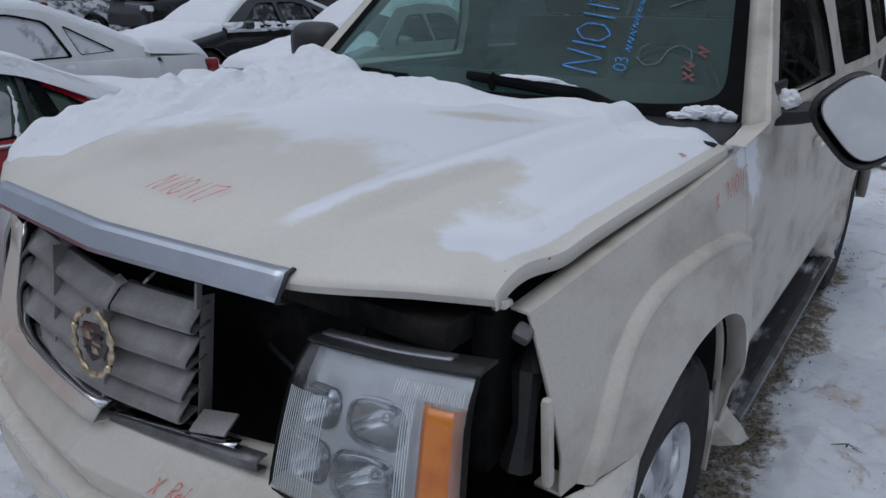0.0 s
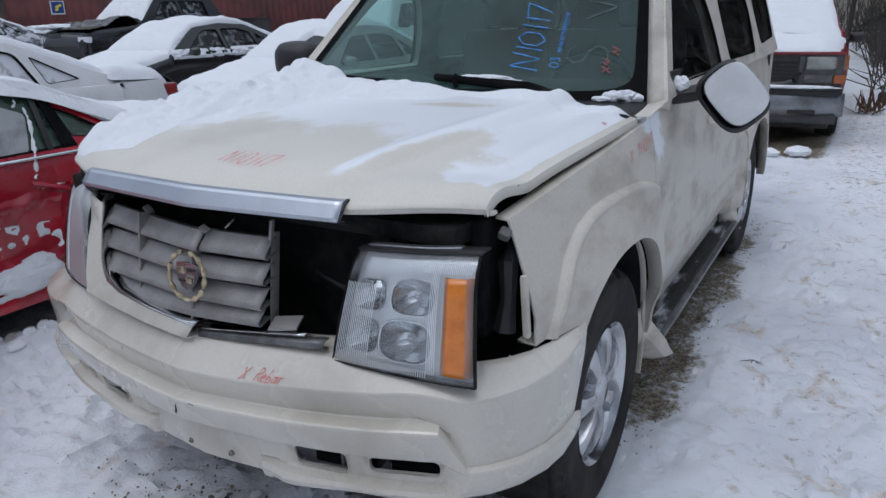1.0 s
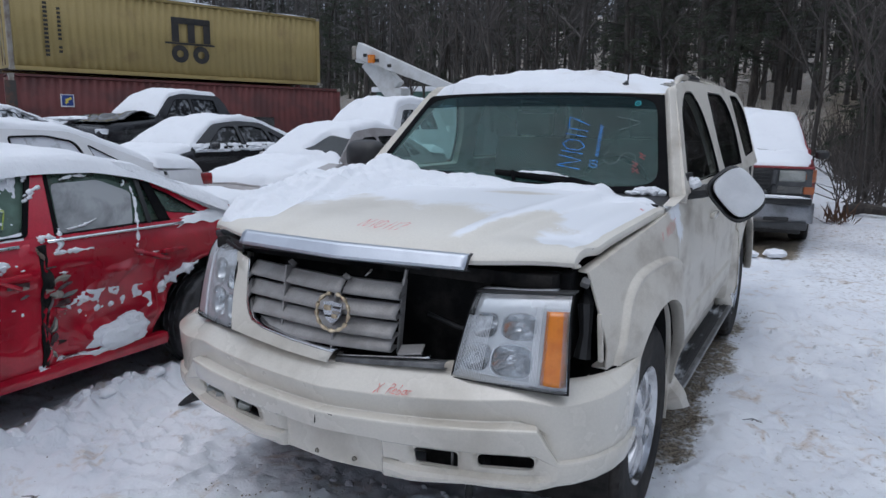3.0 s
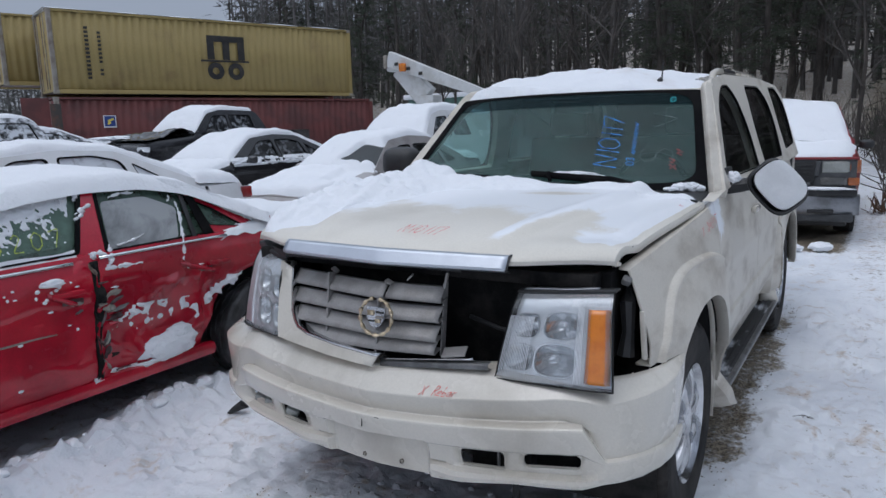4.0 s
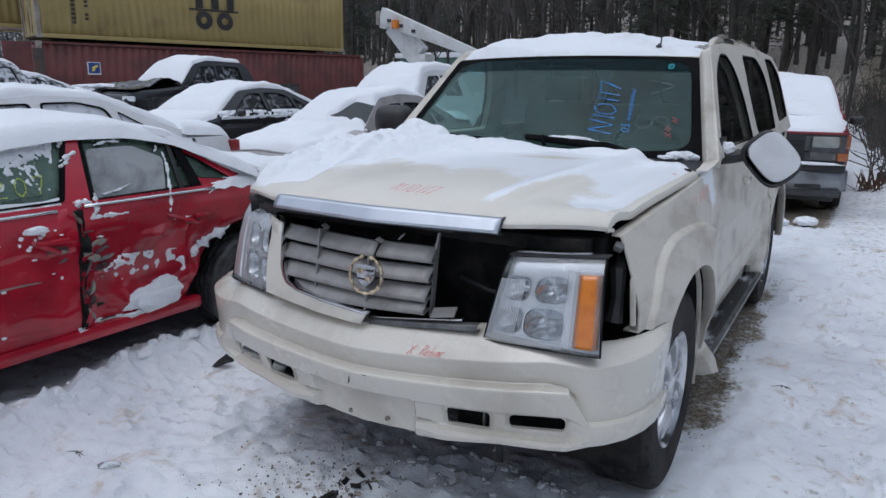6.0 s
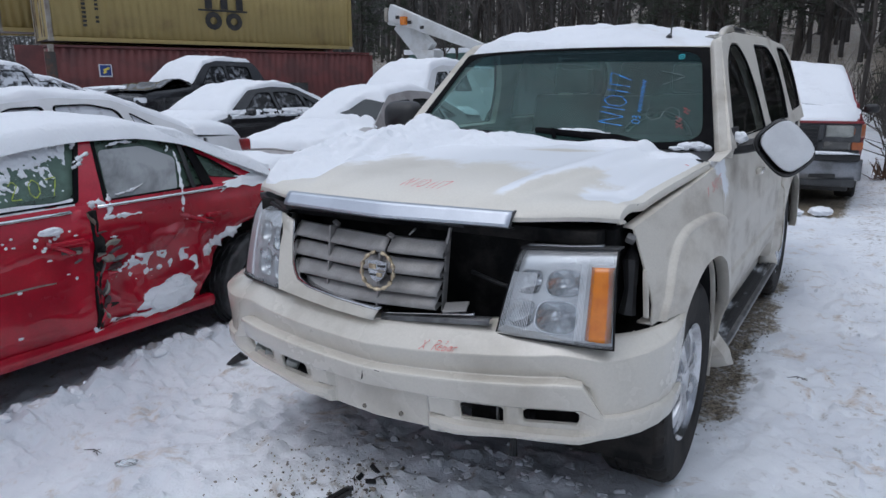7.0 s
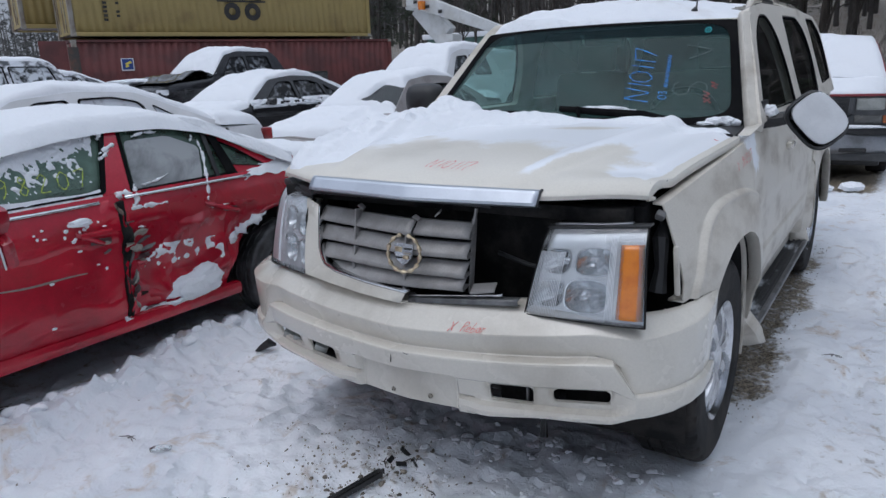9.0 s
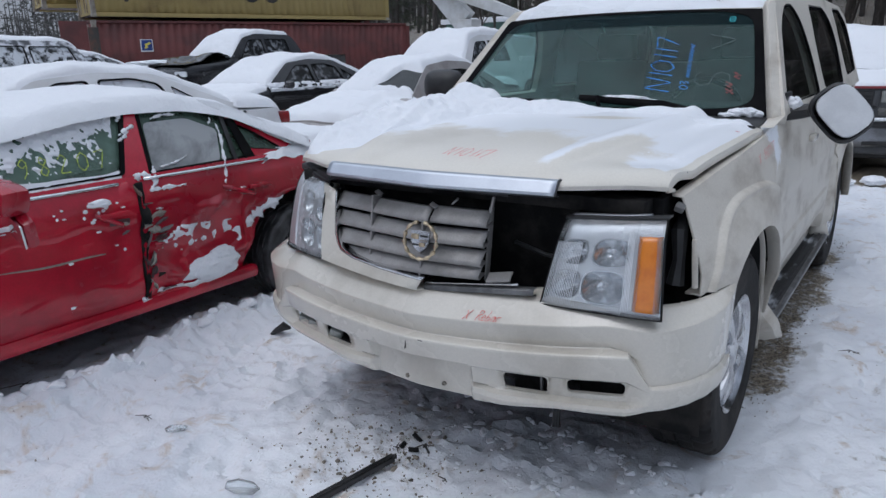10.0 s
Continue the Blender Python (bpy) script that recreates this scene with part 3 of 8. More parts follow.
def onto_suv(ob, under=None):
    """Makes ob, built in world places, a part of the SUV, or of one of its parts."""
    ob.parent = under or suv
    ob.matrix_parent_inverse = SUV_AT if ob.parent == suv else Matrix()
    return ob



# bumper: a lofted skin round the front, with lamp slots and a number plate recess
def bumper_plan(a):
    """Front line: a runs 0 (middle) to 1 (wheel opening); gives x, set-back."""
    xs = [0, 0.15, 0.30, 0.45, 0.60, 0.70, 0.78, 0.85, 0.905, 0.94, 0.955, 0.957, 0.955, 0.95]
    ys = [0, 0.016, 0.034, 0.056, 0.086, 0.115, 0.15, 0.20, 0.27, 0.35, 0.42, 0.47, 0.52, 0.575]
    k = np.interp(a, np.linspace(0, 1, 14), np.arange(14))
    return np.interp(k, np.arange(14), xs), np.interp(k, np.arange(14), ys)


def dense(stops, step):
    """Stations that hit each stop, no further apart than step."""
    out = [stops[0]]
    for s in stops[1:]:
        out += list(np.linspace(out[-1], s, max(1, math.ceil((s - out[-1]) / step)) + 1)[1:])
    return np.array(out)


plan_a = np.linspace(0, 1, 400)
plan_x, plan_y = bumper_plan(plan_a)
plan_y = np.convolve(np.pad(plan_y, 20, "edge"), np.ones(41) / 41, "valid")
plan_y -= plan_y[0]


def a_of(x):
    return np.interp(x, np.maximum.accumulate(plan_x[:330]), plan_a[:330])


slots = [(0.345, 0.50, 0.455, 0.515), (0.56, 0.745, 0.470, 0.515)]
half = dense([0, 0.155, 0.208, 0.216, 0.224, 0.232, *[a for s in slots for a in (s[0], s[1])], 0.76], 0.03)
half = np.concatenate([a_of(half), np.linspace(a_of(0.76), 1, 60)[1:]])
aa = np.concatenate([-half[::-1], half[1:]])
# profile rows in the middle: height, set-back
rows_b = [(0.768, 0.15), (0.764, 0.135), (0.757, 0.12), (0.750, 0.10), (0.742, 0.088), (0.736, 0.080), (0.684, 0.030), (0.679, 0.025), (0.674, 0.024), (0.645, 0.031), (0.616, 0.040),
          (0.610, 0.041), (0.607, 0.038), (0.600, 0.006), (0.597, 0.001), (0.591, 0.0), (0.560, 0.006), (0.530, 0.014), (0.524, 0.017), (0.519, 0.024), (0.515, 0.032), (0.470, 0.044),
          (0.455, 0.046), (0.447, 0.038), (0.438, 0.020), (0.420, 0.016), (0.400, 0.024), (0.388, 0.05), (0.378, 0.10)]
# the same rows on the flank: height and set-back at the corner, and at the wheel opening
rows_f = [(0.778, 0.100, 0.800, 0.014), (0.777, 0.096, 0.799, 0.012), (0.776, 0.092, 0.799, 0.010), (0.775, 0.088, 0.798, 0.008), (0.774, 0.084, 0.797, 0.006), (0.772, 0.078, 0.796, 0.005), (0.726, 0.008, 0.790, 0.002),
          (0.722, 0.004, 0.787, 0.001), (0.717, 0.003, 0.783, 0.001), (0.668, 0.007, 0.715, 0.003), (0.606, 0.012, 0.640, 0.007), (0.545, 0.015, 0.570, 0.011), (0.541, 0.015, 0.566, 0.011), (0.539, 0.006, 0.563, 0.004), (0.537, 0.001, 0.561, 0.001),
          (0.535, -0.001, 0.559, 0.0), (0.533, -0.002, 0.557, -0.001), (0.531, -0.002, 0.555, -0.001), (0.529, -0.003, 0.553, -0.001), (0.527, -0.003, 0.551, -0.002), (0.525, -0.003, 0.549, -0.002), (0.517, -0.004, 0.541, -0.002), (0.505, -0.004, 0.530, -0.002),
          (0.493, -0.003, 0.519, 0.0), (0.482, 0.0, 0.508, 0.003), (0.466, 0.006, 0.497, 0.008), (0.456, 0.014, 0.490, 0.014), (0.450, 0.03, 0.482, 0.03), (0.445, 0.06, 0.475, 0.06)]
plan_n = np.stack([-np.gradient(plan_y), np.gradient(plan_x)], -1)
plan_n /= np.linalg.norm(plan_n, axis=1)[:, None]


def bumper_lift(x, z):
    """The cover rises towards its ends, and sits a little lower on the sound side."""
    return min(1.0, max(0.0, (z - 0.36) / 0.3)) * (0.022 * x + 0.085 * min(x * x, 0.45))


P = np.zeros((len(aa), len(rows_b), 3))
A_CORNER = float(a_of(0.80))
for i, a in enumerate(aa):
    for j, ((z, mid), (z0, s0, z1, s1)) in enumerate(zip(rows_b, rows_f)):
        c = abs(a)
        # the wheel opening cuts back below the tip
        if c > A_CORNER:
            c = A_CORNER + (c - A_CORNER) * (1 - 0.20 * float(smooth((0.79 - z1) / 0.26)) + (0.05 if j > 12 else 0.0))
        x, sy = np.interp(c, plan_a, plan_x), np.interp(c, plan_a, plan_y)
        nx_, ny_ = np.interp(c, plan_a, plan_n[:, 0]), np.interp(c, plan_a, plan_n[:, 1])
        zl = z + bumper_lift(x, z)
        low = 0.13 * float(smooth((c - 0.47) / 0.5)) * max(0, (0.53 - z) / 0.15) ** 1.2 + 0.026 * float(smooth((x - 0.28) / 0.3)) * min(1.0, max(0.0, (0.455 - z) / 0.05))
        k = float(smooth((x - 0.68) / 0.16)) if j < 11 else min(1.0, max(0.0, (x - 0.745) / 0.062))
        f = min(1.0, max(0.0, (c - A_CORNER) / (1 - A_CORNER)))
        recess = float(smooth((0.232 - x) / 0.022)) * float(smooth((0.527 - z) / 0.012)) * (z < 0.53)
        mid = mid + 0.022 * (1 - float(smooth((x - 0.24) / 0.10))) * (z < 0.45) * (z > 0.39)
        back = (mid + (max(0.070, mid) - mid) * recess) * (1 - k) + (s0 + (s1 - s0) * f) * k
        zz = (zl + low) * (1 - k) + (z0 + (z1 - z0) * f) * k
        xs_, ys_ = x + nx_ * back, sy + ny_ * back
        if a < 0:
            xs_ = -xs_ - 0.075 * float(smooth((x - 0.74) / 0.2))
            zz -= 0.044 * x * min(1.0, max(0.0, (zz - 0.36) / 0.3))
        P[i, j] = (xs_, 0.927 + ys_, zz)
keep = np.ones((len(aa) - 1, len(rows_b) - 1), bool)
jz = [r[0] for r in rows_b]
for i in range(len(aa) - 1):
    xm = abs(np.interp(abs(aa[i] + aa[i + 1]) / 2, plan_a, plan_x))
    for j in range(len(rows_b) - 1):
        zm = (jz[j] + jz[j + 1]) / 2
        if any(s[0] < xm < s[1] and s[2] < zm < s[3] for s in slots):
            keep[i, j] = False
bumper = onto_suv(sheet("front_bumper", P, CREAM, keep=keep, thick=0.010, angle=16, flip=True))
bumper["label"] = "cream plastic bumper cover with lamp slots"
for sgn in (1, -1):
    for s0, s1, z0, z1 in slots:
        xm = (s0 + s1) / 2
        ym = 0.927 + np.interp(a_of(xm), plan_a, plan_y)
        tilt = math.degrees(math.atan2(np.interp(a_of(s1), plan_a, plan_y) - np.interp(a_of(s0), plan_a, plan_y), s1 - s0))
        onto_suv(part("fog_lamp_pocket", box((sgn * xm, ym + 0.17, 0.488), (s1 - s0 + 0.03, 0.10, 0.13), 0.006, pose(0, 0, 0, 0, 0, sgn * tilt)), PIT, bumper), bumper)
        # moulded frame with rounded corners round the slot
        zc, hz = (z0 + z1) / 2, (z1 - z0) / 2
        def at_slot(u, v):
            c = a_of(abs(u))
            d_in = float(np.interp(v, [0.455, 0.470, 0.515], [0.046, 0.044, 0.032])) + 0.006
            nx_, ny_ = (float(np.interp(c, plan_a, plan_n[:, q])) for q in (0, 1))
            return Vector((u + math.copysign(1, u) * nx_ * d_in, 0.927 + float(np.interp(c, plan_a, plan_y)) + ny_ * d_in, v + bumper_lift(u, v)))
        outer = [(sgn * xm + sx * ((s1 - s0) / 2 + 0.001), zc + sz * (hz + 0.001)) for sx, sz in ((-1, -1), (1, -1), (1, 1), (-1, 1))]
        inner = rounded([(sgn * xm + sx * ((s1 - s0) / 2 - 0.002), zc + sz * (hz - 0.002)) for sx, sz in ((-1, -1), (1, -1), (1, 1), (-1, 1))], 0.014 if s0 < 0.5 else 0.0145, 5)
        onto_suv(cutout("slot_frame", outer, [inner], at_slot, CREAM, bumper, thick=0.01), bumper)
    if sgn < 0:
        for xm, z in ((0.455, 0.478), (0.60, 0.482), (0.68, 0.476)):
            sy = float(np.interp(a_of(xm), plan_a, plan_y))
            onto_suv(part("fog_lamp", box((-xm, 0.995 + sy, z), (0.055, 0.03, 0.04), 0.012, pose(0, 0, 0, 25, 20, 24)), LAMP_GLASS, bumper, "broken clear fog lamp"), bumper)
    else:
        onto_suv(part("slot_bar", box((0.455, 1.06, 0.495), (0.008, 0.01, 0.07), 0.002), GREY_PLASTIC, bumper), bumper)
for bx, bz in ((-0.062, 0.408), (0.10, 0.416)):
    b_ = bmesh.new()
    lathe(b_, [(0.0, -0.01), (0.008, -0.01), (0.009, 0.0), (0.004, 0.004)], pose(bx, 0.999, bz, 0, 0, -90), 12)
    onto_suv(part("bolt", b_, GREY_STEEL, bumper), bumper)
onto_suv(part("crack", box((-0.012, 0.9315, 0.574), (0.0024, 0.004, 0.048), 0.0005, pose(0, 0, 0, 0, 8, 0)), PIT, bumper), bumper)
onto_suv(part("crack", box((0.05, 0.9325, 0.5945), (0.022, 0.004, 0.003), 0.001, pose(0, 0, 0, 0, 3, 2)), PIT, bumper), bumper)


# hood
def hood_edge(x):
    u = np.abs(x)
    return 1.072 + 0.075 * u + 0.10 * smooth((u - 0.46) / 0.34) + 0.03 * smooth((u - 0.7) / 0.1)


def hood_half(y):
    return 0.775 + 0.078 * np.clip((y - 1.25) / 0.93, -0.2, 1)


def hood_top(x, y):
    u = np.abs(x)
    t = np.clip((y - hood_edge(x)) / (2.2 - hood_edge(x)), 0, 1)
    z = 1.147 + 0.068 * (1 - np.exp(-t * 10)) + 0.078 * t ** 0.9
    ridge = 0.40 + 0.20 * t
    nose = smooth(t / 0.22)
    z = z - nose * (0.026 * smooth((u - ridge) / 0.045) + 0.028 * smooth((u - 0.5) / 0.34) - 0.016 * smooth((u - 0.66) / 0.1))
    z = z - (0.006 + 0.019 * nose) * smooth((u / hood_half(y) - 0.87) / 0.13) ** 1.5 + 0.006 * smooth((u - 0.45) / 0.3) * (1 - nose)
    return z + 0.008 * np.exp(-((u - ridge + 0.025) / 0.022) ** 2) * smooth(t / 0.2)


hu = np.concatenate([np.linspace(-1, -0.94, 7), np.linspace(-0.93, 0.93, 75), np.linspace(0.94, 1, 7)])
hv = np.concatenate([np.linspace(0, 0.1, 12), np.linspace(0.12, 1, 46)])
U, V = np.meshgrid(hu, hv, indexing="ij")
X = U * 0.775
Y = hood_edge(X) + V * (2.2 - hood_edge(X))
X = U * hood_half(Y)
Z = hood_top(X, Y)
H = np.stack([X, Y, Z], -1)
lip = H[:, :1] + np.array([0, 0.002, -0.022])
lip2 = H[:, :1] + np.array([0, 0.03, -0.026])
H = np.concatenate([lip2, lip, H[:, :1] + np.array([0, -0.004, -0.008]), H], 1)
skirt = np.array([0, 0, -0.026])
fade = np.interp(np.arange(H.shape[1]), [0, 1, 2, 3], [0.0, 0.15, 0.7, 1.0])[None, :, None]
H = np.concatenate([H[:1] + fade * (skirt + np.array([-0.004, 0, 0])), H, H[-1:] + fade * (skirt + np.array([0.004, 0, 0]))], 0)
hood = onto_suv(sheet("hood", H, FROSTY_CREAM, thick=0.014))
hood["label"] = "cream hood, chipped at the front corner"


def frost(x, y):
    """How thickly frozen powder clings to the hood."""
    v = (y - hood_edge(x)) / (2.2 - hood_edge(x))
    ridge = 0.40 + 0.20 * v
    f = 0.74 * smooth((y - 1.40 - 0.14 * lumps(x, y, 4, 3)) / 0.36)
    f = f + 0.75 * np.exp(-((x - ridge + 0.035) / 0.03) ** 2) * smooth((v - 0.05) / 0.1) - 0.45 * np.exp(-((x - ridge - 0.05) / 0.032) ** 2) * smooth((0.75 - v) / 0.3)
    f = f + (0.62 + 0.5 * lumps(x, y, 5, 8)) * smooth((x - ridge - 0.09 + 0.05 * lumps(x, y, 9, 5)) / 0.10) * smooth((y - 1.27 - 0.05 * lumps(x, y, 14, 2)) / 0.06)
    f = f - 0.7 * np.exp(-(((x - 0.30) / 0.22) ** 2 + ((y - 1.93 - 0.1 * x) / 0.05) ** 2))
    f = f + 0.5 * smooth((-x - 0.3) / 0.25) * smooth((y - 1.2) / 0.2)
    return (f + 0.14 * lumps(x, y, 6, 9) + 0.6 * smooth((y - 2.05) / 0.06)) * smooth((0.975 - np.abs(x) / hood_half(y)) / 0.02)


hv_co = np.array([v.co[:] for v in hood.data.vertices])
hood.data.attributes.new("frost", "FLOAT", "POINT").data.foreach_set("value", np.clip(frost(hv_co[:, 0], hv_co[:, 1]), 0, 1))
for cx, cy in ((0.765, 1.30), (0.783, 1.40)):
    b_ = bmesh.new()
    bmesh.ops.create_icosphere(b_, subdivisions=1, radius=0.007, matrix=Matrix.Translation((cx, cy, hood_top(np.array(cx), np.array(cy)) - 0.004)) @ Matrix.Diagonal((1, 1.5, 0.5, 1)))
    onto_suv(part("paint_chip", b_, PIT, hood), hood)
# bright bar along the hood's nose
bx = np.linspace(-0.475, 0.475, 41)
bar = []
for x in bx:
    y0 = hood_edge(x) - 0.008 + 0.035 * max(0, x) ** 2
    zt = 1.153 - 0.004 * abs(x)
    drop = 0.038 - 0.011 * abs(x)
    bar.append([(x, y0 + 0.014, zt + 0.003), (x, y0 + 0.002, zt), (x, y0 - 0.003, zt - 0.004), (x, y0 - 0.020, zt - drop + 0.002), (x, y0 - 0.021, zt - drop - 0.002), (x, y0 - 0.002, zt - drop - 0.008)])
onto_suv(sheet("hood_bar", bar, BAR, thick=0.006, angle=10), suv)
rim = []
for x in (0.474, 0.481):
    e = hood_edge(x) + 0.035 * x ** 2
    rim.append([(x, e + 0.008, 1.156), (x, e - 0.007, 1.152), (x, e - 0.032, 1.115), (x, e - 0.008, 1.108)])
onto_suv(sheet("bar_end_gasket", rim, BLACK, thick=0.006))


# side panels
AX_F, AX_R, AX_Z, ARCH = 1.84, 4.77, 0.44, 0.44


def side_top(y):
    return np.interp(y, [1.28, 1.6, 1.9, 2.2, 2.28, 2.45, 6.0], [1.103, 1.138, 1.168, 1.205, 1.225, 1.262, 1.275])


def side_x(y, z):
    top = side_top(y)
    xt = np.interp(y, [1.28, 2.2, 2.6, 5.2, 6.0], [0.806, 0.868, 0.872, 0.86, 0.80])
    body = np.interp(y, [1.28, 1.45, 1.7, 5.3, 6.0], [0.878, 0.906, 0.918, 0.916, 0.85])
    k = np.clip((z - 0.86) / (top - 0.86), 0, 1)
    x = body - (body - xt) * k ** np.interp(y, [1.3, 1.8, 2.3], [1.15, 1.4, 1.8])
    x = x - 0.05 * np.clip((0.5 - z) / 0.15, 0, 1) ** 2
    for c in (AX_F, AX_R):
        a, e = np.where(y < c, 0.54, 0.72), np.where(y < c, 2.5, 3.0)
        r = (np.abs((y - c + 0.01) / a) ** e + np.maximum(0, (z - 0.45) / 0.60) ** e) ** (1 / e)
        ends = smooth((2.29 - y) / 0.03) if c == AX_F else 1.0
        x = x + ends * (0.017 * smooth((1.0 - r) / 0.013) + 0.030 * np.clip((0.985 - r) / 0.30, 0, 1)) * (z > 0.3)
        x = x + ends * (0.005 if c == AX_F else 0.0) * np.exp(-((r - 0.974) / 0.012) ** 2)
    mid = (y > 2.3) & (y < 4.1)
    x = x - np.where(mid, 0.055 * np.clip((0.64 - z) / 0.2, 0, 1) ** 1.3 * smooth((y - 2.3) / 0.15) * smooth((4.3 - y) / 0.15), 0) + 0.010 * smooth((0.70 - z) / 0.012) * smooth((z - 0.5) / 0.05) * mid * smooth((y - 2.3) / 0.12) + 0.004 * np.exp(-((z - 0.93) / 0.02) ** 2) * (y > 2.3)
    return x


def side_low(y):
    base = np.interp(y, [1.28, 1.45, 2.2, 4.3, 5.2, 6.0], [0.79, 0.80, 0.43, 0.43, 0.45, 0.5])
    for c in (AX_F, AX_R):
        d = np.abs(y - c)
        base = np.where(d < ARCH, np.maximum(base, AX_Z + 0.46 * np.maximum(0, 1 - (d / ARCH) ** 2.5) ** 0.4), base)
    return base


def side_panel(name, y0, y1, label, sgn, front_cut=None, material=CREAM_DUSTY):
    stops = [y0] + [c + s for c in (AX_F, AX_R) for s in (-ARCH, ARCH) if y0 < c + s < y1] + [y1]
    ys = []
    for s0, s1 in zip(stops, stops[1:]):
        t = (1 - np.cos(np.linspace(0, np.pi, 96 if name == "fender" else 70 if name == "front_door" else 30))) / 2
        ys += list(s0 + 0.0005 + (s1 - s0 - 0.001) * t)
    ys = np.array(ys)
    v = np.linspace(0, 1, 100 if name == "fender" else 56)
    lo_, hi_ = side_low(ys), side_top(ys)
    zz = lo_[:, None] + (hi_ - lo_)[:, None] * v[None]
    yy = np.repeat(ys[:, None], len(v), 1)
    xx = side_x(yy, zz)
    p = np.stack([sgn * xx, yy, zz], -1)
    inner = p[:, :1] + np.array([-sgn * 0.05, 0, 0.0])
    over = p[:, -1:] + np.array([-sgn * 0.035, 0, 0.004])
    p = np.concatenate([inner, p, over], 1)
    ob = sheet(name, p, material, thick=0.008, angle=30)
    if sgn > 0 and name in ("fender", "front_door"):
        q = np.array([v.co[:] for v in ob.data.vertices])
        fr = 0.55 * np.exp(-((q[:, 1] - 2.33 - 0.25 * (1.2 - q[:, 2])) / 0.10) ** 2) * smooth((q[:, 2] - 0.98) / 0.14) + 0.3 * np.exp(-((q[:, 1] - 2.24) / 0.05) ** 2) * smooth((q[:, 2] - 1.16) / 0.03) + 0.22 * smooth((0.62 - q[:, 2]) / 0.1) * (q[:, 1] > 2.3)
        ob.data.attributes.new("frost", "FLOAT", "POINT").data.foreach_set("value", np.clip(fr, 0, 1))
    if label:
        ob["label"] = label
    return onto_suv(ob)


for sgn in (1, -1):
    side_panel("fender", 1.305, 2.285, "dusty cream front fender, pulled loose" if sgn > 0 else "", sgn)
    for name, y0, y1 in (("front_door", 2.292, 3.40), ("rear_door", 3.407, 4.33)):
        d = side_panel(name, y0, y1, "", sgn)
        hy = y1 - 0.13
        h = part("handle", box((sgn * 0.914, hy, 1.09), (0.03, 0.15, 0.035), 0.012), CREAM, d)
        onto_suv(h, d)
    side_panel("rear_quarter", 4.337, 5.99, "", sgn)
    # inner arch and its bright lip behind the tyre
    for c in (AX_F, AX_R):
        th = np.linspace(-0.35, math.pi + 0.35, 40)
        p = [[(sgn * x, c + (ARCH + e) * math.copysign(abs(math.cos(t)) ** 0.8, math.cos(t)), AX_Z + (0.46 + e) * math.copysign(abs(math.sin(t)) ** 0.8, math.sin(t))) for x, e in ((0.885, 0.004), (0.80, 0.01), (0.45, 0.03))] for t in th]
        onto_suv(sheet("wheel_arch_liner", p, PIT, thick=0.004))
    lip_p = [[(sgn * (0.905 - 0.07 * k), AX_F + (ARCH - 0.004 + 0.03 * k) * math.copysign(abs(math.cos(t)) ** 0.8, math.cos(t)), AX_Z + (0.456 + 0.03 * k) * math.copysign(abs(math.sin(t)) ** 0.8, math.sin(t))) for k in (0, 0.4, 1)] for t in np.linspace(-0.3, 1.2, 24)]
    onto_suv(sheet("arch_flange", lip_p, CREAM_DUSTY, thick=0.006))
# tail
back = []
for x in np.linspace(-0.85, 0.85, 18):
    back.append([(x, 5.99 + 0.05 * (1 - (x / 0.85) ** 2) - dy, z) for z, dy in ((0.5, 0.05), (0.6, 0), (1.0, 0), (1.27, 0.02))])
onto_suv(sheet("tailgate", back, CREAM, thick=0.01))


# upper body: pillars, windows, roof
def green_x(y, z):
    return np.interp(y, [2.2, 2.6, 4.0, 5.2, 6.0], [0.866, 0.872, 0.876, 0.88, 0.85]) - np.interp(y, [2.9, 3.6], [0.36, 0.28]) * np.maximum(0, z - 1.262) - 0.25 * np.maximum(0, z - 1.66) ** 1.5


def wall_place(sgn, out=0.0):
    return lambda y, z: Vector((sgn * (float(green_x(y, z)) + out), y, z))


WINDOWS = [rounded([(2.555, 1.30), (3.53, 1.30), (3.50, 1.50), (3.41, 1.66), (3.30, 1.752), (3.14, 1.745), (2.95, 1.66), (2.73, 1.46)], [0.03, 0.03, 0.1, 0.1, 0.05, 0.06, 0.1, 0.1], 5),
           rounded([(3.76, 1.32), (4.64, 1.315), (4.66, 1.55), (4.52, 1.71), (4.34, 1.778), (3.72, 1.762), (3.70, 1.55)], [0.04, 0.04, 0.1, 0.1, 0.08, 0.07, 0.1], 5),
           rounded([(4.93, 1.35), (5.74, 1.37), (5.76, 1.56), (5.60, 1.72), (5.28, 1.80), (4.82, 1.79), (4.84, 1.55)], [0.05, 0.05, 0.1, 0.1, 0.1, 0.06, 0.1], 5)]
outline = [(2.20, 1.235), (2.44, 1.262), (2.92, 1.73), (3.0, 1.772), (3.3, 1.808), (4.5, 1.838), (5.5, 1.83), (5.82, 1.76), (6.0, 1.262)]
outline = outline[:2] + [tuple(Vector(outline[1]).lerp(Vector(outline[2]), k / 8)) for k in range(1, 8)] + outline[2:] + [(6.0 - 0.2 * k, 1.262) for k in range(1, 18)]
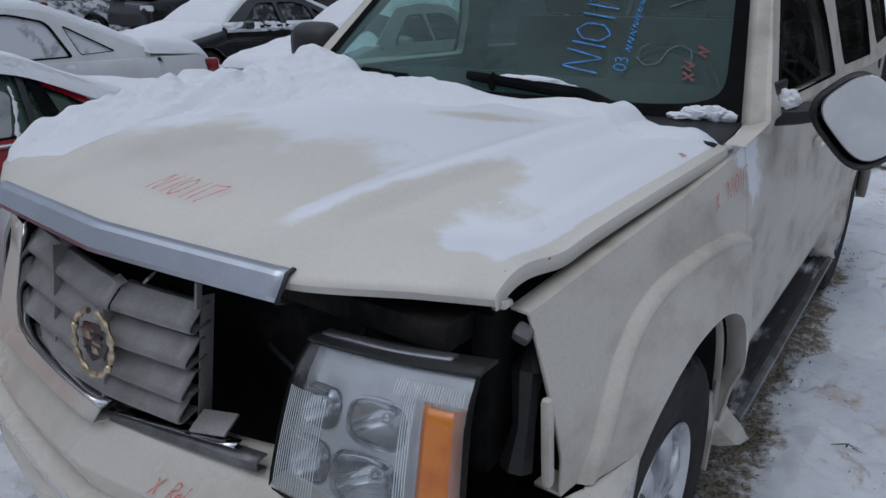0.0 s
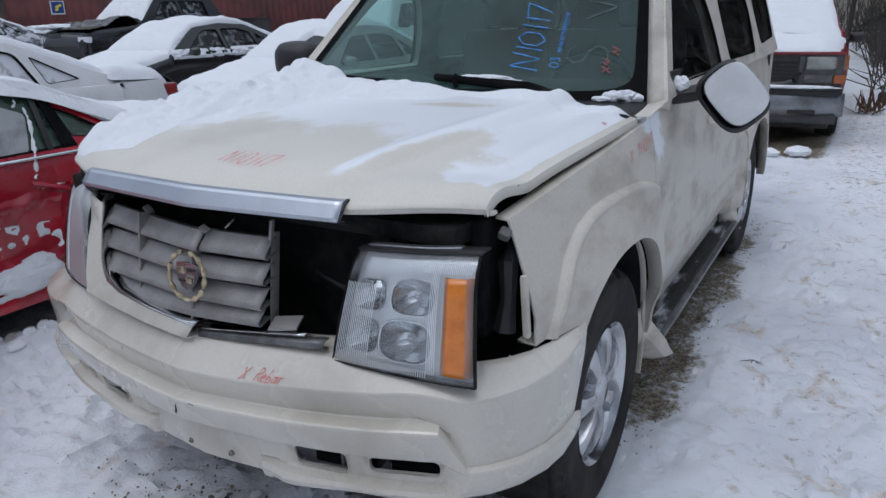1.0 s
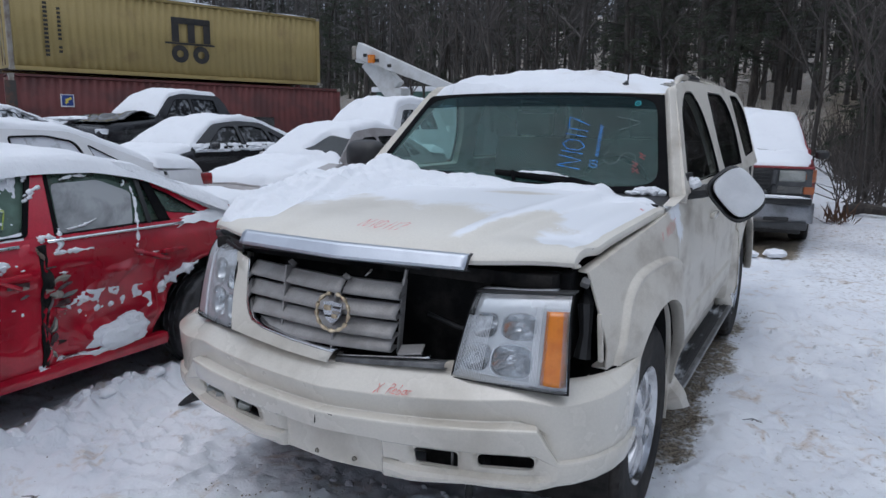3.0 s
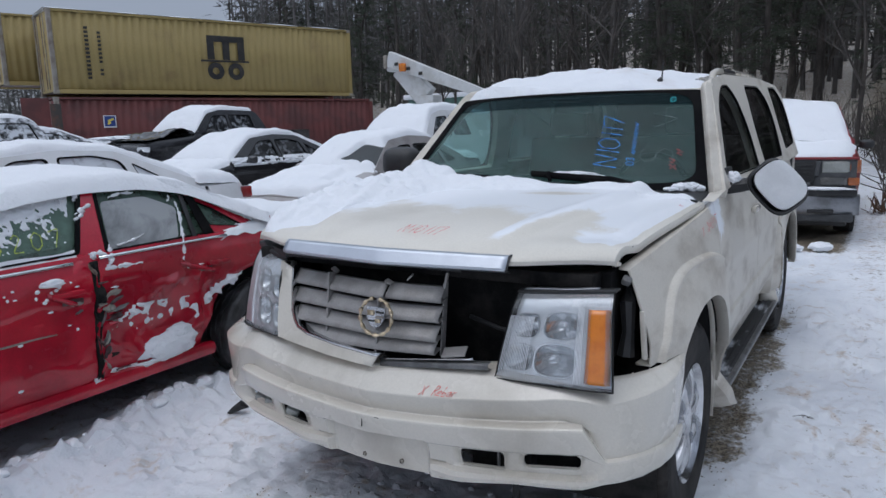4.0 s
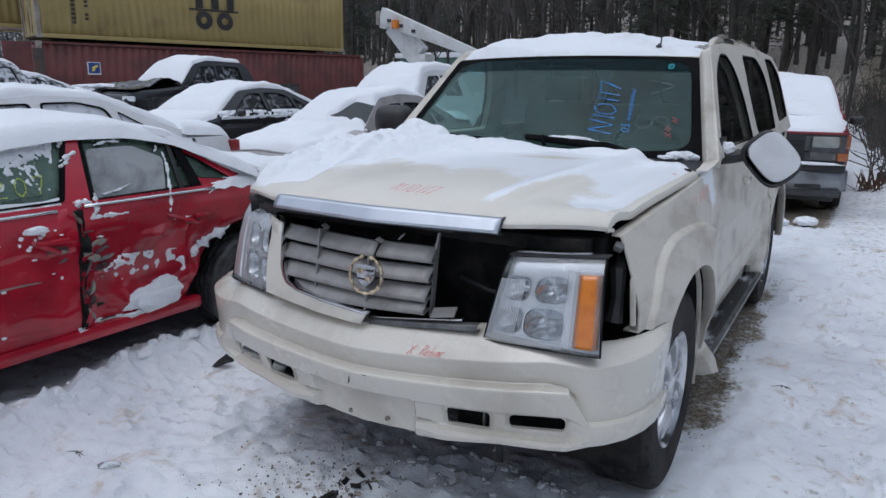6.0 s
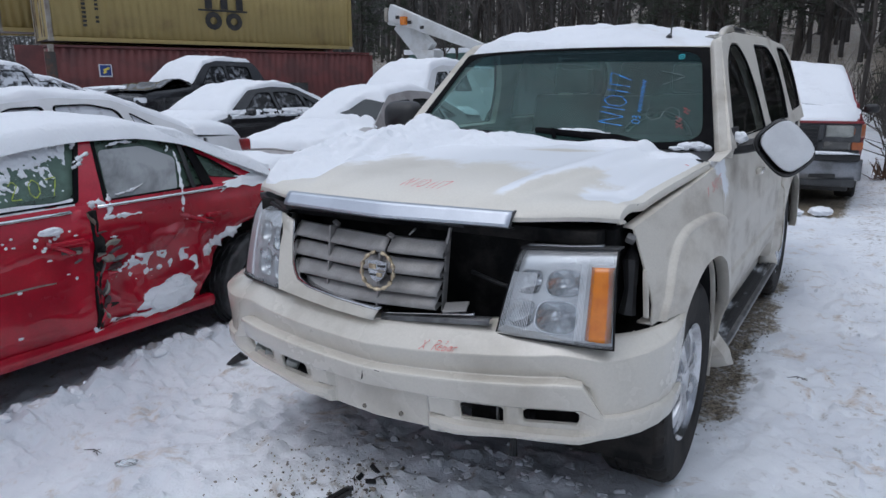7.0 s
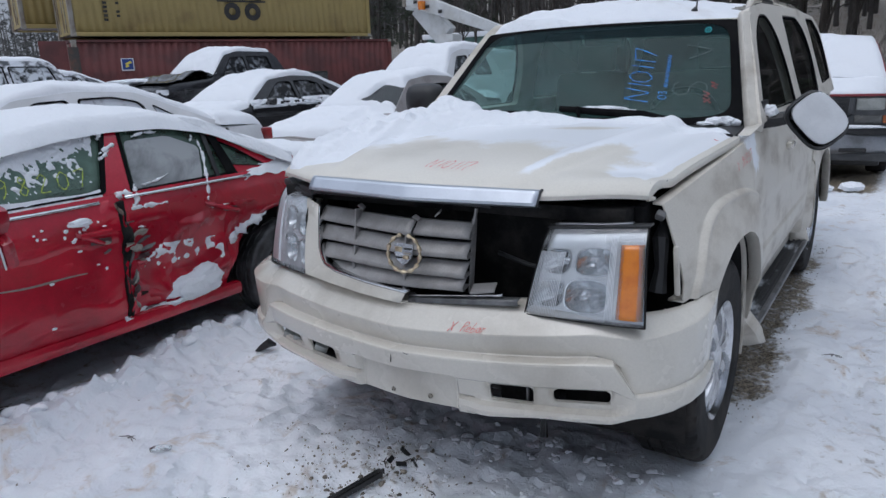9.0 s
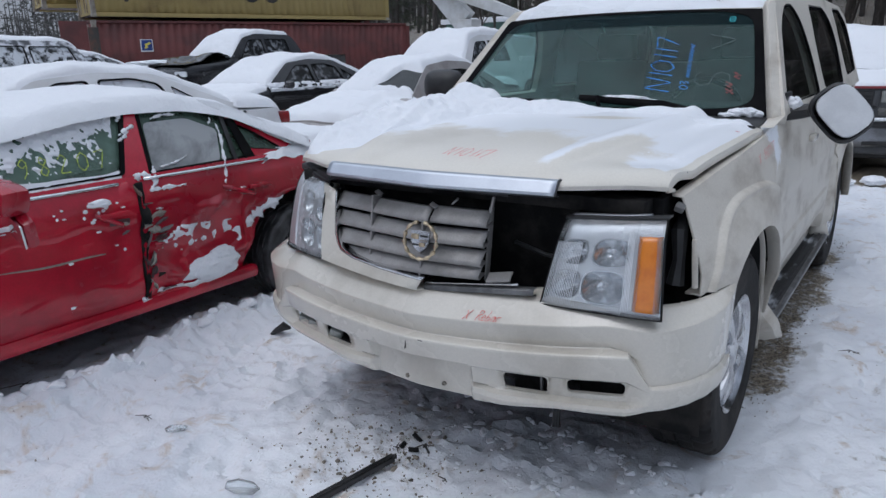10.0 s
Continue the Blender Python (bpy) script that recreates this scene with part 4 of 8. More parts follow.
for sgn in (1, -1):
    upper = onto_suv(cutout("upper_side", outline, WINDOWS, wall_place(sgn), CREAM_DUSTY, thick=0.05))
    for k, shape in enumerate(WINDOWS):
        g = onto_suv(cutout("side_window", shape, [], wall_place(sgn, 0.016), SIDE_GLASS if k == 0 else TINTED, thick=0.0))
        g.visible_shadow = False
        g["label"] = "tinted side window glass"
        cen = Vector((sum(p[0] for p in shape) / len(shape), sum(p[1] for p in shape) / len(shape)))
        small = [tuple(cen + (Vector(p) - cen) * 0.975) for p in shape]
        big = [tuple(cen + (Vector(p) - cen) * 1.004) for p in shape]
        onto_suv(cutout("window_seal", big, [small], wall_place(sgn, 0.021), FRIT, thick=0.012))


def windscreen(a, b, off=0.0):
    """a: -1 to 1 across, b: 0 foot to 1 head."""
    x = a * (0.838 - 0.148 * b)
    y = 2.425 + 0.478 * b - (1 - a * a) * (0.17 - 0.05 * b) - off * 0.7
    z = 1.255 + 0.468 * b + 0.012 * (1 - a * a) + off * 0.7
    return Vector((x, y, z))


wa, wb = np.linspace(-1, 1, 41), np.linspace(0, 1, 21)
glass = onto_suv(sheet("windscreen", [[windscreen(a, b) for b in wb] for a in wa], WINDSCREEN))
glass.visible_shadow = False
glass["label"] = "green-tinted windscreen with stock marks in paint pen"


def loop_point(t, half_a, half_b, mid_b, power):
    """A point of a round-cornered loop on the windscreen, in its own a and b."""
    ct, st = math.cos(t), math.sin(t)
    r = (abs(ct / half_a) ** power + abs(st / half_b) ** power) ** (-1 / power)
    return r * ct, mid_b + r * st


rim_loops = [(1.0, 0.5, 0.5, 60), (0.985, 0.487, 0.505, 30), (0.958, 0.472, 0.51, 14), (0.932, 0.458, 0.515, 9)]
rim_p = [[windscreen(*loop_point(t, *lp), 0.004) for lp in rim_loops] for t in np.linspace(0, 2 * math.pi, 240, endpoint=False)]
onto_suv(sheet("windscreen_border", rim_p, FRIT, wrap=True))
tint = pane("shade_band_glass", (0.26, 0.33, 0.38), 0.02, ior=1.12)
sb = onto_suv(sheet("shade_band", [[windscreen(a, b, 0.003) for b in np.linspace(0.84, 0.976, 5)] for a in np.linspace(-0.955, 0.955, 40)], tint))
sb.visible_shadow = False
# A-pillar skins
for sgn in (1, -1):
    p = []
    for b in np.linspace(-0.03, 1.05, 24):
        w = windscreen(1, min(b, 1.0)) + Vector((0, 0.478, 0.468)) * (max(b, 1) - 1)
        if b < 0:
            w = w + Vector((0, 0.478, 0.468)) * b
        if sgn < 0:
            w = w + Vector((0, 0.018, -0.010))
        gx_ = float(green_x(w.y + 0.07, w.z))
        p.append([(sgn * (w.x - 0.004), w.y - 0.004, w.z - 0.004), (sgn * (w.x + 0.012), w.y - 0.010, w.z + 0.008), (sgn * (w.x + 0.028), w.y + 0.02, w.z + 0.008),
                  (sgn * max(gx_ + 0.010, w.x + 0.026), w.y + 0.05, w.z + 0.002), (sgn * (gx_ + 0.012), w.y + 0.075, w.z - 0.002)])
    onto_suv(sheet("windscreen_pillar", p, CREAM_DUSTY, thick=0.012))


def roof_z(x, y):
    head = np.interp(y, [2.80, 2.92, 3.1, 3.4, 4.5, 5.5, 5.9], [1.715, 1.750, 1.795, 1.838, 1.872, 1.862, 1.79])
    return head - 0.034 * (np.abs(x) / 0.72) ** 4


ru, rv = np.linspace(-1, 1, 33), np.linspace(0, 1, 40)
R = np.zeros((33, 40, 3))
for i, u in enumerate(ru):
    for j, v in enumerate(rv):
        fy = windscreen(u, 1.0).y
        y = fy + (5.9 - fy) * v
        x = u * (0.697 + 0.024 * min(1.0, v * 4))
        R[i, j] = (x, y, roof_z(np.array(x), np.array(y)) if v else windscreen(u, 1.0).z)
onto_suv(sheet("roof", R, CREAM, thick=0.02))
onto_suv(sheet("rear_window", [[(x * (1 - 0.3 * max(0.0, z - 1.27)), 5.86 + 0.1 * (1.74 - z), z) for z in (1.15, 1.27, 1.5, 1.74, 1.80)] for x in np.linspace(-0.84, 0.84, 8)], INTERIOR))
for sgn in (1, -1):
    bm = tube(bmesh.new(), [(sgn * 0.635, 3.38, 1.80), (sgn * 0.638, 3.41, 1.830), (sgn * 0.642, 3.50, 1.848), (sgn * 0.644, 3.62, 1.852), (sgn * 0.644, 3.64, 1.851)], [0.016, 0.020, 0.020, 0.019, 0.016], 12)
    rail = onto_suv(part("roof_rail", bm, CREAM, label="cream roof rail with a black middle"))
    onto_suv(part("rail_insert", tube(bmesh.new(), [(sgn * 0.644, 3.63, 1.851), (sgn * 0.644, 3.75, 1.856), (sgn * 0.644, 3.98, 1.858), (sgn * 0.644, 4.02, 1.858)], [0.017, 0.020, 0.020, 0.016], 10), BLACK, rail), rail)
    onto_suv(part("rail_tube", tube(bmesh.new(), [(sgn * 0.642, 4.0, 1.866), (sgn * 0.645, 4.6, 1.874), (sgn * 0.645, 5.2, 1.866), (sgn * 0.64, 5.45, 1.835), (sgn * 0.635, 5.5, 1.80)], [0.02, 0.018, 0.018, 0.02, 0.022], 10), CREAM, rail), rail)
bm = tube(bmesh.new(), [(0.44, 3.02, 1.765), (0.44, 3.03, 1.785), (0.44, 3.05, 1.800), (0.44, 3.07, 1.806), (0.443, 3.08, 1.90)], [0.022, 0.018, 0.010, 0.004, 0.003], 10)
onto_suv(part("antenna", bm, BLACK))

# cowl and wipers
cowl = [[(x, yy, zz) for yy, zz in ((2.16 + 0.0 * x, 1.285 - 0.06 * x * x), (2.215, 1.262 - 0.05 * x * x), (windscreen(x / 0.838, 0.03).y, windscreen(x / 0.838, 0.03).z - 0.01))] for x in np.linspace(-0.83, 0.83, 30)]
onto_suv(sheet("cowl_panel", cowl, BLACK, thick=0.01))


def wiper(x0, a0, b0, a1, b1):
    w = part("wiper", tube(bmesh.new(), [(x0, 2.20, 1.285), windscreen(a0, b0, 0.03), windscreen(a1, b1, 0.02)], [0.024, 0.02, 0.014], 8), FRIT)
    onto_suv(w)
    p0, p1 = windscreen(a0 - 0.35, b0 * 0.7 + 0.02, 0.015), windscreen(a1 + 0.1, b1 + 0.02, 0.015)
    blade = part("wiper_blade", tube(bmesh.new(), [p0, p0.lerp(p1, 0.5) + Vector((0, -0.012, 0.012)), p1], [0.009, 0.014, 0.009], 6), FRIT)
    onto_suv(blade)


wiper(0.56, 0.50, 0.05, 0.02, 0.12)
wiper(-0.15, -0.25, 0.05, -0.55, 0.08)

# interior
onto_suv(part("dashboard", box((0, 2.72, 1.12), (1.5, 0.55, 0.34), 0.08), INTERIOR))
onto_suv(part("cabin_floor", box((0, 4.1, 0.55), (1.62, 3.6, 0.1), 0.02), INTERIOR))
for sx in (0.40, -0.40):
    onto_suv(part("front_seat", bm_box(bm_box(box((sx, 3.45, 0.85), (0.52, 0.52, 0.2), 0.06), (sx, 3.75, 1.15), (0.5, 0.16, 0.68), pose(0, 0, 0, -14), 0.06), (sx, 3.86, 1.58), (0.26, 0.1, 0.18), None, 0.04), SEAT))
onto_suv(part("rear_seat", bm_box(box((0, 4.7, 0.85), (1.45, 0.5, 0.25), 0.06), (0, 4.95, 1.15), (1.45, 0.16, 0.62), pose(0, 0, 0, -12), 0.06), SEAT))
onto_suv(part("headlining", box((0, 4.35, 1.755), (1.22, 2.6, 0.02), 0.005), INTERIOR))
bm = bmesh.new()
ring = [Vector((0.40 + 0.19 * math.cos(t), 3.02 + 0.07 * math.sin(t), 1.22 + 0.17 * math.sin(t))) for t in np.linspace(0, 2 * math.pi, 25)]
tube(bm, ring, 0.016, 8, False)
tube(bm, [(0.22, 3.02, 1.22), (0.58, 3.02, 1.22)], 0.02, 6)
tube(bm, [(0.40, 3.02, 1.22), (0.40, 2.8, 1.12)], 0.03, 8)
onto_suv(part("steering_wheel", bm, INTERIOR))
onto_suv(part("rear_view_mirror", box((0.02, 2.86, 1.655), (0.22, 0.03, 0.06), 0.02), BLACK))

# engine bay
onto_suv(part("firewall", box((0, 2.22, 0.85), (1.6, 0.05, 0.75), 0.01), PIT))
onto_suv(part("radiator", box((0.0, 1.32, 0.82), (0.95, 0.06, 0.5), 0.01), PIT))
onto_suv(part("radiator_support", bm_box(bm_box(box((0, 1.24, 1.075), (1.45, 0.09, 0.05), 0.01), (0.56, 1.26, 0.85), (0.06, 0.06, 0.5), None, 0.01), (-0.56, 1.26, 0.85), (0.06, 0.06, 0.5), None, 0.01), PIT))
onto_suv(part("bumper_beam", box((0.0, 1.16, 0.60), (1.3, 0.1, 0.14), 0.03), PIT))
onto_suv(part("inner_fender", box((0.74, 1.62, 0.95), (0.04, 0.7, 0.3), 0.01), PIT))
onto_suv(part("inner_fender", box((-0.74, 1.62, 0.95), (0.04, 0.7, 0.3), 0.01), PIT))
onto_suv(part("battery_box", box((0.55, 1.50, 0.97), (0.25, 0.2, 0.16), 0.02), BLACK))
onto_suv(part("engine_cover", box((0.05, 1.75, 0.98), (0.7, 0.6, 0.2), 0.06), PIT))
bm = tube(bmesh.new(), [(0.25, 1.25, 0.90), (0.38, 1.22, 0.88), (0.5, 1.24, 0.86), (0.62, 1.22, 0.89)], 0.008, 6)
onto_suv(part("hose", bm, BLACK))
bm = tube(bmesh.new(), [(0.80, 1.36, 1.03), (0.795, 1.33, 0.99), (0.805, 1.31, 0.9), (0.80, 1.30, 0.82)], [0.02, 0.028, 0.02, 0.03], 8)
onto_suv(part("fender_bracket", bm, BLACK))
onto_suv(part("bent_clip", box((0.80, 1.30, 1.07), (0.03, 0.03, 0.025), 0.008, pose(0, 0, 0, 30, 20, 10)), GREY_PLASTIC))
onto_suv(part("fender_flange", box((0.862, 1.285, 0.90), (0.018, 0.02, 0.16), 0.008, pose(0, 0, 0, 0, -4, 0)), CREAM_DUSTY))
onto_suv(part("under_tray", box((0, 3.5, 0.42), (1.5, 4.6, 0.06), 0.02), PIT))
bm = tube(bmesh.new(), [(0.38, 1.35, 0.36), (0.385, 1.33, 0.26), (0.40, 1.30, 0.19)], [0.018, 0.012, 0.016], 8)
onto_suv(part("hanging_connector", bm, BLACK))


# grille
def grille_y(x, z):
    return 1.006 + (z - 0.76) * 0.15 + 0.095 * (0.42 + 0.58 * min(1.0, max(0.0, (z - 0.8) / 0.23))) * (abs(x) / 0.5) ** 1.15


def slat(x0, x1, z, rise_=0.042, d=0.036, sag=0.0):
    """A leaning blade: its lower lip stands forward, its face leans back and up."""
    p = []
    for x in np.linspace(x0, x1, max(3, int((x1 - x0) / 0.03))):
        zz = z + sag * (x - x0)
        y0 = grille_y(x, zz) + 0.012
        p.append([(x, y0 + d + 0.012, zz + rise_ + 0.001), (x, y0 + d, zz + rise_), (x, y0 + d * 0.62, zz + rise_ * 0.64), (x, y0 + 0.006, zz + 0.011), (x, y0 + 0.001, zz + 0.005), (x, y0, zz), (x, y0 + 0.006, zz - 0.003), (x, y0 + d + 0.01, zz + 0.010)])
    return p


grille = onto_suv(new("grille"))
grille["label"] = "broken silver slatted grille with a round crest"


def in_grille(ob):
    onto_suv(ob, grille)
    return ob


for z, xa, xb, sag in ((0.986, -0.488, 0.012, 0), (0.990, 0.022, 0.228, -0.02), (0.920, -0.472, 0.226, 0), (0.856, -0.448, 0.224, 0), (0.792, -0.435, 0.222, 0.034)):
    in_grille(sheet("slat", slat(xa, xb, z, sag=sag), SILVER_GRILLE, thick=0.004))
for x, z0, z1 in ((-0.268, 0.80, 1.045), (-0.012, 0.775, 0.985), (0.222, 0.79, 1.045)):
    bm = bmesh.new()
    p0, p1 = Vector((x, grille_y(x, z0) + 0.03, z0)), Vector((x, grille_y(x, z1) + 0.03, z1))
    m_ = pose(0, 0, 0, -8.5)
    bm_box(bm, (p0 + p1) / 2 + Vector((0, 0.01 if x < 0.2 else 0.03, 0)), (0.008 if x < 0.2 else 0.004, 0.055 if x < 0.2 else 0.03, z1 - z0), m_, 0.001)
    in_grille(part("divider", bm, SILVER_GRILLE))
# surround: painted on the sound side, a bent strip on the broken side
gs = [(-0.543, 1.063), (-0.530, 0.99), (-0.514, 0.916), (-0.496, 0.84), (-0.480, 0.784), (-0.354, 0.770), (-0.201, 0.757), (-0.059, 0.752), (0.008, 0.751)]
gi = [(-0.492, 1.04), (-0.472, 0.96), (-0.449, 0.885), (-0.427, 0.852), (-0.403, 0.83), (-0.34, 0.811), (-0.186, 0.794), (-0.072, 0.788), (0.008, 0.785)]
p = [[(a + 0.004, grille_y(a, b) + 0.055, b - 0.014), (a, grille_y(a, b) + 0.02, b - 0.004), (a - 0.012, grille_y(a, b) - 0.015, b), (c, grille_y(c, d) - 0.004, d), (c + 0.002, grille_y(c, d) + 0.008, d + 0.002)] for (a, b), (c, d) in zip(gs, gi)]
in_grille(sheet("surround", p, CREAM, thick=0.004, label="cream painted surround"))
p = [[(c - 0.001, grille_y(c, d) - 0.006, d - 0.001), (c + 0.008, grille_y(c, d) - 0.006, d + 0.008), (c + 0.01, grille_y(c, d) + 0.03, d + 0.01)] for c, d in gi]
in_grille(sheet("trim_strip", p, CHROME, thick=0.003))
p = [[(x, grille_y(x, z) + 0.035, z - 0.012), (x, grille_y(x, z) + 0.014, z - 0.008), (x, grille_y(x, z) + 0.014, z + 0.008), (x, grille_y(x, z) + 0.022, z + 0.014), (x, grille_y(x, z) + 0.04, z + 0.016)] for x, z in zip(np.linspace(0.01, 0.42, 10), 0.756 + 0.036 * np.linspace(0, 1, 10))]
in_grille(sheet("trim_strip", p, WORN_TRIM, thick=0.003))
p = [[(x, grille_y(x, z) + 0.012, z - 0.005), (x, grille_y(x, z) + 0.010, z + 0.001), (x, grille_y(x, z) + 0.03, z + 0.006)] for x, z in zip(np.linspace(0.01, 0.365, 10), 0.774 + 0.040 * np.linspace(0, 1, 10))]
in_grille(sheet("trim_strip", p, CHROME, thick=0.003))
in_grille(part("broken_slat", box((0.285, 1.075, 0.822), (0.085, 0.05, 0.006), 0.001, pose(0, 0, 0, 22, -8, 12)), SILVER_GRILLE))
in_grille(part("broken_tab", box((0.245, 1.10, 1.060), (0.008, 0.012, 0.055), 0.001, pose(0, 0, 0, 0, 12, 0)), SILVER_GRILLE))
for tx, tz, ta in ((-0.262, 1.052, 30), (0.10, 1.06, -40), (0.02, 1.04, 25)):
    in_grille(part("broken_tab", box((tx, grille_y(tx, tz) + 0.03, tz), (0.028, 0.02, 0.005), 0.001, pose(0, 0, 0, 20, ta, 0)), SILVER_GRILLE))
in_grille(part("top_fascia", box((-0.12, 1.165, 1.092), (0.80, 0.05, 0.02), 0.006), BLACK))
# crest: ring of leaves round a plain shield
bm = bmesh.new()
cz, cy = 0.926, 1.018
ringp = [(0.004 + 0.068 * math.cos(t), cy - 0.003 + 0.01 * math.sin(t), cz + 0.064 * math.sin(t)) for t in np.linspace(math.pi / 2 + 0.2, math.pi * 2.5 - 0.2, 61)]
tube(bm, ringp, [0.0062 + 0.0022 * math.sin(k * 1.3) for k in range(61)], 8)
in_grille(part("crest_wreath", bm, GOLD))
shield = [(-0.04, 0.03), (0.0, 0.034), (0.04, 0.03), (0.037, -0.005), (0.022, -0.03), (0.0, -0.042), (-0.022, -0.03), (-0.037, -0.005)]
in_grille(cutout("crest_shield", shield, [], lambda u, v: Vector((u, cy + 0.004 + 0.15 * v, cz + v)), ALLOY, thick=0.008))
for (u, v, w, h), mt in (((-0.02, 0.012, 0.028, 0.018), GOLD), ((0.018, 0.016, 0.03, 0.007), INK_BLACK), ((0.018, 0.0, 0.03, 0.006), GREY_STEEL), ((-0.016, -0.016, 0.024, 0.006), INK_BLACK), ((0.012, -0.014, 0.022, 0.014), GOLD)):
    in_grille(part("crest_field", box((u, cy - 0.0025 + 0.15 * v, cz + v), (w, 0.003, h), 0.001), mt))


# headlamps: mapped from a unit square (inner to outer, foot to head) and depth
def headlamp(name, label, c00, c10, c01, c11, bow, sgn):
    c00, c10, c01, c11 = (Vector(c) for c in (c00, c10, c01, c11))
    nrm = ((c10 - c00).cross(c01 - c00)).normalized()
    if nrm.y > 0:
        nrm = -nrm

    def at(u, v, w=0.0):
        q = c00.lerp(c10, u).lerp(c01.lerp(c11, u), v)
        roll_ = 0.024 * max(0.0, min(1.0, (v - 0.74) / 0.26)) ** 2 + 0.005 * max(0.0, min(1.0, (0.12 - u) / 0.12)) ** 2
        return q + nrm * (bow * 4 * u * (1 - u) * 0.6 + bow * 4 * v * (1 - v) * 0.4 - w - roll_)

    lamp = onto_suv(new(name))
    lamp["label"] = label

    def put(ob):
        onto_suv(ob, lamp)
        return ob

    us, vs = np.linspace(0, 1, 61), np.linspace(0, 1, 41)
    L = np.zeros((61, 41, 3))
    for i, u in enumerate(us):
        for j, v in enumerate(vs):
            rib = 0.0018 * math.sin(u * 190) * float(smooth((0.24 - u) / 0.05)) + 0.0016 * math.sin(u * 260) * float(smooth((0.03 - abs(u - 0.715)) / 0.02)) + 0.0015 * math.sin(u * 190) * float(smooth((0.07 - v) / 0.03))
            L[i, j] = at(u, v, -rib)
    e = put(sheet("lens", L, LENS if sgn > 0 else CLOUDED))
    e.visible_shadow = False
    # shell
    edge = [(u, 0) for u in np.linspace(0, 1, 9)] + [(1, v) for v in np.linspace(0, 1, 9)[1:]] + [(u, 1) for u in np.linspace(1, 0, 9)[1:]] + [(0, v) for v in np.linspace(1, 0, 9)[1:-1]]
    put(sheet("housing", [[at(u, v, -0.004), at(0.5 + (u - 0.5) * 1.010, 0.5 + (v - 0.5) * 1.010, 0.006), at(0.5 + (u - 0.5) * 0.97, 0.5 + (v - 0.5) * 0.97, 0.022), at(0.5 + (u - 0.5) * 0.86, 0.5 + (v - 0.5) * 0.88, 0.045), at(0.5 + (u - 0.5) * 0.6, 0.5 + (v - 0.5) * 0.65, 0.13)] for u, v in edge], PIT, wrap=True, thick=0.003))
    bowls = [(0.17, 0.62, 0.13, 0.14, 0.022), (0.16, 0.25, 0.13, 0.16, 0.025), (0.53, 0.635, 0.165, 0.14, 0.036), (0.50, 0.26, 0.185, 0.175, 0.045)]
    n = 70
    B = np.zeros((n, n, 3))
    for i, u in enumerate(np.linspace(0.015, 0.985, n)):
        for j, v in enumerate(np.linspace(0.015, 0.985, n)):
            d = 0.03 - 0.012 * u
            for bu, bv, ru_, rv_, dep in bowls:
                q = (abs((u - bu) / ru_) ** 3 + abs((v - bv) / rv_) ** 3) ** (1 / 3)
                if q < 1.12:
                    d = max(d, 0.03 + dep * (1 - min(q, 1) ** 2)) if q < 1 else d
            if u > 0.745:
                d = 0.02
            B[i, j] = at(u, v, d)
    put(sheet("liner", B, LAMP_LINER))
    for bu, bv, ru_, rv_, dep in bowls:
        q = np.zeros((24, 10, 3))
        for i, t in enumerate(np.linspace(0, 2 * math.pi, 24, endpoint=False)):
            for j, r in enumerate(np.linspace(0.05, 0.97, 10)):
                ct, st = math.cos(t), math.sin(t)
                k = (abs(ct) ** 3 + abs(st) ** 3) ** (-1 / 3)
                q[i, j] = at(bu + ru_ * r * k * ct, bv + rv_ * r * k * st, 0.028 + dep * (1 - r * r) - 0.002)
        put(sheet("reflector_bowl", q, REFLECTOR, wrap=True))
        bm = bmesh.new()
        bmesh.ops.create_icosphere(bm, subdivisions=2, radius=0.012, matrix=Matrix.Translation(at(bu, bv, 0.03 + dep * 0.6)))
        put(part("bulb", bm, CHROME))
        if dep > 0.03 or sgn < 0:
            ringp = [[at(bu + ru_ * r * math.copysign(abs(math.cos(t)) ** 0.66, math.cos(t)), bv + rv_ * r * math.copysign(abs(math.sin(t)) ** 0.66, math.sin(t)), w) for r, w in ((0.98, 0.03), (1.0, 0.02), (1.07, 0.02), (1.09, 0.032))] for t in np.linspace(0, 2 * math.pi, 40, endpoint=False)]
            put(sheet("bowl_rim", ringp, CHROME if sgn > 0 else GREY_PLASTIC, wrap=True))
    A = [[at(u + 0.01 * math.sin(3 * v), v, -0.001 + 0.016 * (abs((u - (0.868 if sgn > 0 else 0.93)) / (0.11 if sgn > 0 else 0.05))) ** 6) for v in np.linspace(0.06 - 0.0 * u, 0.83, 14)] for u in (np.linspace(0.758, 0.978, 14) if sgn > 0 else np.linspace(0.88, 0.98, 8))]
    if sgn > 0:
        put(sheet("turn_signal", A, AMBER, thick=0.012, label="amber turn signal lens"))
    ribs = [(u, 0.05, 0.92) for u in np.arange(0.69, 0.745, 0.0125)]
    if sgn > 0:
        ribs += [(u, 0.03, 0.74) for u in np.arange(0.012, 0.27, 0.0155)]
        ribs += [(u, 0.015, 0.075) for u in np.arange(0.28, 0.69, 0.0155)] + [(u, 0.86, 0.935) for u in np.arange(0.62, 0.98, 0.014)]
    for u, v0, v1 in ribs:
        rib_ob = put(part("lens_rib", tube(bmesh.new(), [at(u, v, -0.001) for v in np.linspace(v0, v1, 8)], 0.0010, 4, False), RIB))
        rib_ob.visible_shadow = False
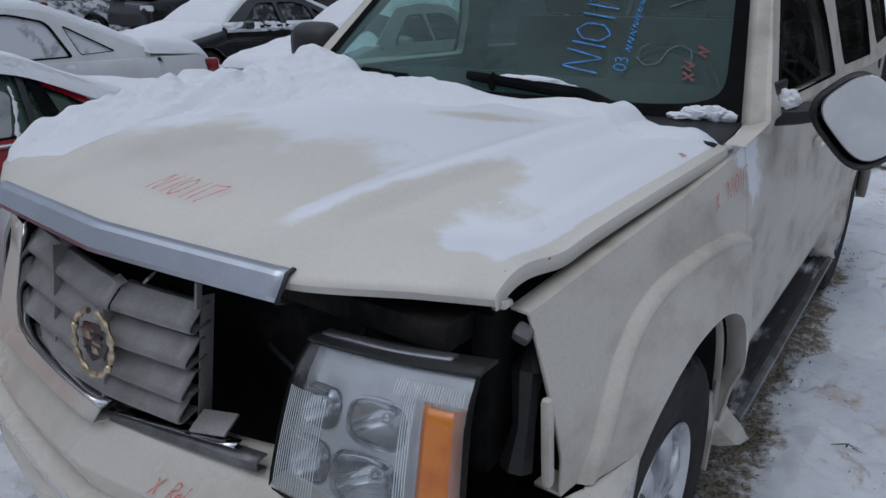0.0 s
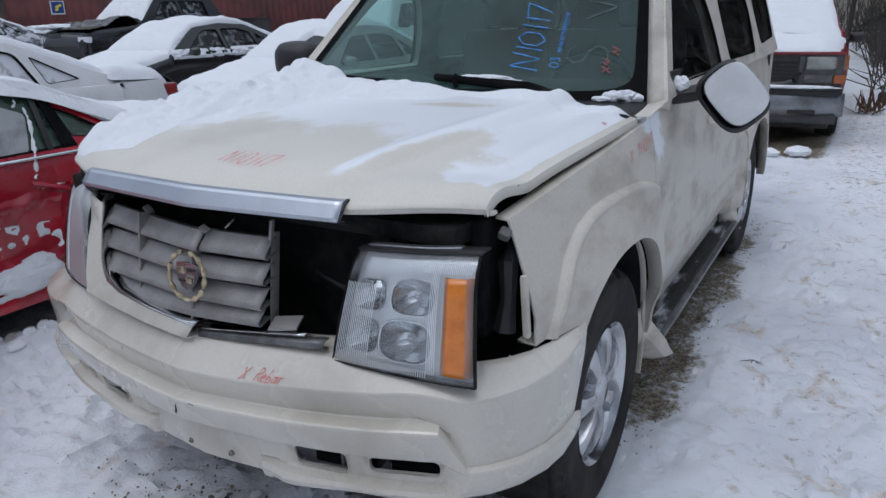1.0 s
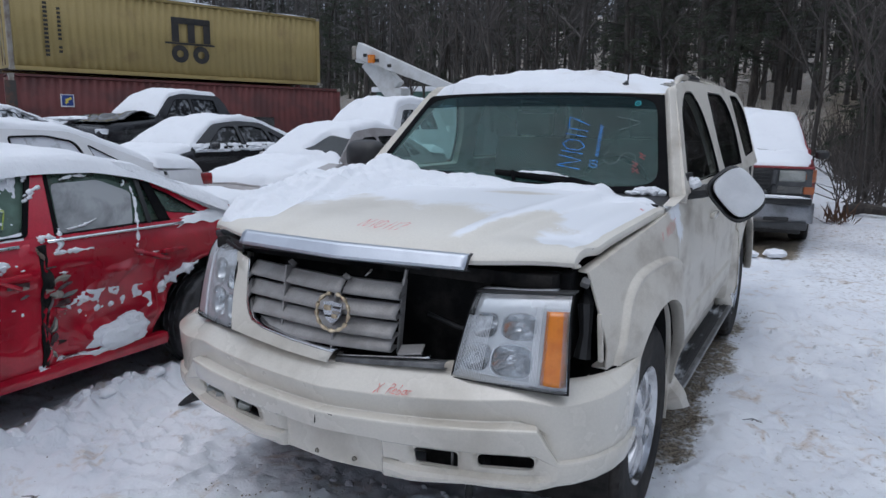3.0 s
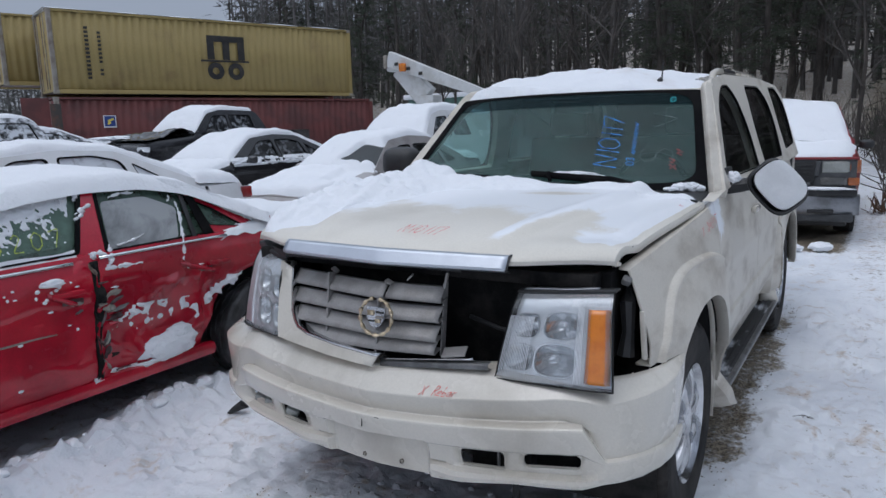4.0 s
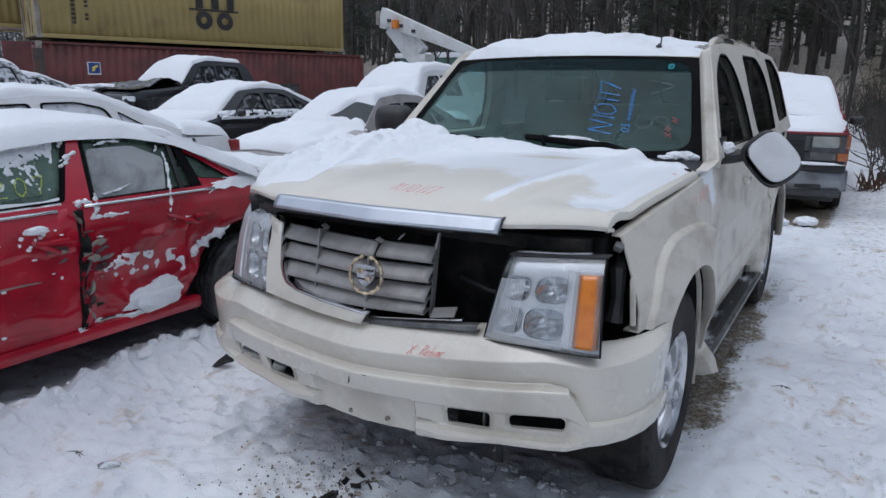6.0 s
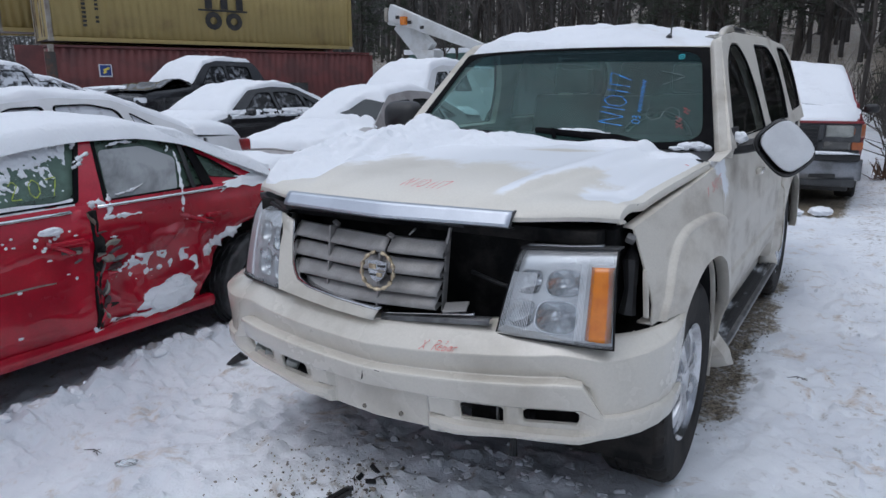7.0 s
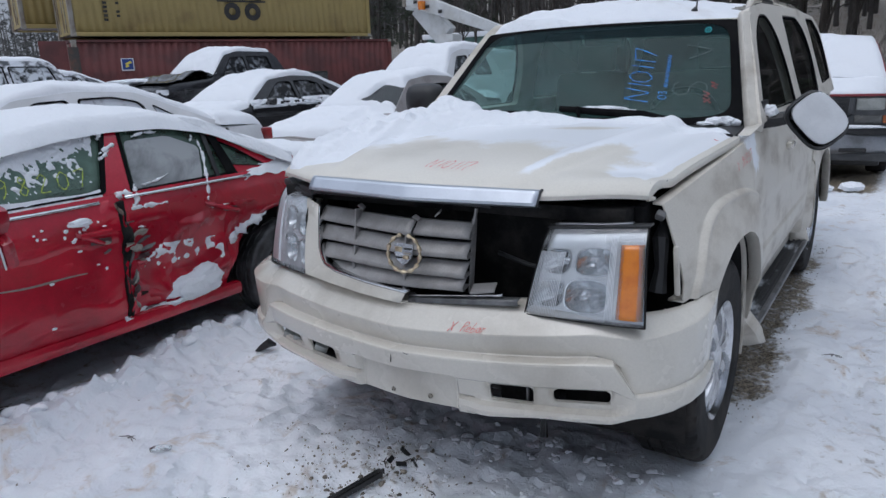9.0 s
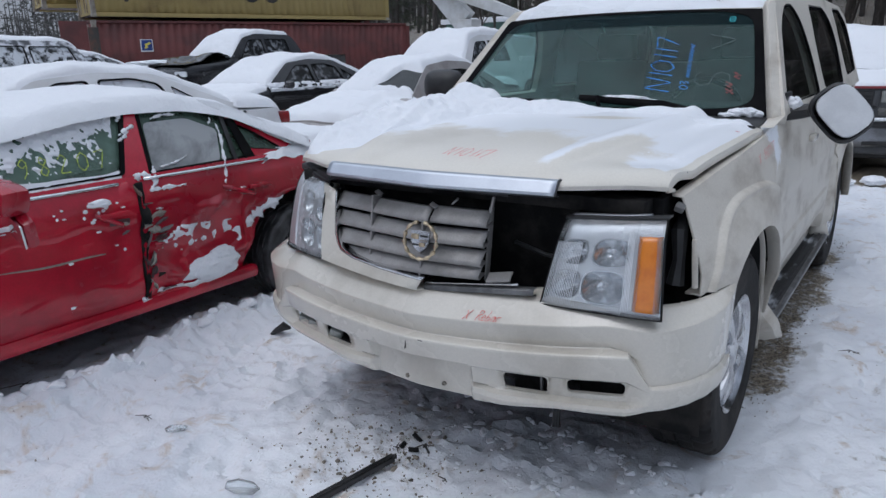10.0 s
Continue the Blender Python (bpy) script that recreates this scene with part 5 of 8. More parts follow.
    if sgn > 0:
        put(sheet("upper_seal", [[at(u, 1.0 + d, w) for d, w in ((-0.004, -0.005), (0.012, -0.005), (0.026, 0.008), (0.03, 0.05))] for u in np.linspace(-0.02, 1.02, 24)], BLACK, thick=0.006))
        put(sheet("upper_flange", [[at(u, 1.040 + 0.004 * math.sin(9 * u) + e, w) for w, e in ((0.012, -0.004), (0.020, 0.000), (0.034, 0.004))] for u in np.linspace(0.03, 0.84, 24)], DULL_CHROME, thick=0.006))
    else:
        put(sheet("upper_seal", [[at(u, 1.0 + d, w) for d, w in ((-0.004, -0.004), (0.03, -0.004), (0.05, 0.02))] for u in np.linspace(-0.02, 1.02, 16)], BLACK, thick=0.006))
    return lamp


headlamp("headlamp", "hanging clear headlamp with an amber corner lens", (0.444, 1.062, 0.764), (0.823, 1.094, 0.766), (0.506, 1.100, 1.044), (0.808, 1.136, 1.064), 0.018, 1)
headlamp("headlamp", "headlamp in place with a clouded clear lens", (-0.503, 1.060, 0.770), (-0.825, 1.175, 0.765), (-0.548, 1.133, 1.064), (-0.785, 1.250, 1.100), 0.024, -1)
onto_suv(part("lamp_filler", box((-0.66, 1.26, 1.09), (0.36, 0.1, 0.03), 0.01, pose(0, 0, 0, 0, 0, -28)), BLACK))


# wheels
def wheel(name, parent, centre, sgn, R=0.40, W=0.26, rim=0.228, spokes=7, mats=(None, None), turn=0.0, fix=None):
    mats = (mats[0] or RUBBER, mats[1] or ALLOY)
    w = new(name)
    fix(w)
    m = pose(*centre, turn * 9, 0, 0 if sgn > 0 else 180)

    def put(ob):
        fix(ob, w)
        return ob

    bm = bmesh.new()
    h = W / 2
    prof = [(rim - 0.01, -h * 0.8, 0), (rim + 0.01, -h * 0.95, 0), (R * 0.85, -h, 0), (R * 0.96, -h * 0.9, 0), (R, -h * 0.74, 1), (R, -h * 0.46, 1), (R - 0.008, -h * 0.44, 0), (R - 0.008, -h * 0.38, 0), (R, -h * 0.36, 2),
            (R, -h * 0.06, 2), (R - 0.008, -h * 0.04, 0), (R - 0.008, h * 0.04, 0), (R, h * 0.06, 3), (R, h * 0.36, 3), (R - 0.008, h * 0.38, 0), (R - 0.008, h * 0.44, 0), (R, h * 0.46, 4), (R, h * 0.74, 4), (R * 0.985, h * 0.83, 4),
            (R * 0.955, h * 0.92, 4), (R * 0.93, h * 0.955, 0), (R * 0.86, h, 0), (R * 0.84, h * 0.985, 0), (R * 0.75, h * 0.99, 0), (rim + 0.015, h * 0.93, 0), (rim - 0.008, h * 0.84, 0)]
    steps = 168 if R > 0.39 else 72
    rings = []
    for r, hx, row in prof:
        line = []
        for k in range(steps):
            cut = 0.009 if row and (k + row * 2) % 6 in (0, 1) else 0.0
            t = 2 * math.pi * (k + (0.8 * hx / h if row else 0)) / steps
            line.append(bm.verts.new(m @ Vector((hx, (r - cut) * math.cos(t), (r - cut) * math.sin(t)))))
        rings.append(line)
    for r0_, r1_ in zip(rings, rings[1:]):
        for k in range(steps):
            bm.faces.new((r0_[k], r0_[(k + 1) % steps], r1_[(k + 1) % steps], r1_[k]))
    put(part("tyre", bm, mats[0]))
    bm = bmesh.new()
    lathe(bm, [(rim - 0.03, -h * 0.8), (rim - 0.035, h * 0.3), (rim - 0.022, h * 0.72), (rim - 0.004, h * 0.88), (rim + 0.004, h * 0.93), (rim + 0.006, h * 0.86)], m, 64)
    for k in range(spokes):
        t0 = 2 * math.pi * k / spokes + turn
        pr = []
        for r, half_w, x in ((0.045, 0.022, h * 0.83), (0.10, 0.025, h * 0.90), (0.16, 0.034, h * 0.86), (rim - 0.022, 0.05, h * 0.76)):
            for q, xx in ((-half_w, x - 0.03), (-half_w * 0.8, x), (0, x + 0.006), (half_w * 0.8, x), (half_w, x - 0.03)):
                pr.append(bm.verts.new(m @ Vector((xx, r * math.cos(t0) - q * math.sin(t0), r * math.sin(t0) + q * math.cos(t0)))))
        for i in range(3):
            for j in range(4):
                bm.faces.new((pr[i * 5 + j], pr[i * 5 + j + 1], pr[i * 5 + 5 + j + 1], pr[i * 5 + 5 + j]))
    lathe(bm, [(0.0, h * 0.93), (0.035, h * 0.93), (0.045, h * 0.90), (0.07, h * 0.84), (0.075, h * 0.6)], m, 32)
    put(part("rim", bm, mats[1]))
    # black disc added behind the spokes; it stands for the shade in the gaps
    bm = bmesh.new()
    lathe(bm, [(0.0, h * 0.42), (0.15, h * 0.42), (0.16, h * 0.38), (rim - 0.036, h * 0.36)], m, 32)
    put(part("brake_disc", bm, PIT))
    return w


for sgn in (1, -1):
    for c in (AX_F, AX_R):
        wheel("wheel", suv, (sgn * 0.785, c - 0.02, 0.408), sgn, fix=onto_suv, turn=0.25)

# running boards and flaps
for sgn in (1, -1):
    b = onto_suv(new("running_board"))
    b["label"] = "black rubber running board with a bright edge"
    def put_b(ob):
        onto_suv(ob, b)
        return ob
    put_b(part("tread", box((sgn * 0.855, 3.40, 0.352), (0.15, 1.86, 0.02), 0.006), TREAD))
    for k in range(4):
        put_b(part("tread_rib", box((sgn * (0.81 + 0.03 * k), 3.40, 0.365), (0.01, 1.8, 0.008), 0.002), TREAD))
    put_b(part("edge_trim", tube(bmesh.new(), [(sgn * 0.928, 2.46, 0.345), (sgn * 0.932, 2.6, 0.35), (sgn * 0.932, 4.2, 0.35), (sgn * 0.915, 4.33, 0.345)], 0.017, 8), WORN_TRIM, label="dull silver edge"))
    put_b(part("support", box((sgn * 0.80, 3.4, 0.375), (0.08, 1.7, 0.09), 0.02), CREAM_DUSTY))
    fl = []
    for v in np.linspace(0, 1, 14):
        yv, zv = 2.24 + 0.24 * v ** 1.6, 0.50 - 0.27 * v ** 0.75
        wv = 0.04 + 0.10 * smooth(v / 0.6)
        fl.append([(sgn * (0.845), yv, zv - 0.01), (sgn * (0.86 + wv * 0.3), yv - 0.005, zv), (sgn * (0.865 + wv * 0.6), yv + 0.02, zv + 0.01), (sgn * (0.865 + wv * 0.7), yv + 0.09, zv + 0.05 * (1 - v)), (sgn * 0.85, yv + 0.12, zv + 0.05)])
    onto_suv(sheet("wheel_flap", fl, CREAM_DUSTY, thick=0.012))
    onto_suv(sheet("wheel_flap", [[(sgn * (0.84 + (0.03 + 0.075 * v ** 1.5) * u), 4.22 + 0.07 * u - 0.05 * v, 0.66 - 0.31 * v) for v in np.linspace(0, 1, 8)] for u in np.linspace(0, 1, 4)], CREAM_DUSTY, thick=0.02))

# mirrors
mir = onto_suv(new("door_mirror"))
mir["label"] = "door mirror folded forward, its pale glass showing"
mm = look((1.102, 2.53, 1.279), (1.50, -0.2, 1.40), 0) @ pose(0, 0, 0, 0, 0, -42)


def put_m(ob):
    onto_suv(ob, mir)
    return ob


def shell(name, a, b, depths, material, mt, r=0.55):
    p = []
    for t in np.linspace(0, 2 * math.pi, 40, endpoint=False):
        ct, st = math.cos(t), math.sin(t)
        k = (abs(ct) ** 3.4 + abs(st) ** 3.4) ** (-1 / 3.4)
        p.append([mt @ Vector((a * s * k * ct, b * s * k * st, d)) for s, d in depths])
    return sheet(name, p, material, wrap=True)


put_m(shell("mirror_glass", 0.086, 0.112, [(0.001, -0.004), (0.4, -0.004), (0.75, -0.003), (0.93, 0.0), (0.97, 0.012)], MIRROR, mm @ pose(-0.004, 0, 0)))
put_m(shell("housing", 0.095, 0.121, [(0.86, 0.006), (0.93, -0.004), (1.0, 0.004), (1.02, 0.03), (0.9, 0.075), (0.5, 0.10), (0.001, 0.105)], BLACK, mm @ pose(0.012, 0, 0.004)))
put_m(part("arm", tube(bmesh.new(), [(0.86, 2.60, 1.265), (0.93, 2.60, 1.27), (1.0, 2.60, 1.285), (1.06, 2.61, 1.29)], [0.04, 0.032, 0.028, 0.03], 10), BLACK))
put_m(part("sail_patch", box((0.868, 2.62, 1.31), (0.02, 0.14, 0.09), 0.01), BLACK))
mir2 = onto_suv(new("door_mirror"))
mir2["label"] = "black door mirror on the far door"
mir = mir2
m2 = look((-1.0, 2.62, 1.37), (-0.9, 0, 1.38), 0)
put_m(shell("housing", 0.125, 0.095, [(0.001, -0.05), (0.45, -0.045), (0.8, -0.025), (0.97, 0.01), (1.0, 0.05), (0.9, 0.07), (0.001, 0.07)], BLACK, m2))
put_m(part("arm", tube(bmesh.new(), [(-0.85, 2.63, 1.29), (-0.93, 2.63, 1.31)], [0.04, 0.035], 10), BLACK))


# pen marks
def hood_place(x0, y0, s=1.0, out=0.0035):
    return lambda u, v: Vector((x0 + u, y0 + v * s, float(hood_top(np.array(x0 + u), np.array(y0 + v * s))) + out))


onto_suv(scribble("stock_mark", "N10117", hood_place(-0.004, 1.175, 1.6, 0.0085), 0.042, 0.0027, PEN_RED, None, "red handwritten stock number", 0.30, 0.98))
onto_suv(scribble("stock_mark", "x", hood_place(0.79, 2.02), 0.025, 0.004, PEN_RED, None))


def bump_place(u, v):
    x = 0.200 + u
    z = 0.681 + v * 0.85
    sy = float(np.interp(a_of(x), plan_a, plan_y))
    back_ = float(np.interp(z, [0.66, 0.674, 0.679, 0.684, 0.736, 0.742, 0.75], [0.027, 0.024, 0.025, 0.030, 0.080, 0.088, 0.1]))
    return Vector((x, 0.927 + sy + back_ - 0.003, z + bumper_lift(x, z) + 0.002))


onto_suv(scribble("repair_mark", "X   Rebar", bump_place, 0.031, 0.0021, PEN_RED, None, "red handwritten note X Rebar", 0.35, 0.58))


def fender_place(y0, z0):
    return lambda u, v: Vector((float(side_x(np.array(y0 + u), np.array(z0 + v + 0.12 * u))) + 0.004, y0 + u, z0 + v + 0.12 * u))


onto_suv(scribble("stock_mark", "X", fender_place(2.055, 1.108), 0.034, 0.003, PEN_RED, None))
onto_suv(scribble("stock_mark", "N10117", fender_place(2.13, 1.115), 0.042, 0.003, PEN_RED, None))


def glass_place(a0, b0, rot=True):
    def f(u, v):
        if rot:
            return windscreen(a0 - v / 0.78, b0 + u / 0.66, 0.006)
        return windscreen(a0 + u / 0.78, b0 + v / 0.66, 0.006)
    return f


onto_suv(scribble("stock_mark", "N10117", glass_place(0.505, 0.20), 0.108, 0.0048, PEN_BLUE, None, "blue handwritten stock number", 0.1, 0.70))
onto_suv(scribble("year_mark", "03", glass_place(0.60, 0.22), 0.036, 0.0034, PEN_BLUE, None, "", 0.1, 0.8))
onto_suv(scribble("model_mark", "-------", glass_place(0.605, 0.33), 0.042, 0.0034, PEN_BLUE, None, "", 0.1, 0.72))
onto_suv(scribble("wax_mark", "S", glass_place(0.81, 0.25), 0.14, 0.0045, PEN_WHITE, None, "", 0.0, 0.8))
onto_suv(scribble("wax_mark", "v", glass_place(0.83, 0.60), 0.115, 0.005, PEN_WHITE, None, "", 0.0, 0.8))
onto_suv(scribble("red_mark", "x-", glass_place(0.83, 0.19), 0.055, 0.009, PEN_FAINT, None, "", 0.1, 0.6))
onto_suv(scribble("red_mark", "-", glass_place(0.87, 0.32), 0.06, 0.009, PEN_FAINT, None))
onto_suv(scribble("ring_mark", "o", glass_place(0.78, 0.86, False), 0.04, 0.005, PEN_CYAN, None))


# ---- snow lying on the SUV ----
def snow_grid(x, y, base, depth):
    """A snow skin over base heights; where depth falls below zero it sinks out of sight."""
    return np.stack([x, y, base + depth], -1)


U, V = np.meshgrid(np.linspace(-1.0, 1.0, 150), np.linspace(0.0, 1.06, 120), indexing="ij")
X = U * 0.775
Y = hood_edge(X) + 0.0 + V * (2.2 - hood_edge(X))
X = U * hood_half(Y)
base = hood_top(X, np.minimum(Y, 2.19))
n1, n2, n3 = lumps(X, Y, 3.2, 11), lumps(X, Y, 8, 4), lumps(X, Y, 24, 6)
deep = 0.085 * smooth((-X - 0.36 + 0.30 * (Y - 1.4)) / 0.42) * smooth((Y - 1.15) / 0.22)
rear = 0.045 * smooth((Y - 1.93 - 0.1 * X) / 0.22) * smooth((0.28 - X) / 0.4) + 0.016 * smooth((Y - 2.07 + 0.02 * n2) / 0.06) * smooth((X - 0.1) / 0.3)
side = 0.007 * smooth((X - 0.56 - 0.04 * n2) / 0.06) * smooth((Y - 1.27 - 0.04 * n3) / 0.04) * smooth((1.75 - Y) / 0.3) * (0.55 + 0.7 * n2 + 0.8 * n3 + 0.5 * lumps(X, Y, 40, 3))
thin = 0.004 * smooth((Y - 1.40 + 0.1 * X) / 0.35) * (n1 + n2)
patch = 0.014 * np.exp(-(((X - 0.25) / 0.35) ** 2 + ((Y - 1.85) / 0.12) ** 2))
depth = np.maximum(deep, rear) * (1 + 0.28 * n1 + 0.26 * n2 + 0.2 * n3 + 0.34 * np.abs(lumps(X, Y, 12, 31))) + np.maximum(side, 0) + thin - patch - 0.006 + 0.003 * n3
ridge_free = 0.02 * np.exp(-((np.abs(X) - (0.40 + 0.20 * V) + 0.03) / 0.03) ** 2) * (V < 0.75)
depth = np.maximum(depth - ridge_free, -0.012)
edge_fade = smooth((0.985 - np.abs(U)) / 0.06) * smooth(V / 0.02) * smooth((1.06 - V) / 0.05)
depth = depth * edge_fade - 0.01 * (1 - edge_fade)
hood_snow = sheet("hood_snow", snow_grid(X, Y, base, depth), SNOW)
tagged(hood_snow, "patchy white snow lying on the SUV's hood, deepest at the far edge", "snow")
# banked snow along the windscreen foot
U, V = np.meshgrid(np.linspace(-1, 1, 120), np.linspace(0, 1, 16), indexing="ij")
foot = np.array([[windscreen(u * 0.97, 0.075 * v + 0.0) for v in V[0]] for u in U[:, 0]])
amount = 0.045 * smooth((0.05 - U) / 0.4)
hh = amount * (1 + 0.6 * lumps(U * 0.8, V * 0.1, 7, 3) + 0.35 * lumps(U * 0.8, V * 0.1, 19, 8)) * (1 - V) ** 0.6 - 0.012 * V - 0.03 * (amount < 0.012)
bank = foot + np.stack([0 * hh, -0.55 * hh - 0.05 * (1 - V), hh], -1)
bank_ob = sheet("cowl_snow", bank, SNOW)
tagged(bank_ob, "crumbly snow banked along the foot of the windscreen", "snow")
# roof
U, V = np.meshgrid(np.linspace(-1, 1, 90), np.linspace(0, 1, 110), indexing="ij")
fy = np.array([windscreen(u, 1.0).y for u in U[:, 0]])[:, None] + 0.012 + 0.03 * np.abs(lumps(U[:, 0], U[:, 0] * 0, 5, 2))[:, None]
Y = fy + (5.85 - fy) * V
X = U * 0.69
d = (0.058 + 0.030 * lumps(X, Y, 2.6, 5) + 0.014 * lumps(X, Y, 6, 1) + 0.009 * lumps(X, Y, 15, 2)) * (1 - np.abs(U) ** 8) ** 0.5 * smooth(V / (0.02 + 0.01 * lumps(X, Y, 7, 4))) ** 0.5 * (1 + 0.2 * np.abs(lumps(X, Y, 10, 9)))
d = d * (1 - 0.6 * smooth((X - 0.15 + 0.05 * lumps(Y, Y * 0, 3, 1)) / 0.25)) - 0.008 - 0.014 * smooth((X - 0.46 - 0.08 * lumps(X, Y, 5, 3)) / 0.2) * smooth((Y - 3.05) / 0.2)
roof_snow = sheet("roof_snow", np.stack([X, Y, roof_z(X, Y) + d], -1), SNOW)
tagged(roof_snow, "thick white snow blanket on the SUV's roof", "snow")


def snow_clump(name, label, centre, size, seed, parent=None, fix=None, spread=1.0):
    """An irregular lump of snow."""
    bm = bmesh.new()
    bmesh.ops.create_icosphere(bm, subdivisions=4 if max(size) > 0.03 else 2, radius=1.0)
    for v in bm.verts:
        k = 1 + 0.28 * noise.noise(v.co * 1.7 + Vector((seed, 0, 0))) + 0.16 * noise.noise(v.co * 4.5 + Vector((0, seed, 0))) + 0.07 * noise.noise(v.co * 11)
        v.co = Vector(centre) + Vector((v.co.x * size[0], v.co.y * size[1], v.co.z * size[2])) * k
    ob = part(name, bm, SNOW, parent)
    if label:
        tagged(ob, label, "snow")
    return ob


for a_, w_, h_ in ((0.80, 0.045, 0.010), (0.85, 0.05, 0.020), (0.90, 0.045, 0.024), (0.945, 0.035, 0.018)):
    snow_clump("corner_snow", "snow caught in the windscreen's lower corner", windscreen(a_, 0.012 + 0.02 * math.sin((a_ - 0.8) * 19), 0.004), (w_ * 0.8, 0.022, h_), a_ * 31)
snow_clump("mirror_snow", "snow lodged on the mirror arm", (0.90, 2.585, 1.305), (0.035, 0.02, 0.03), 5)
for a_, b_, w_, h_ in ((0.20, 0.125, 0.05, 0.012), (0.28, 0.118, 0.06, 0.018), (0.36, 0.105, 0.06, 0.020), (0.43, 0.075, 0.05, 0.022), (0.49, 0.045, 0.05, 0.020)):
    snow_clump("wiper_snow", "snow resting along the wiper", windscreen(a_, b_ + 0.004, 0.012), (w_, 0.022, h_), a_ * 37)


# ---- other vehicles ----
def profile(pts):
    a = np.array(pts, float)
    return lambda s: np.interp(s, a[:, 0], a[:, 1])


def rounded_profile(pts, w=0.1):
    a = np.array(pts, float)
    ss = np.linspace(a[0, 0] - 0.5, a[-1, 0] + 0.5, 900)
    zz = np.interp(ss, a[:, 0], a[:, 1])
    k = max(1, int(w / (ss[1] - ss[0])))
    kern = np.hanning(2 * k + 1)
    zz2 = np.convolve(np.pad(zz, k, "edge"), kern / kern.sum(), "valid")
    return lambda s: np.interp(s, ss, zz2)


def car(name, label, category, at, turn, paint, L=4.8, W=1.8, low=0.24, belt=0.95, prof=None, cowl=1.3, rf=2.0, rr=3.3, deck=4.05, axles=(0.95, 3.7), wr=0.33, ww=0.21,
        windows=(), doors=(), glass=None, screen=None, snow=0.09, screen_snow=True, tail=None, tumble=0.55, dent=None, group="", snow_label="", bed=None, lamp_z=0.66, front=None, hood_snow_on=True, side_only=False, snow_amount=None, arches=(0.06, 0.06), track=0.02, rubber=None):
    """A parked car facing -y: lofted body, windowed upper body, roof, doors, wheels, lamps, and the snow on it."""
    root = thing(name, label, category, group, at, turn)
    top = rounded_profile(prof, 0.12)
    zb = belt if callable(belt) else (lambda s: belt + 0 * np.asarray(s, float))

    def plan(s):
        u = np.minimum(np.asarray(s, float), L - np.asarray(s, float))
        return W / 2 * (0.80 + 0.20 * np.clip(u / 0.7, 0, 1) ** 0.5)

    def shoulder(s):
        s = np.asarray(s, float)
        inside = (s > cowl) & (s < deck)
        return np.where(inside, zb(s), np.minimum(zb(s), top(s) - 0.03))

    def side(s, z):
        w = plan(s)
        k = (z - low) / np.maximum(0.05, shoulder(s) - low)
        x = w * (1 - 0.10 * np.clip((0.25 - k) / 0.25, 0, 1) ** 2 - 0.055 * np.clip((k - 0.75) / 0.25, 0, 1) ** 2)
        x = x + 0.012 * np.exp(-((k - 0.72) / 0.05) ** 2)
        if dent:
            x = x + dent(s, z)
        return x

    def low_edge(s):
        z = low + 0.10 * np.clip((0.35 - np.minimum(s, L - s)) / 0.35, 0, 1)
        for c, ar in zip(axles, arches):
            d_ = np.abs(s - c)
            r = wr + ar
            z = np.where(d_ < r, np.maximum(z, wr - 0.02 + np.sqrt(np.maximum(0, r * r - d_ * d_))), z)
        return z

    stops = sorted([0.0, 0.12, 0.4, *[c + q for c, ar in zip(axles, arches) for q in (-wr - ar, wr + ar)], cowl, deck, L - 0.12, L])
    ss = dense(stops, 0.09)
    ss = np.unique(np.concatenate([ss] + [c + (wr + ar) * np.cos(np.linspace(0.02, math.pi - 0.02, 21)) for c, ar in zip(axles, arches)]))
    body = np.zeros((len(ss), 29, 3))
    for i, s in enumerate(ss):
        lo_, sh, tp = float(low_edge(np.array(s))), float(shoulder(s)), float(top(s)) if (s <= cowl or s >= deck) else float(zb(s)) + 0.02
        zs = np.linspace(lo_, sh, 10)
        xs = side(np.full(10, s), zs)
        right = [(x, z) for x, z in zip(xs, zs)]
        xe = xs[-1]
        arch = [(xe * 0.9, sh + (tp - sh) * 0.55), (xe * 0.7, sh + (tp - sh) * 0.85), (xe * 0.4, tp), (0.15 * xe, tp + 0.01)]
        half_ = right + arch
        full = [(-x, z) for x, z in half_] + [(0, tp + 0.012)] + half_[::-1]
        body[i] = [(x, s, z) for x, z in full]
    shell_ob = sheet("body", body, paint, root, thick=0.008, angle=32)
    for s_end, sg in ((0.0, -1), (L, 1)):
        q = body[0] if sg < 0 else body[-1]
        n_ = 14
        cap = [[(q[k][0] * (1 - 0.12 * t), s_end + sg * 0.10 * math.sin(t * 1.57), q[k][2] + (0.45 - q[k][2]) * (1 - math.cos(t * 1.57)) * 0.5) for t in (0, 0.35, 0.7, 1.0)] for k in range(len(q))]
        sheet("bumper", cap, paint, root)
        bm = bmesh.new()
        ring = [bm.verts.new(cap[k][3]) for k in range(len(q))]
        bm.faces.new(ring)
        part("grille_panel" if sg < 0 else "tail_panel", bm, BLACK if sg < 0 else paint, root)
    wb = W / 2 * 0.925

    def green(s, z, out=0.0):
        return Vector((wb + out - tumble * max(0.0, z - float(zb(s))), s, z))

    pts_top = [(s, float(top(s))) for s in np.linspace(cowl, deck, 40)]
    outline_ = [(s, float(zb(s)) - 0.02) for s in np.linspace(cowl, deck, 24)] + [(s, max(z, float(zb(s)) + 0.005)) for s, z in pts_top[::-1]]
    gm = glass or SIDE_GLASS
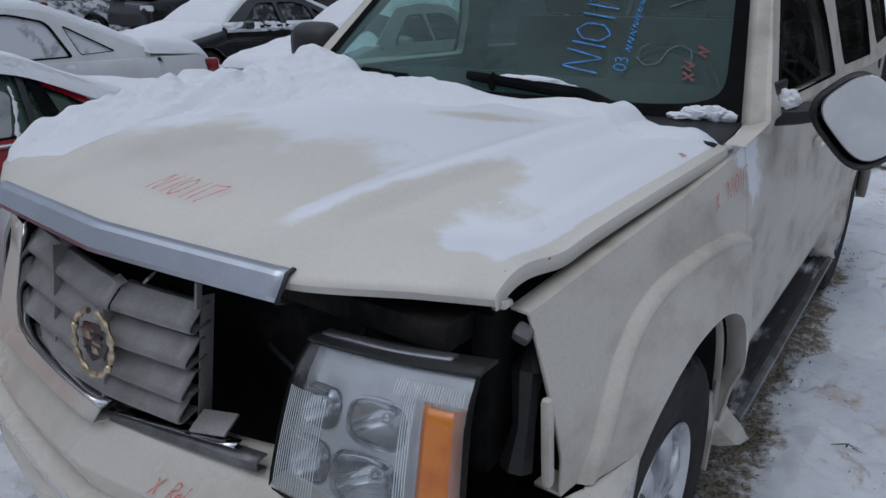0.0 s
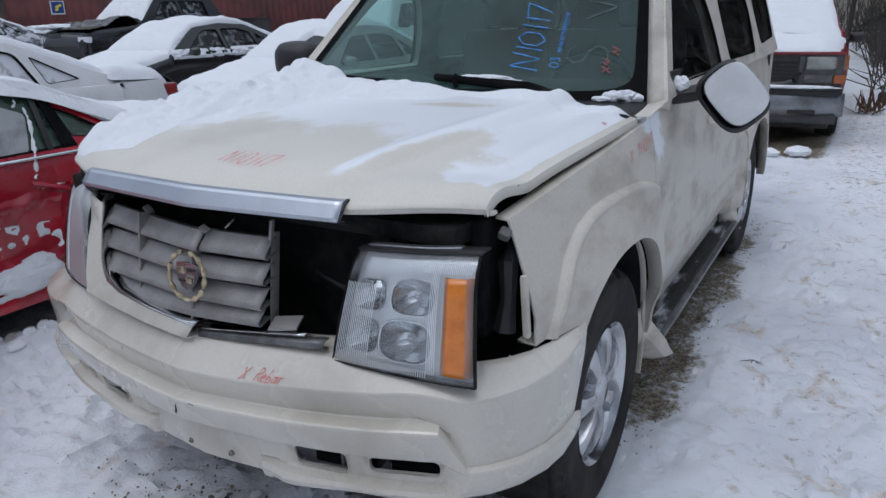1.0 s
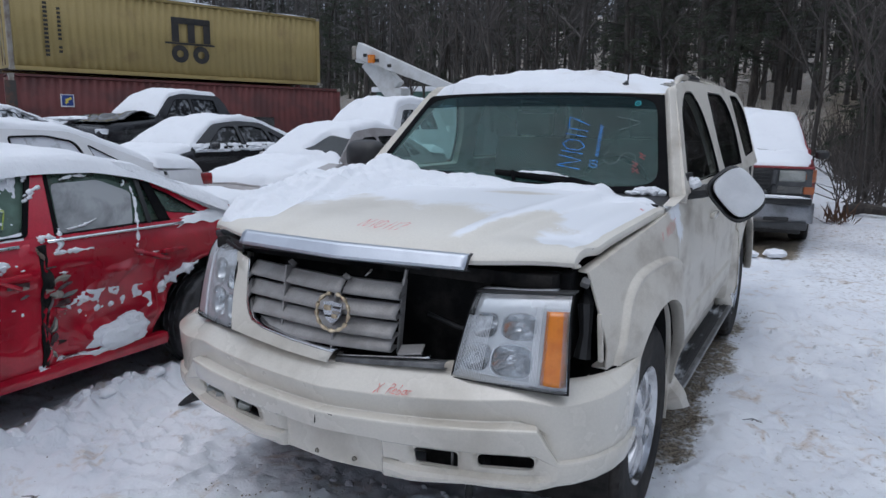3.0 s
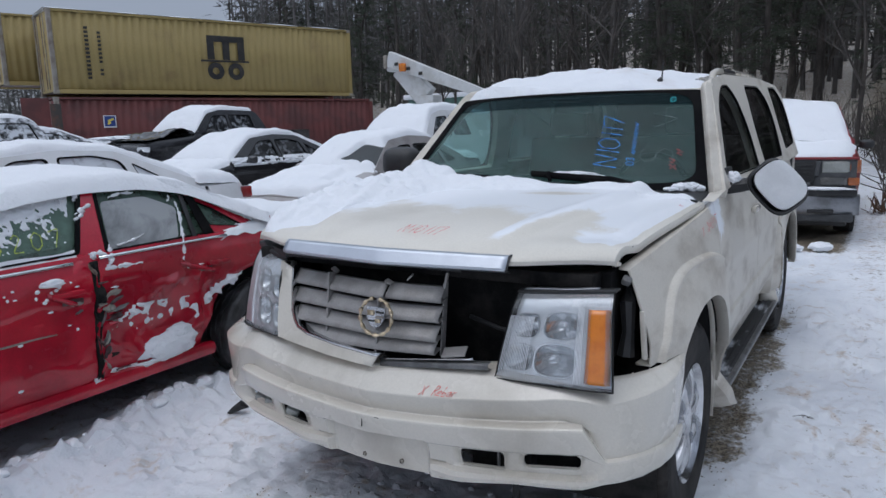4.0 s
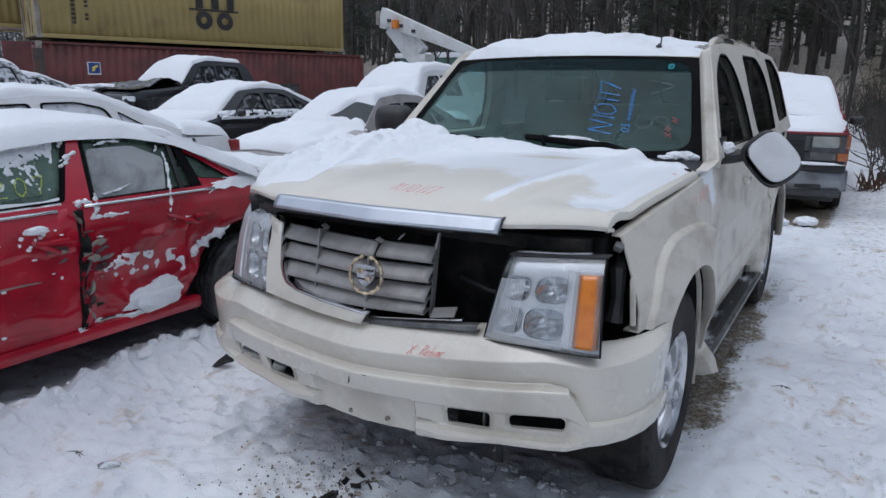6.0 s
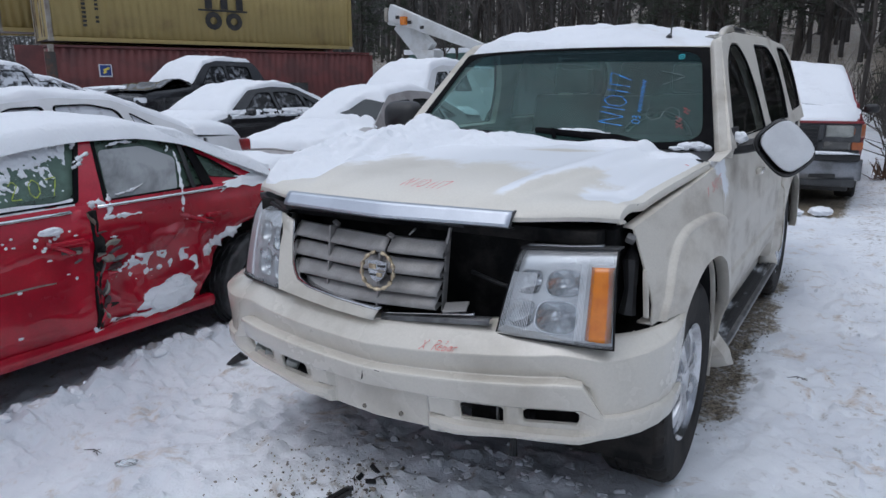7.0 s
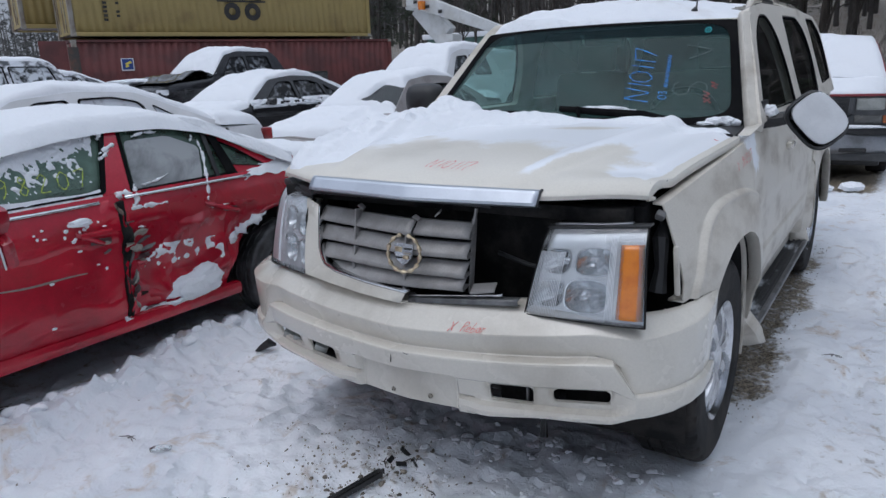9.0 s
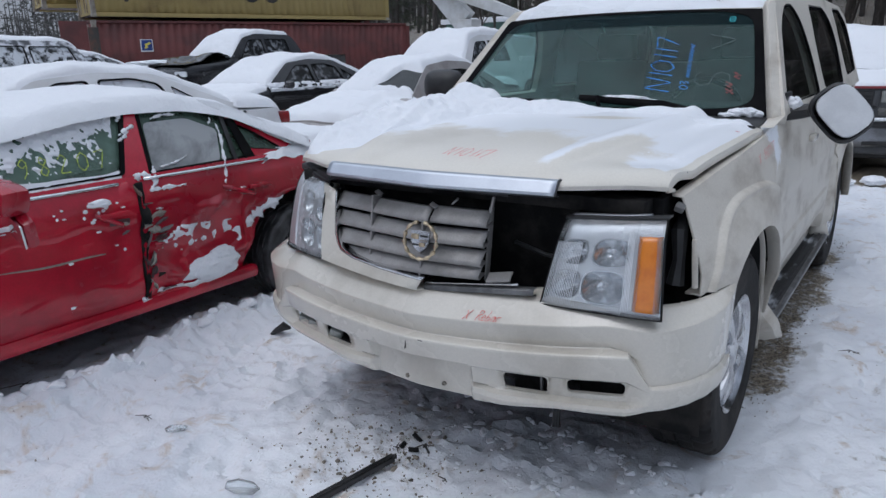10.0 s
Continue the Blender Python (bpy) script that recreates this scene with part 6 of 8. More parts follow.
    for sg in (1, -1):
        put = (lambda s, z, g=sg, o=0.0: Vector((g * green(s, z, o).x, s, z)))
        cutout("upper_side", outline_, windows, put, paint, root, thick=0.03)
        for wdw in windows:
            g_ = cutout("side_window", wdw, [], (lambda s, z, g=sg: Vector((g * green(s, z, -0.004).x, s, z))), gm, root, thick=0.0)
            g_.visible_shadow = False
            cen = Vector((sum(p[0] for p in wdw) / len(wdw), sum(p[1] for p in wdw) / len(wdw)))
            cutout("window_seal", [tuple(cen + (Vector(p) - cen) * 1.03) for p in wdw], [[tuple(cen + (Vector(p) - cen) * 0.965) for p in wdw]],
                   (lambda s, z, g=sg: Vector((g * green(s, z, 0.011).x, s, z))), FRIT, root, thick=0.014)
        for k, (d0, d1) in enumerate(doors):
            nd, nz = (72, 64) if dent else (16, 22)
            t_ = (1 - np.cos(np.linspace(0, np.pi, nd))) / 2
            dy = d0 + (d1 - d0) * t_
            lo2 = np.maximum(low + 0.06, low_edge(dy) + 0.015)
            zz = lo2[:, None] + (zb(dy) - 0.012 - lo2)[:, None] * np.linspace(0, 1, nz)[None]
            yy = np.repeat(dy[:, None], nz, 1)
            q = np.stack([sg * (side(yy, zz) + 0.006), yy, zz], -1)
            dr = sheet("door", q, paint, root, thick=0.012, angle=50)
            hz = float(zb(np.array(d1))) - 0.16
            part("handle", box((sg * (float(side(np.array(d1 - 0.12), np.array(hz))) + 0.018), d1 - 0.12, hz), (0.03, 0.17, 0.028), 0.01), paint, dr)

    def xw(s):
        return wb - tumble * max(0.0, float(top(s)) - float(zb(s)))

    us = np.linspace(-1, 1, 15)
    sheet("roof", [[(u * xw(s), s, float(top(s)) + 0.035 * (1 - u * u)) for s in np.linspace(rf, rr, 16)] for u in us], paint, root, thick=0.012)
    for nm, s0, s1 in (("windscreen", cowl, rf), ("rear_window", rr, deck)):
        g_ = sheet(nm, [[(u * xw(s) * 0.985, s - (0.05 if s0 == cowl else -0.05) * (1 - u * u), float(top(s)) + 0.03 * (1 - u * u) * (1 if s0 == cowl else 1)) for s in np.linspace(s0, s1, 12)] for u in us], screen or gm, root)
        g_.visible_shadow = False
    part("cabin", bm_box(bm_box(box((0, (cowl + deck) / 2, float(zb(cowl)) - 0.18), (W * 0.82, deck - cowl, 0.2), 0.05), (0.33, (rf + rr) / 2 + 0.15, float(zb(cowl)) + 0.05), (0.42, 0.14, 0.5), None, 0.05), (-0.33, (rf + rr) / 2 + 0.15, float(zb(cowl)) + 0.05), (0.42, 0.14, 0.5), None, 0.05), INTERIOR, root)
    part("underside", box((0, L / 2, low + 0.12), (W * 0.8, L * 0.9, 0.2), 0.05), PIT, root)

    def fix(ob, under=None):
        ob.parent = under or root
        return ob

    for c in axles:
        for sg in (1, -1):
            wheel("wheel", root, (sg * (W / 2 - ww / 2 - track), c, wr), sg, wr, ww, wr * 0.62, 5, mats=(rubber, None), fix=fix, turn=0.4 * c)
    for sg in (1, -1):
        if front is None:
            part("headlamp", box((sg * W * 0.36, 0.07, lamp_z), (0.3, 0.24, 0.13), 0.04, pose(0, 0, 0, 0, 0, sg * 28)), LAMP_LINER, root)
        part("tail_lamp", box((sg * W * 0.435, L - 0.06, lamp_z + 0.16), (0.11, 0.14, 0.14) if not bed else (0.12, 0.1, 0.34), 0.03, pose(0, 0, 0, 0, 0, sg * -30)), RED_LENS, root)
        mz, ms = float(zb(np.array(cowl + 0.3))) + 0.06, cowl + 0.38
        mo = shell("door_mirror", 0.10, 0.065, [(0.001, -0.05), (0.5, -0.045), (0.85, -0.02), (1.0, 0.02), (0.95, 0.05), (0.001, 0.05)], BLACK if bed else paint, pose(sg * (W / 2 + 0.09), ms, mz, 90, 0, 180))
        mo.parent = root
        part("mirror_arm", tube(bmesh.new(), [(sg * (W / 2 - 0.06), ms + 0.03, mz - 0.03), (sg * (W / 2 + 0.05), ms + 0.02, mz - 0.02)], 0.022, 8), BLACK, root)
    # snow
    if snow:
        seed = at[0] * 1.7 + at[1]
        pieces = []

        def cover(s0, s1, xf, zf, amt, n_s, over0=0.0):
            su, sv = np.meshgrid(np.linspace(-1, 1, 44), np.linspace(0, 1, n_s), indexing="ij")
            sy = s0 + (s1 - s0) * sv
            xw_ = np.array([xf(s) for s in sy[0]])[None] * np.ones_like(su)
            sx = su * xw_ * (1 + 0.022 * lumps(sy + seed, 0 * sy, 3, 6) + 0.014 * lumps(sy + seed, 0 * sy, 11, 8))
            lum = 1 + 0.45 * lumps(sx + seed, sy, 1.6, 2) + 0.25 * lumps(sx + seed, sy, 5, 4) + 0.12 * lumps(sx + seed, sy, 14, 7)
            edge_ = np.clip(1 - np.abs(su) ** 9, 0, 1) ** 0.5 * np.clip(1 - np.abs(2 * sv - 1) ** 12, 0, 1) ** 0.5
            th = amt * (snow_amount(sx, sy) if snow_amount else 1) * lum * edge_ - 0.006
            z0 = np.array([[zf(s, u) for s in sy[0]] for u in su[:, 0]])
            pieces.append((np.stack([sx, sy, z0 + th], -1)))

        if hood_snow_on:
            cover(0.02, cowl + 0.05, lambda s: float(plan(s)) * 0.95, lambda s, u: float(top(s)) + 0.012 - 0.05 * abs(u) ** 6, snow, 36)
        if not bed:
            cover(deck - 0.05, L - 0.02, lambda s: float(plan(s)) * 0.95, lambda s, u: float(top(s)) + 0.012 - 0.05 * abs(u) ** 6, snow, 30)
        cover(cowl if screen_snow else rf - 0.03, deck if not bed else rr, lambda s: xw(s) * (1.10 if dent else 1.03), lambda s, u: float(top(s)) + 0.03 * (1 - u * u) - 0.045 * max(0.0, abs(u) - 0.9) / 0.1, snow, 60)
        verts, faces, off = [], [], 0
        for q in pieces:
            nu, nv = q.shape[:2]
            verts += q.reshape(-1, 3).tolist()
            i_, j_ = np.meshgrid(np.arange(nu - 1), np.arange(nv - 1), indexing="ij")
            faces += (np.stack([i_ * nv + j_, (i_ + 1) * nv + j_, (i_ + 1) * nv + j_ + 1, i_ * nv + j_ + 1], -1).reshape(-1, 4) + off).tolist()
            off += nu * nv
        me = bpy.data.meshes.new("car_snow")
        me.from_pydata(verts, [], faces)
        finish(me, 80)
        so = add("car_snow", me, SNOW_FAR)
        so.matrix_world = pose(*at, 0, 0, turn)
        tagged(so, snow_label or "smooth white snow blanketing a parked car", "snow", "snow on the parked cars")
    if bed:
        for sg in (1, -1):
            part("bed_side", box((sg * (W / 2 - 0.06), (bed[0] + bed[1]) / 2, bed[2] - 0.25), (0.08, bed[1] - bed[0], 0.5), 0.02), paint, root)
        part("tailgate", box((0, bed[1] - 0.02, bed[2] - 0.25), (W * 0.88, 0.06, 0.5), 0.02), paint, root)
    return root, side, top, low_edge


SEDAN = [(0, 0.66), (0.08, 0.72), (0.9, 0.86), (1.3, 0.95), (2.0, 1.37), (2.6, 1.43), (3.2, 1.40), (4.0, 1.06), (4.65, 1.02), (4.8, 0.9)]
SEDAN_WINDOWS = [rounded([(1.68, 0.985), (2.52, 0.985), (2.50, 1.33), (2.18, 1.32)], [0.02, 0.03, 0.05, 0.08]),
                 rounded([(2.62, 0.985), (3.32, 1.0), (3.22, 1.28), (2.95, 1.34), (2.60, 1.335)], [0.03, 0.03, 0.06, 0.06, 0.05]),
                 rounded([(3.40, 1.01), (3.72, 1.03), (3.34, 1.25)], 0.03)]
SEDAN_DOORS = ((1.42, 2.55), (2.565, 3.55))


# red sedan beside the SUV
def red_dent(s, z):
    d = -0.055 * np.exp(-(((s - 3.0) / 0.28) ** 2 + ((z - 0.52) / 0.2) ** 2)) - 0.03 * np.exp(-(((s - 2.75) / 0.16) ** 2 + ((z - 0.62) / 0.22) ** 2))
    crush = smooth((s - 2.6) / 0.1) * smooth((3.6 - s) / 0.2) * smooth((0.85 - z) / 0.1)
    return d + crush * (0.03 * lumps(s, z, 5, 2) - 0.06 * np.abs(lumps(s + 0.5 * z, z, 6, 12)) + 0.03 * np.abs(lumps(s - 0.4 * z, z, 10, 21)) + 0.012 * lumps(s, z, 19, 5)) - 0.010 * np.abs(lumps(s, z * 3, 3, 7)) * smooth((s - 1.6) / 0.3) * smooth((2.6 - s) / 0.1) + 0.006 * smooth((2.55 - s) / 0.2) * lumps(s, z, 4, 9) - smooth((s - 1.7) / 0.4) * smooth((2.64 - s) / 0.05) * ((0.012 + 0.010 * lumps(s, z, 3, 31)) * np.exp(-((z - 0.735 - 0.02 * lumps(s, z * 0, 4, 8)) / 0.065) ** 2) + 0.012 * np.abs(lumps(s + 0.3 * z, z * 2.2, 5, 40)) + 0.016 * np.exp(-((z - 0.56 + 0.03 * lumps(s, z * 0, 3, 5)) / 0.03) ** 2) * np.abs(lumps(s, z, 2.5, 15)))


RED_PROF = [(0, 0.60), (0.08, 0.68), (0.9, 0.84), (1.3, 0.94), (2.0, 1.25), (2.45, 1.322), (2.75, 1.345), (3.1, 1.338), (3.38, 1.285), (3.6, 1.185), (3.95, 1.03), (4.65, 0.99), (4.8, 0.85)]
RED_WINDOWS = [rounded([(1.62, 0.99), (2.612, 0.998), (2.748, 1.310), (2.12, 1.262)], [0.02, 0.02, 0.03, 0.1]),
               rounded([(2.768, 0.985), (3.44, 0.992), (3.41, 1.17), (3.36, 1.25), (3.1, 1.320), (2.832, 1.322)], [0.02, 0.01, 0.04, 0.05, 0.08, 0.03]),
               rounded([(3.475, 1.035), (3.73, 1.0), (3.54, 1.13), (3.44, 1.18)], 0.012)]
red, red_side, red_top, red_low = car("wrecked_sedan", "red sedan with crushed doors, snow on its roof, beside the SUV", "car", (-2.86, -1.45, -0.015), 0, RED, L=4.8, W=1.84, low=0.25, belt=lambda s: 0.968 + 0.004 * np.asarray(s, float),
                                      prof=RED_PROF, windows=RED_WINDOWS, doors=((1.42, 2.615), (2.70, 3.56)), glass=SNOWY_GREEN, axles=(0.95, 3.76), wr=0.32, rr=3.36, deck=3.98, dent=red_dent, arches=(0.06, 0.13), track=-0.03, rubber=WET_RUBBER, tumble=0.52, snow=0.06, snow_label="white snow on the roof, hood and boot of the red sedan")


def on_red(s, z, out=0.0):
    return Vector((float(red_side(np.array(s), np.array(z))) + out, s, z))


# torn gap behind the front door: a black sheet stands for its shade
torn = []
for z in np.linspace(0.31, 0.95, 60):
    mid_s = 2.640 + 0.045 * (z - 0.62)
    e1 = 0.030 + 0.016 * float(lumps(np.array(z), np.array(0.3), 9, 4)) + 0.012 * float(lumps(np.array(z), np.array(0.7), 23, 9)) + 0.022 * math.exp(-((z - 0.70) / 0.08) ** 2)
    torn.append([on_red(mid_s + o, z, out) for o, out in ((-0.012, 0.007), (-0.004, 0.002), (e1 * 0.5, -0.004), (e1 * 0.8, 0.002), (e1, 0.008))])
sheet("torn_pillar", torn, PIT, red, "black sheet standing for the shaded torn gap between the doors", thick=0.01)
part("wheel_well", box((0.52, 3.76, 0.52), (0.5, 0.98, 0.50), 0.1), PIT, red)
tear = random.Random(23)
for k in range(14):
    z0, ln = 0.34 + 0.042 * k + tear.uniform(-0.02, 0.02), tear.uniform(0.05, 0.13)
    s0, bend = 2.655 + tear.uniform(-0.02, 0.06), tear.uniform(-0.02, 0.035)
    strip_p = []
    for t in np.linspace(0, 1, 9):
        sc, zc_ = s0 + ln * t * math.cos(k * 2.1) * 0.7, z0 + ln * t * math.sin(k * 2.1) * 0.6
        wv = (0.006 + 0.010 * abs(math.sin(k * 1.3))) * (1 - 0.6 * t)
        strip_p.append([(0.925 + bend * math.sin(t * 3) + 0.004 * math.sin(t * 17 + k), sc, zc_ - wv), (0.930 + bend * math.sin(t * 3), sc + 0.004, zc_), (0.925 + bend * math.sin(t * 2.6), sc, zc_ + wv)])
    sheet("torn_strip", strip_p, (RED_DARK, GREY_STEEL, RED, PIT)[k % 4], red, thick=0.003)
shred = random.Random(8)
for k, (s0, z0, ws, hs, m_) in enumerate(((2.735, 0.765, 0.055, 0.030, GREY_STEEL), (2.760, 0.725, 0.045, 0.022, RED_DARK), (2.715, 0.700, 0.035, 0.028, GREY_STEEL), (2.790, 0.690, 0.050, 0.020, GREY_PLASTIC), (2.745, 0.645, 0.050, 0.018, RED_DARK), (2.735, 0.600, 0.030, 0.030, GREY_STEEL), (2.700, 0.540, 0.022, 0.045, GREY_PLASTIC), (2.695, 0.455, 0.018, 0.040, RED_DARK), (2.535, 0.760, 0.030, 0.012, GREY_STEEL), (2.55, 0.715, 0.022, 0.010, GREY_PLASTIC))):
    q = [[on_red(s0 + ws * (u + 0.35 * v), z0 + hs * v + 0.3 * ws * u * math.sin(k * 2.3), 0.012 + 0.014 * shred.random() * (1 - abs(u)) + 0.008 * math.sin(3 * v + k)) for v in np.linspace(-1, 1, 5) * (1 - 0.5 * abs(u))] for u in np.linspace(-1, 1, 8)]
    sheet("torn_skin", q, m_, red, "scraped and torn door skin", thick=0.002)
for s0, z0, ln in ((3.29, 0.815, 0.115), (2.47, 0.792, 0.075)):
    q = [[on_red(s0 + ln * u, z0 - 0.04 * u + 0.015 * math.cos(t), 0.018 + 0.016 * math.sin(t) - 0.018 * u ** 4) for t in np.linspace(0, 2 * math.pi, 9)[:-1]] for u in np.linspace(-1, 1, 12)]
    sheet("door_handle", [list(r) + [r[0]] for r in q], RED, red, "red pull handle")
    # dark block set on the skin for the shade of the handle's recess
    bm = bm_box(bmesh.new(), on_red(s0 + 0.05, z0 - 0.018, 0.004), (0.012, 0.11, 0.030), pose(0, 0, 0, -3, 0, 0), 0.004)
    part("handle_recess", bm, RED_DARK, red)
q = [[on_red(s, 0.965 - dz, 0.012) for dz in (0, 0.014)] for s in np.linspace(1.5, 2.56, 10)]
sheet("belt_trim", q, CHROME, red, thick=0.008, label="bright belt moulding")
q = [[on_red(s, 0.972 - dz, 0.016) for dz in (0, 0.014)] for s in np.linspace(2.70, 3.55, 10)]
sheet("belt_trim", q, CHROME, red, thick=0.008)
q = [[Vector((0.851 - 0.52 * max(0.0, z - 0.982) + 0.019, s, z)) for s in (3.40 - 0.1 * (z - 1.0), 3.475 - 0.2 * (z - 1.0))] for z in np.linspace(0.985, 1.22, 8)]
sheet("pillar_trim", q, FRIT, red, "black trim on the rear window pillar", thick=0.006)
part("window_divider", box((0.795, 3.345, 1.12), (0.012, 0.030, 0.30), 0.004, pose(0, 0, 0, -4, -27.5, 0)), BLACK, red, "black divider bar of the rear window")
q = [[on_red(s, 0.30 + 0.012 * math.sin(s * 9) + dz, 0.03) for dz in (0, 0.03)] for s in np.linspace(2.6, 3.06, 10)]
sheet("bent_sill", q, SNOW, red, thick=0.008, label="snow-dusted bent sill")
part("rocker", box((0.86, 2.35, 0.287), (0.09, 2.1, 0.082), 0.03), RED, red)
for k, (s0, z0, dz) in enumerate(((1.50, 0.668, -0.05),)):
    q = [[on_red(s, z0 + dz * (s - s0) + 0.006 * math.sin(11 * s) + e * (0.4 + 0.8 * abs(math.sin(5 * s))), 0.010) for e in (0, 0.008)] for s in np.linspace(s0, s0 + 0.92, 40)]
    sheet("scratch", q, GREY_STEEL, red, thick=0.002)
part("hanging_mirror", bm_box(box((1.03, 1.95, 1.01), (0.19, 0.15, 0.13), 0.05, pose(0, 0, 0, 0, 15, 10)), (1.06, 2.0, 0.87), (0.14, 0.06, 0.15), pose(0, 0, 0, 15, 25, 0), 0.03), RED, red, "red door mirror hanging from its cable")
part("mirror_glass", box((1.07, 1.962, 0.865), (0.12, 0.01, 0.13), 0.004, pose(0, 0, 0, 15, 25, 0)), CHROME, red)
for k, figure in enumerate("98207"):
    scribble("window_mark", figure, lambda u, v, k=k: Vector((0.851 - 0.52 * (v + 0.075) + 0.008, 2.13 + 0.0935 * k + u, 1.045 + v)), 0.085, 0.006, PEN_YELLOW, red, "yellow handwritten figure", 0.1, 1.1)
cutout("plastic_film", rounded([(2.795, 0.99), (3.235, 0.99), (3.30, 1.165), (3.12, 1.245), (2.845, 1.24)], 0.03), [], lambda s, z: Vector((0.85 - 0.52 * (z - 0.98) + 0.004, s, z)), FOGGED, red, "fogged plastic film behind the glass", thick=0.0)
for nm, s, z, sz, sd in (("door_snow", 3.07, 0.385, (0.04, 0.185, 0.080), 1), ("door_snow", 3.16, 0.445, (0.035, 0.095, 0.055), 2),                          ("door_snow", 2.43, 0.885, (0.022, 0.06, 0.02), 6), ("door_snow", 1.98, 0.85, (0.015, 0.05, 0.012), 9),
                         ):
    p = red.matrix_world @ on_red(s, z, 0.012)
    snow_clump(nm, "clump of snow stuck on the red car's crushed door", p, sz, sd)
def frozen_streak(points, width, seed):
    """A ridge of snow frozen along a line on the red sedan's side."""
    pts = [Vector((0.851 - 0.52 * max(0.0, z - 0.982) + 0.013 if z > 0.975 else float(red_side(np.array(s), np.array(z))) + 0.007, s, z)) for s, z in points]
    line, radii = [], []
    for k in range(len(pts) - 1):
        for t in np.linspace(0, 1, 7)[:-1]:
            line.append(pts[k].lerp(pts[k + 1], t))
    line.append(pts[-1])
    for k in range(len(line)):
        e = math.sin(math.pi * min(1, 0.08 + 0.92 * k / (len(line) - 1))) ** 0.5
        radii.append(0.9 * width * (0.25 + 0.75 * e) * max(0.25, 1 + 0.45 * math.sin(k * 1.1 + seed) + 0.35 * math.sin(k * 2.7 + 2 * seed)))
    bm = tube(bmesh.new(), line, radii, 10)
    for v in bm.verts:
        v.co += noise.noise_vector(v.co * 70 + Vector((seed, 0, 0))) * width * 0.7
    ob = part("snow_streak", bm, SNOW, angle=180)
    ob.matrix_world = red.matrix_world
    tagged(ob, "streak of snow frozen down the red car's window", "snow", "snow streaks on the red sedan")


for k, (line_, w_) in enumerate(([[(2.725, 0.895), (2.765, 0.935), (2.785, 0.99), (2.795, 1.02)], 0.013], [[(3.20, 0.87), (3.225, 0.93), (3.265, 1.02), (3.30, 1.13), (3.30, 1.20)], 0.009], [[(2.68, 1.19), (2.73, 1.215), (2.79, 1.235)], 0.012],
                                 [[(2.66, 0.97), (2.70, 0.985), (2.76, 0.975)], 0.018], [[(2.735, 0.905), (2.82, 0.905), (2.94, 0.903)], 0.011], [[(2.70, 1.26), (2.72, 1.29), (2.74, 1.30)], 0.012], [[(2.90, 1.26), (2.98, 1.275), (3.06, 1.27)], 0.008],
                                 [[(3.33, 0.585), (3.40, 0.645), (3.50, 0.695), (3.62, 0.72)], 0.030], [[(2.60, 0.33), (2.72, 0.335), (2.87, 0.34)], 0.012], [[(2.72, 0.60), (2.78, 0.615), (2.83, 0.65)], 0.010], [[(3.20, 0.826), (3.27, 0.822), (3.34, 0.828)], 0.005], [[(2.665, 1.165), (2.70, 1.18), (2.735, 1.205)], 0.010], [[(2.625, 1.255), (2.635, 1.275), (2.65, 1.285)], 0.007], [[(2.74, 0.80), (2.78, 0.797), (2.83, 0.79)], 0.006], [[(3.25, 1.20), (3.27, 1.22), (3.275, 1.24)], 0.006], [[(2.84, 1.01), (2.93, 1.02), (3.02, 1.045)], 0.006])):
    frozen_streak(line_, w_, k * 1.7)
specks = random.Random(77)
for k in range(22):
    ss_, zs_ = specks.uniform(1.9, 2.55), specks.choice((specks.gauss(0.845, 0.012), specks.gauss(0.84, 0.02), specks.uniform(0.4, 0.95)))
    snow_clump("snow_speck", "small speck of snow stuck on the red door", red.matrix_world @ on_red(ss_, zs_, 0.008), (0.006, specks.uniform(0.005, 0.014), specks.uniform(0.004, 0.010)), k)
# snow stuck to the upper part of the front window
su, sv = np.meshgrid(np.linspace(0, 1, 150), np.linspace(0, 1, 70), indexing="ij")
zz = 1.292 - 0.25 * sv - 0.04 * (1 - su)
yy = 1.80 + 0.88 * su - 0.08 * sv
dd = 0.012 * (0.72 - 1.55 * sv + 0.8 * lumps(yy, zz, 9, 3) + 0.9 * lumps(yy, zz, 24, 6) + 0.8 * lumps(yy, zz, 55, 2))
ws_ = np.stack([0.853 - 0.52 * (zz - 0.97) + np.clip(dd, -0.012, 0.012), yy, zz], -1)
window_snow = sheet("window_snow", ws_, SNOW)
window_snow.matrix_world = red.matrix_world
tagged(window_snow, "patchy snow clinging to the red sedan's front window", "snow")
# snow along the rear pillar and the quarter panel
su, sv = np.meshgrid(np.linspace(0, 1, 130), np.linspace(0, 1, 26), indexing="ij")
yy = 3.20 + 0.80 * su
tt_ = red_top(yy) + 0.03
zz = tt_ - (0.05 + 0.07 * su) * sv
dd = 0.030 * (1.5 - 0.9 * sv ** 2 + 0.7 * lumps(yy, zz, 9, 33) + 0.6 * lumps(yy, zz, 22, 5)) * smooth(su / 0.15) * smooth((1.0 - su) / 0.1)
pillar_snow = sheet("pillar_snow", np.stack([0.851 - 0.52 * np.maximum(0, zz - 0.982) + 0.004 + np.clip(dd, -0.02, 0.03), yy, zz], -1), SNOW)
pillar_snow.matrix_world = red.matrix_world
tagged(pillar_snow, "lumpy snow along the red sedan's sloping rear pillar", "snow")
su, sv = np.meshgrid(np.linspace(0, 1, 110), np.linspace(0, 1, 24), indexing="ij")
yy, xx = 3.50 + 1.0 * su, 0.90 - 0.22 * sv
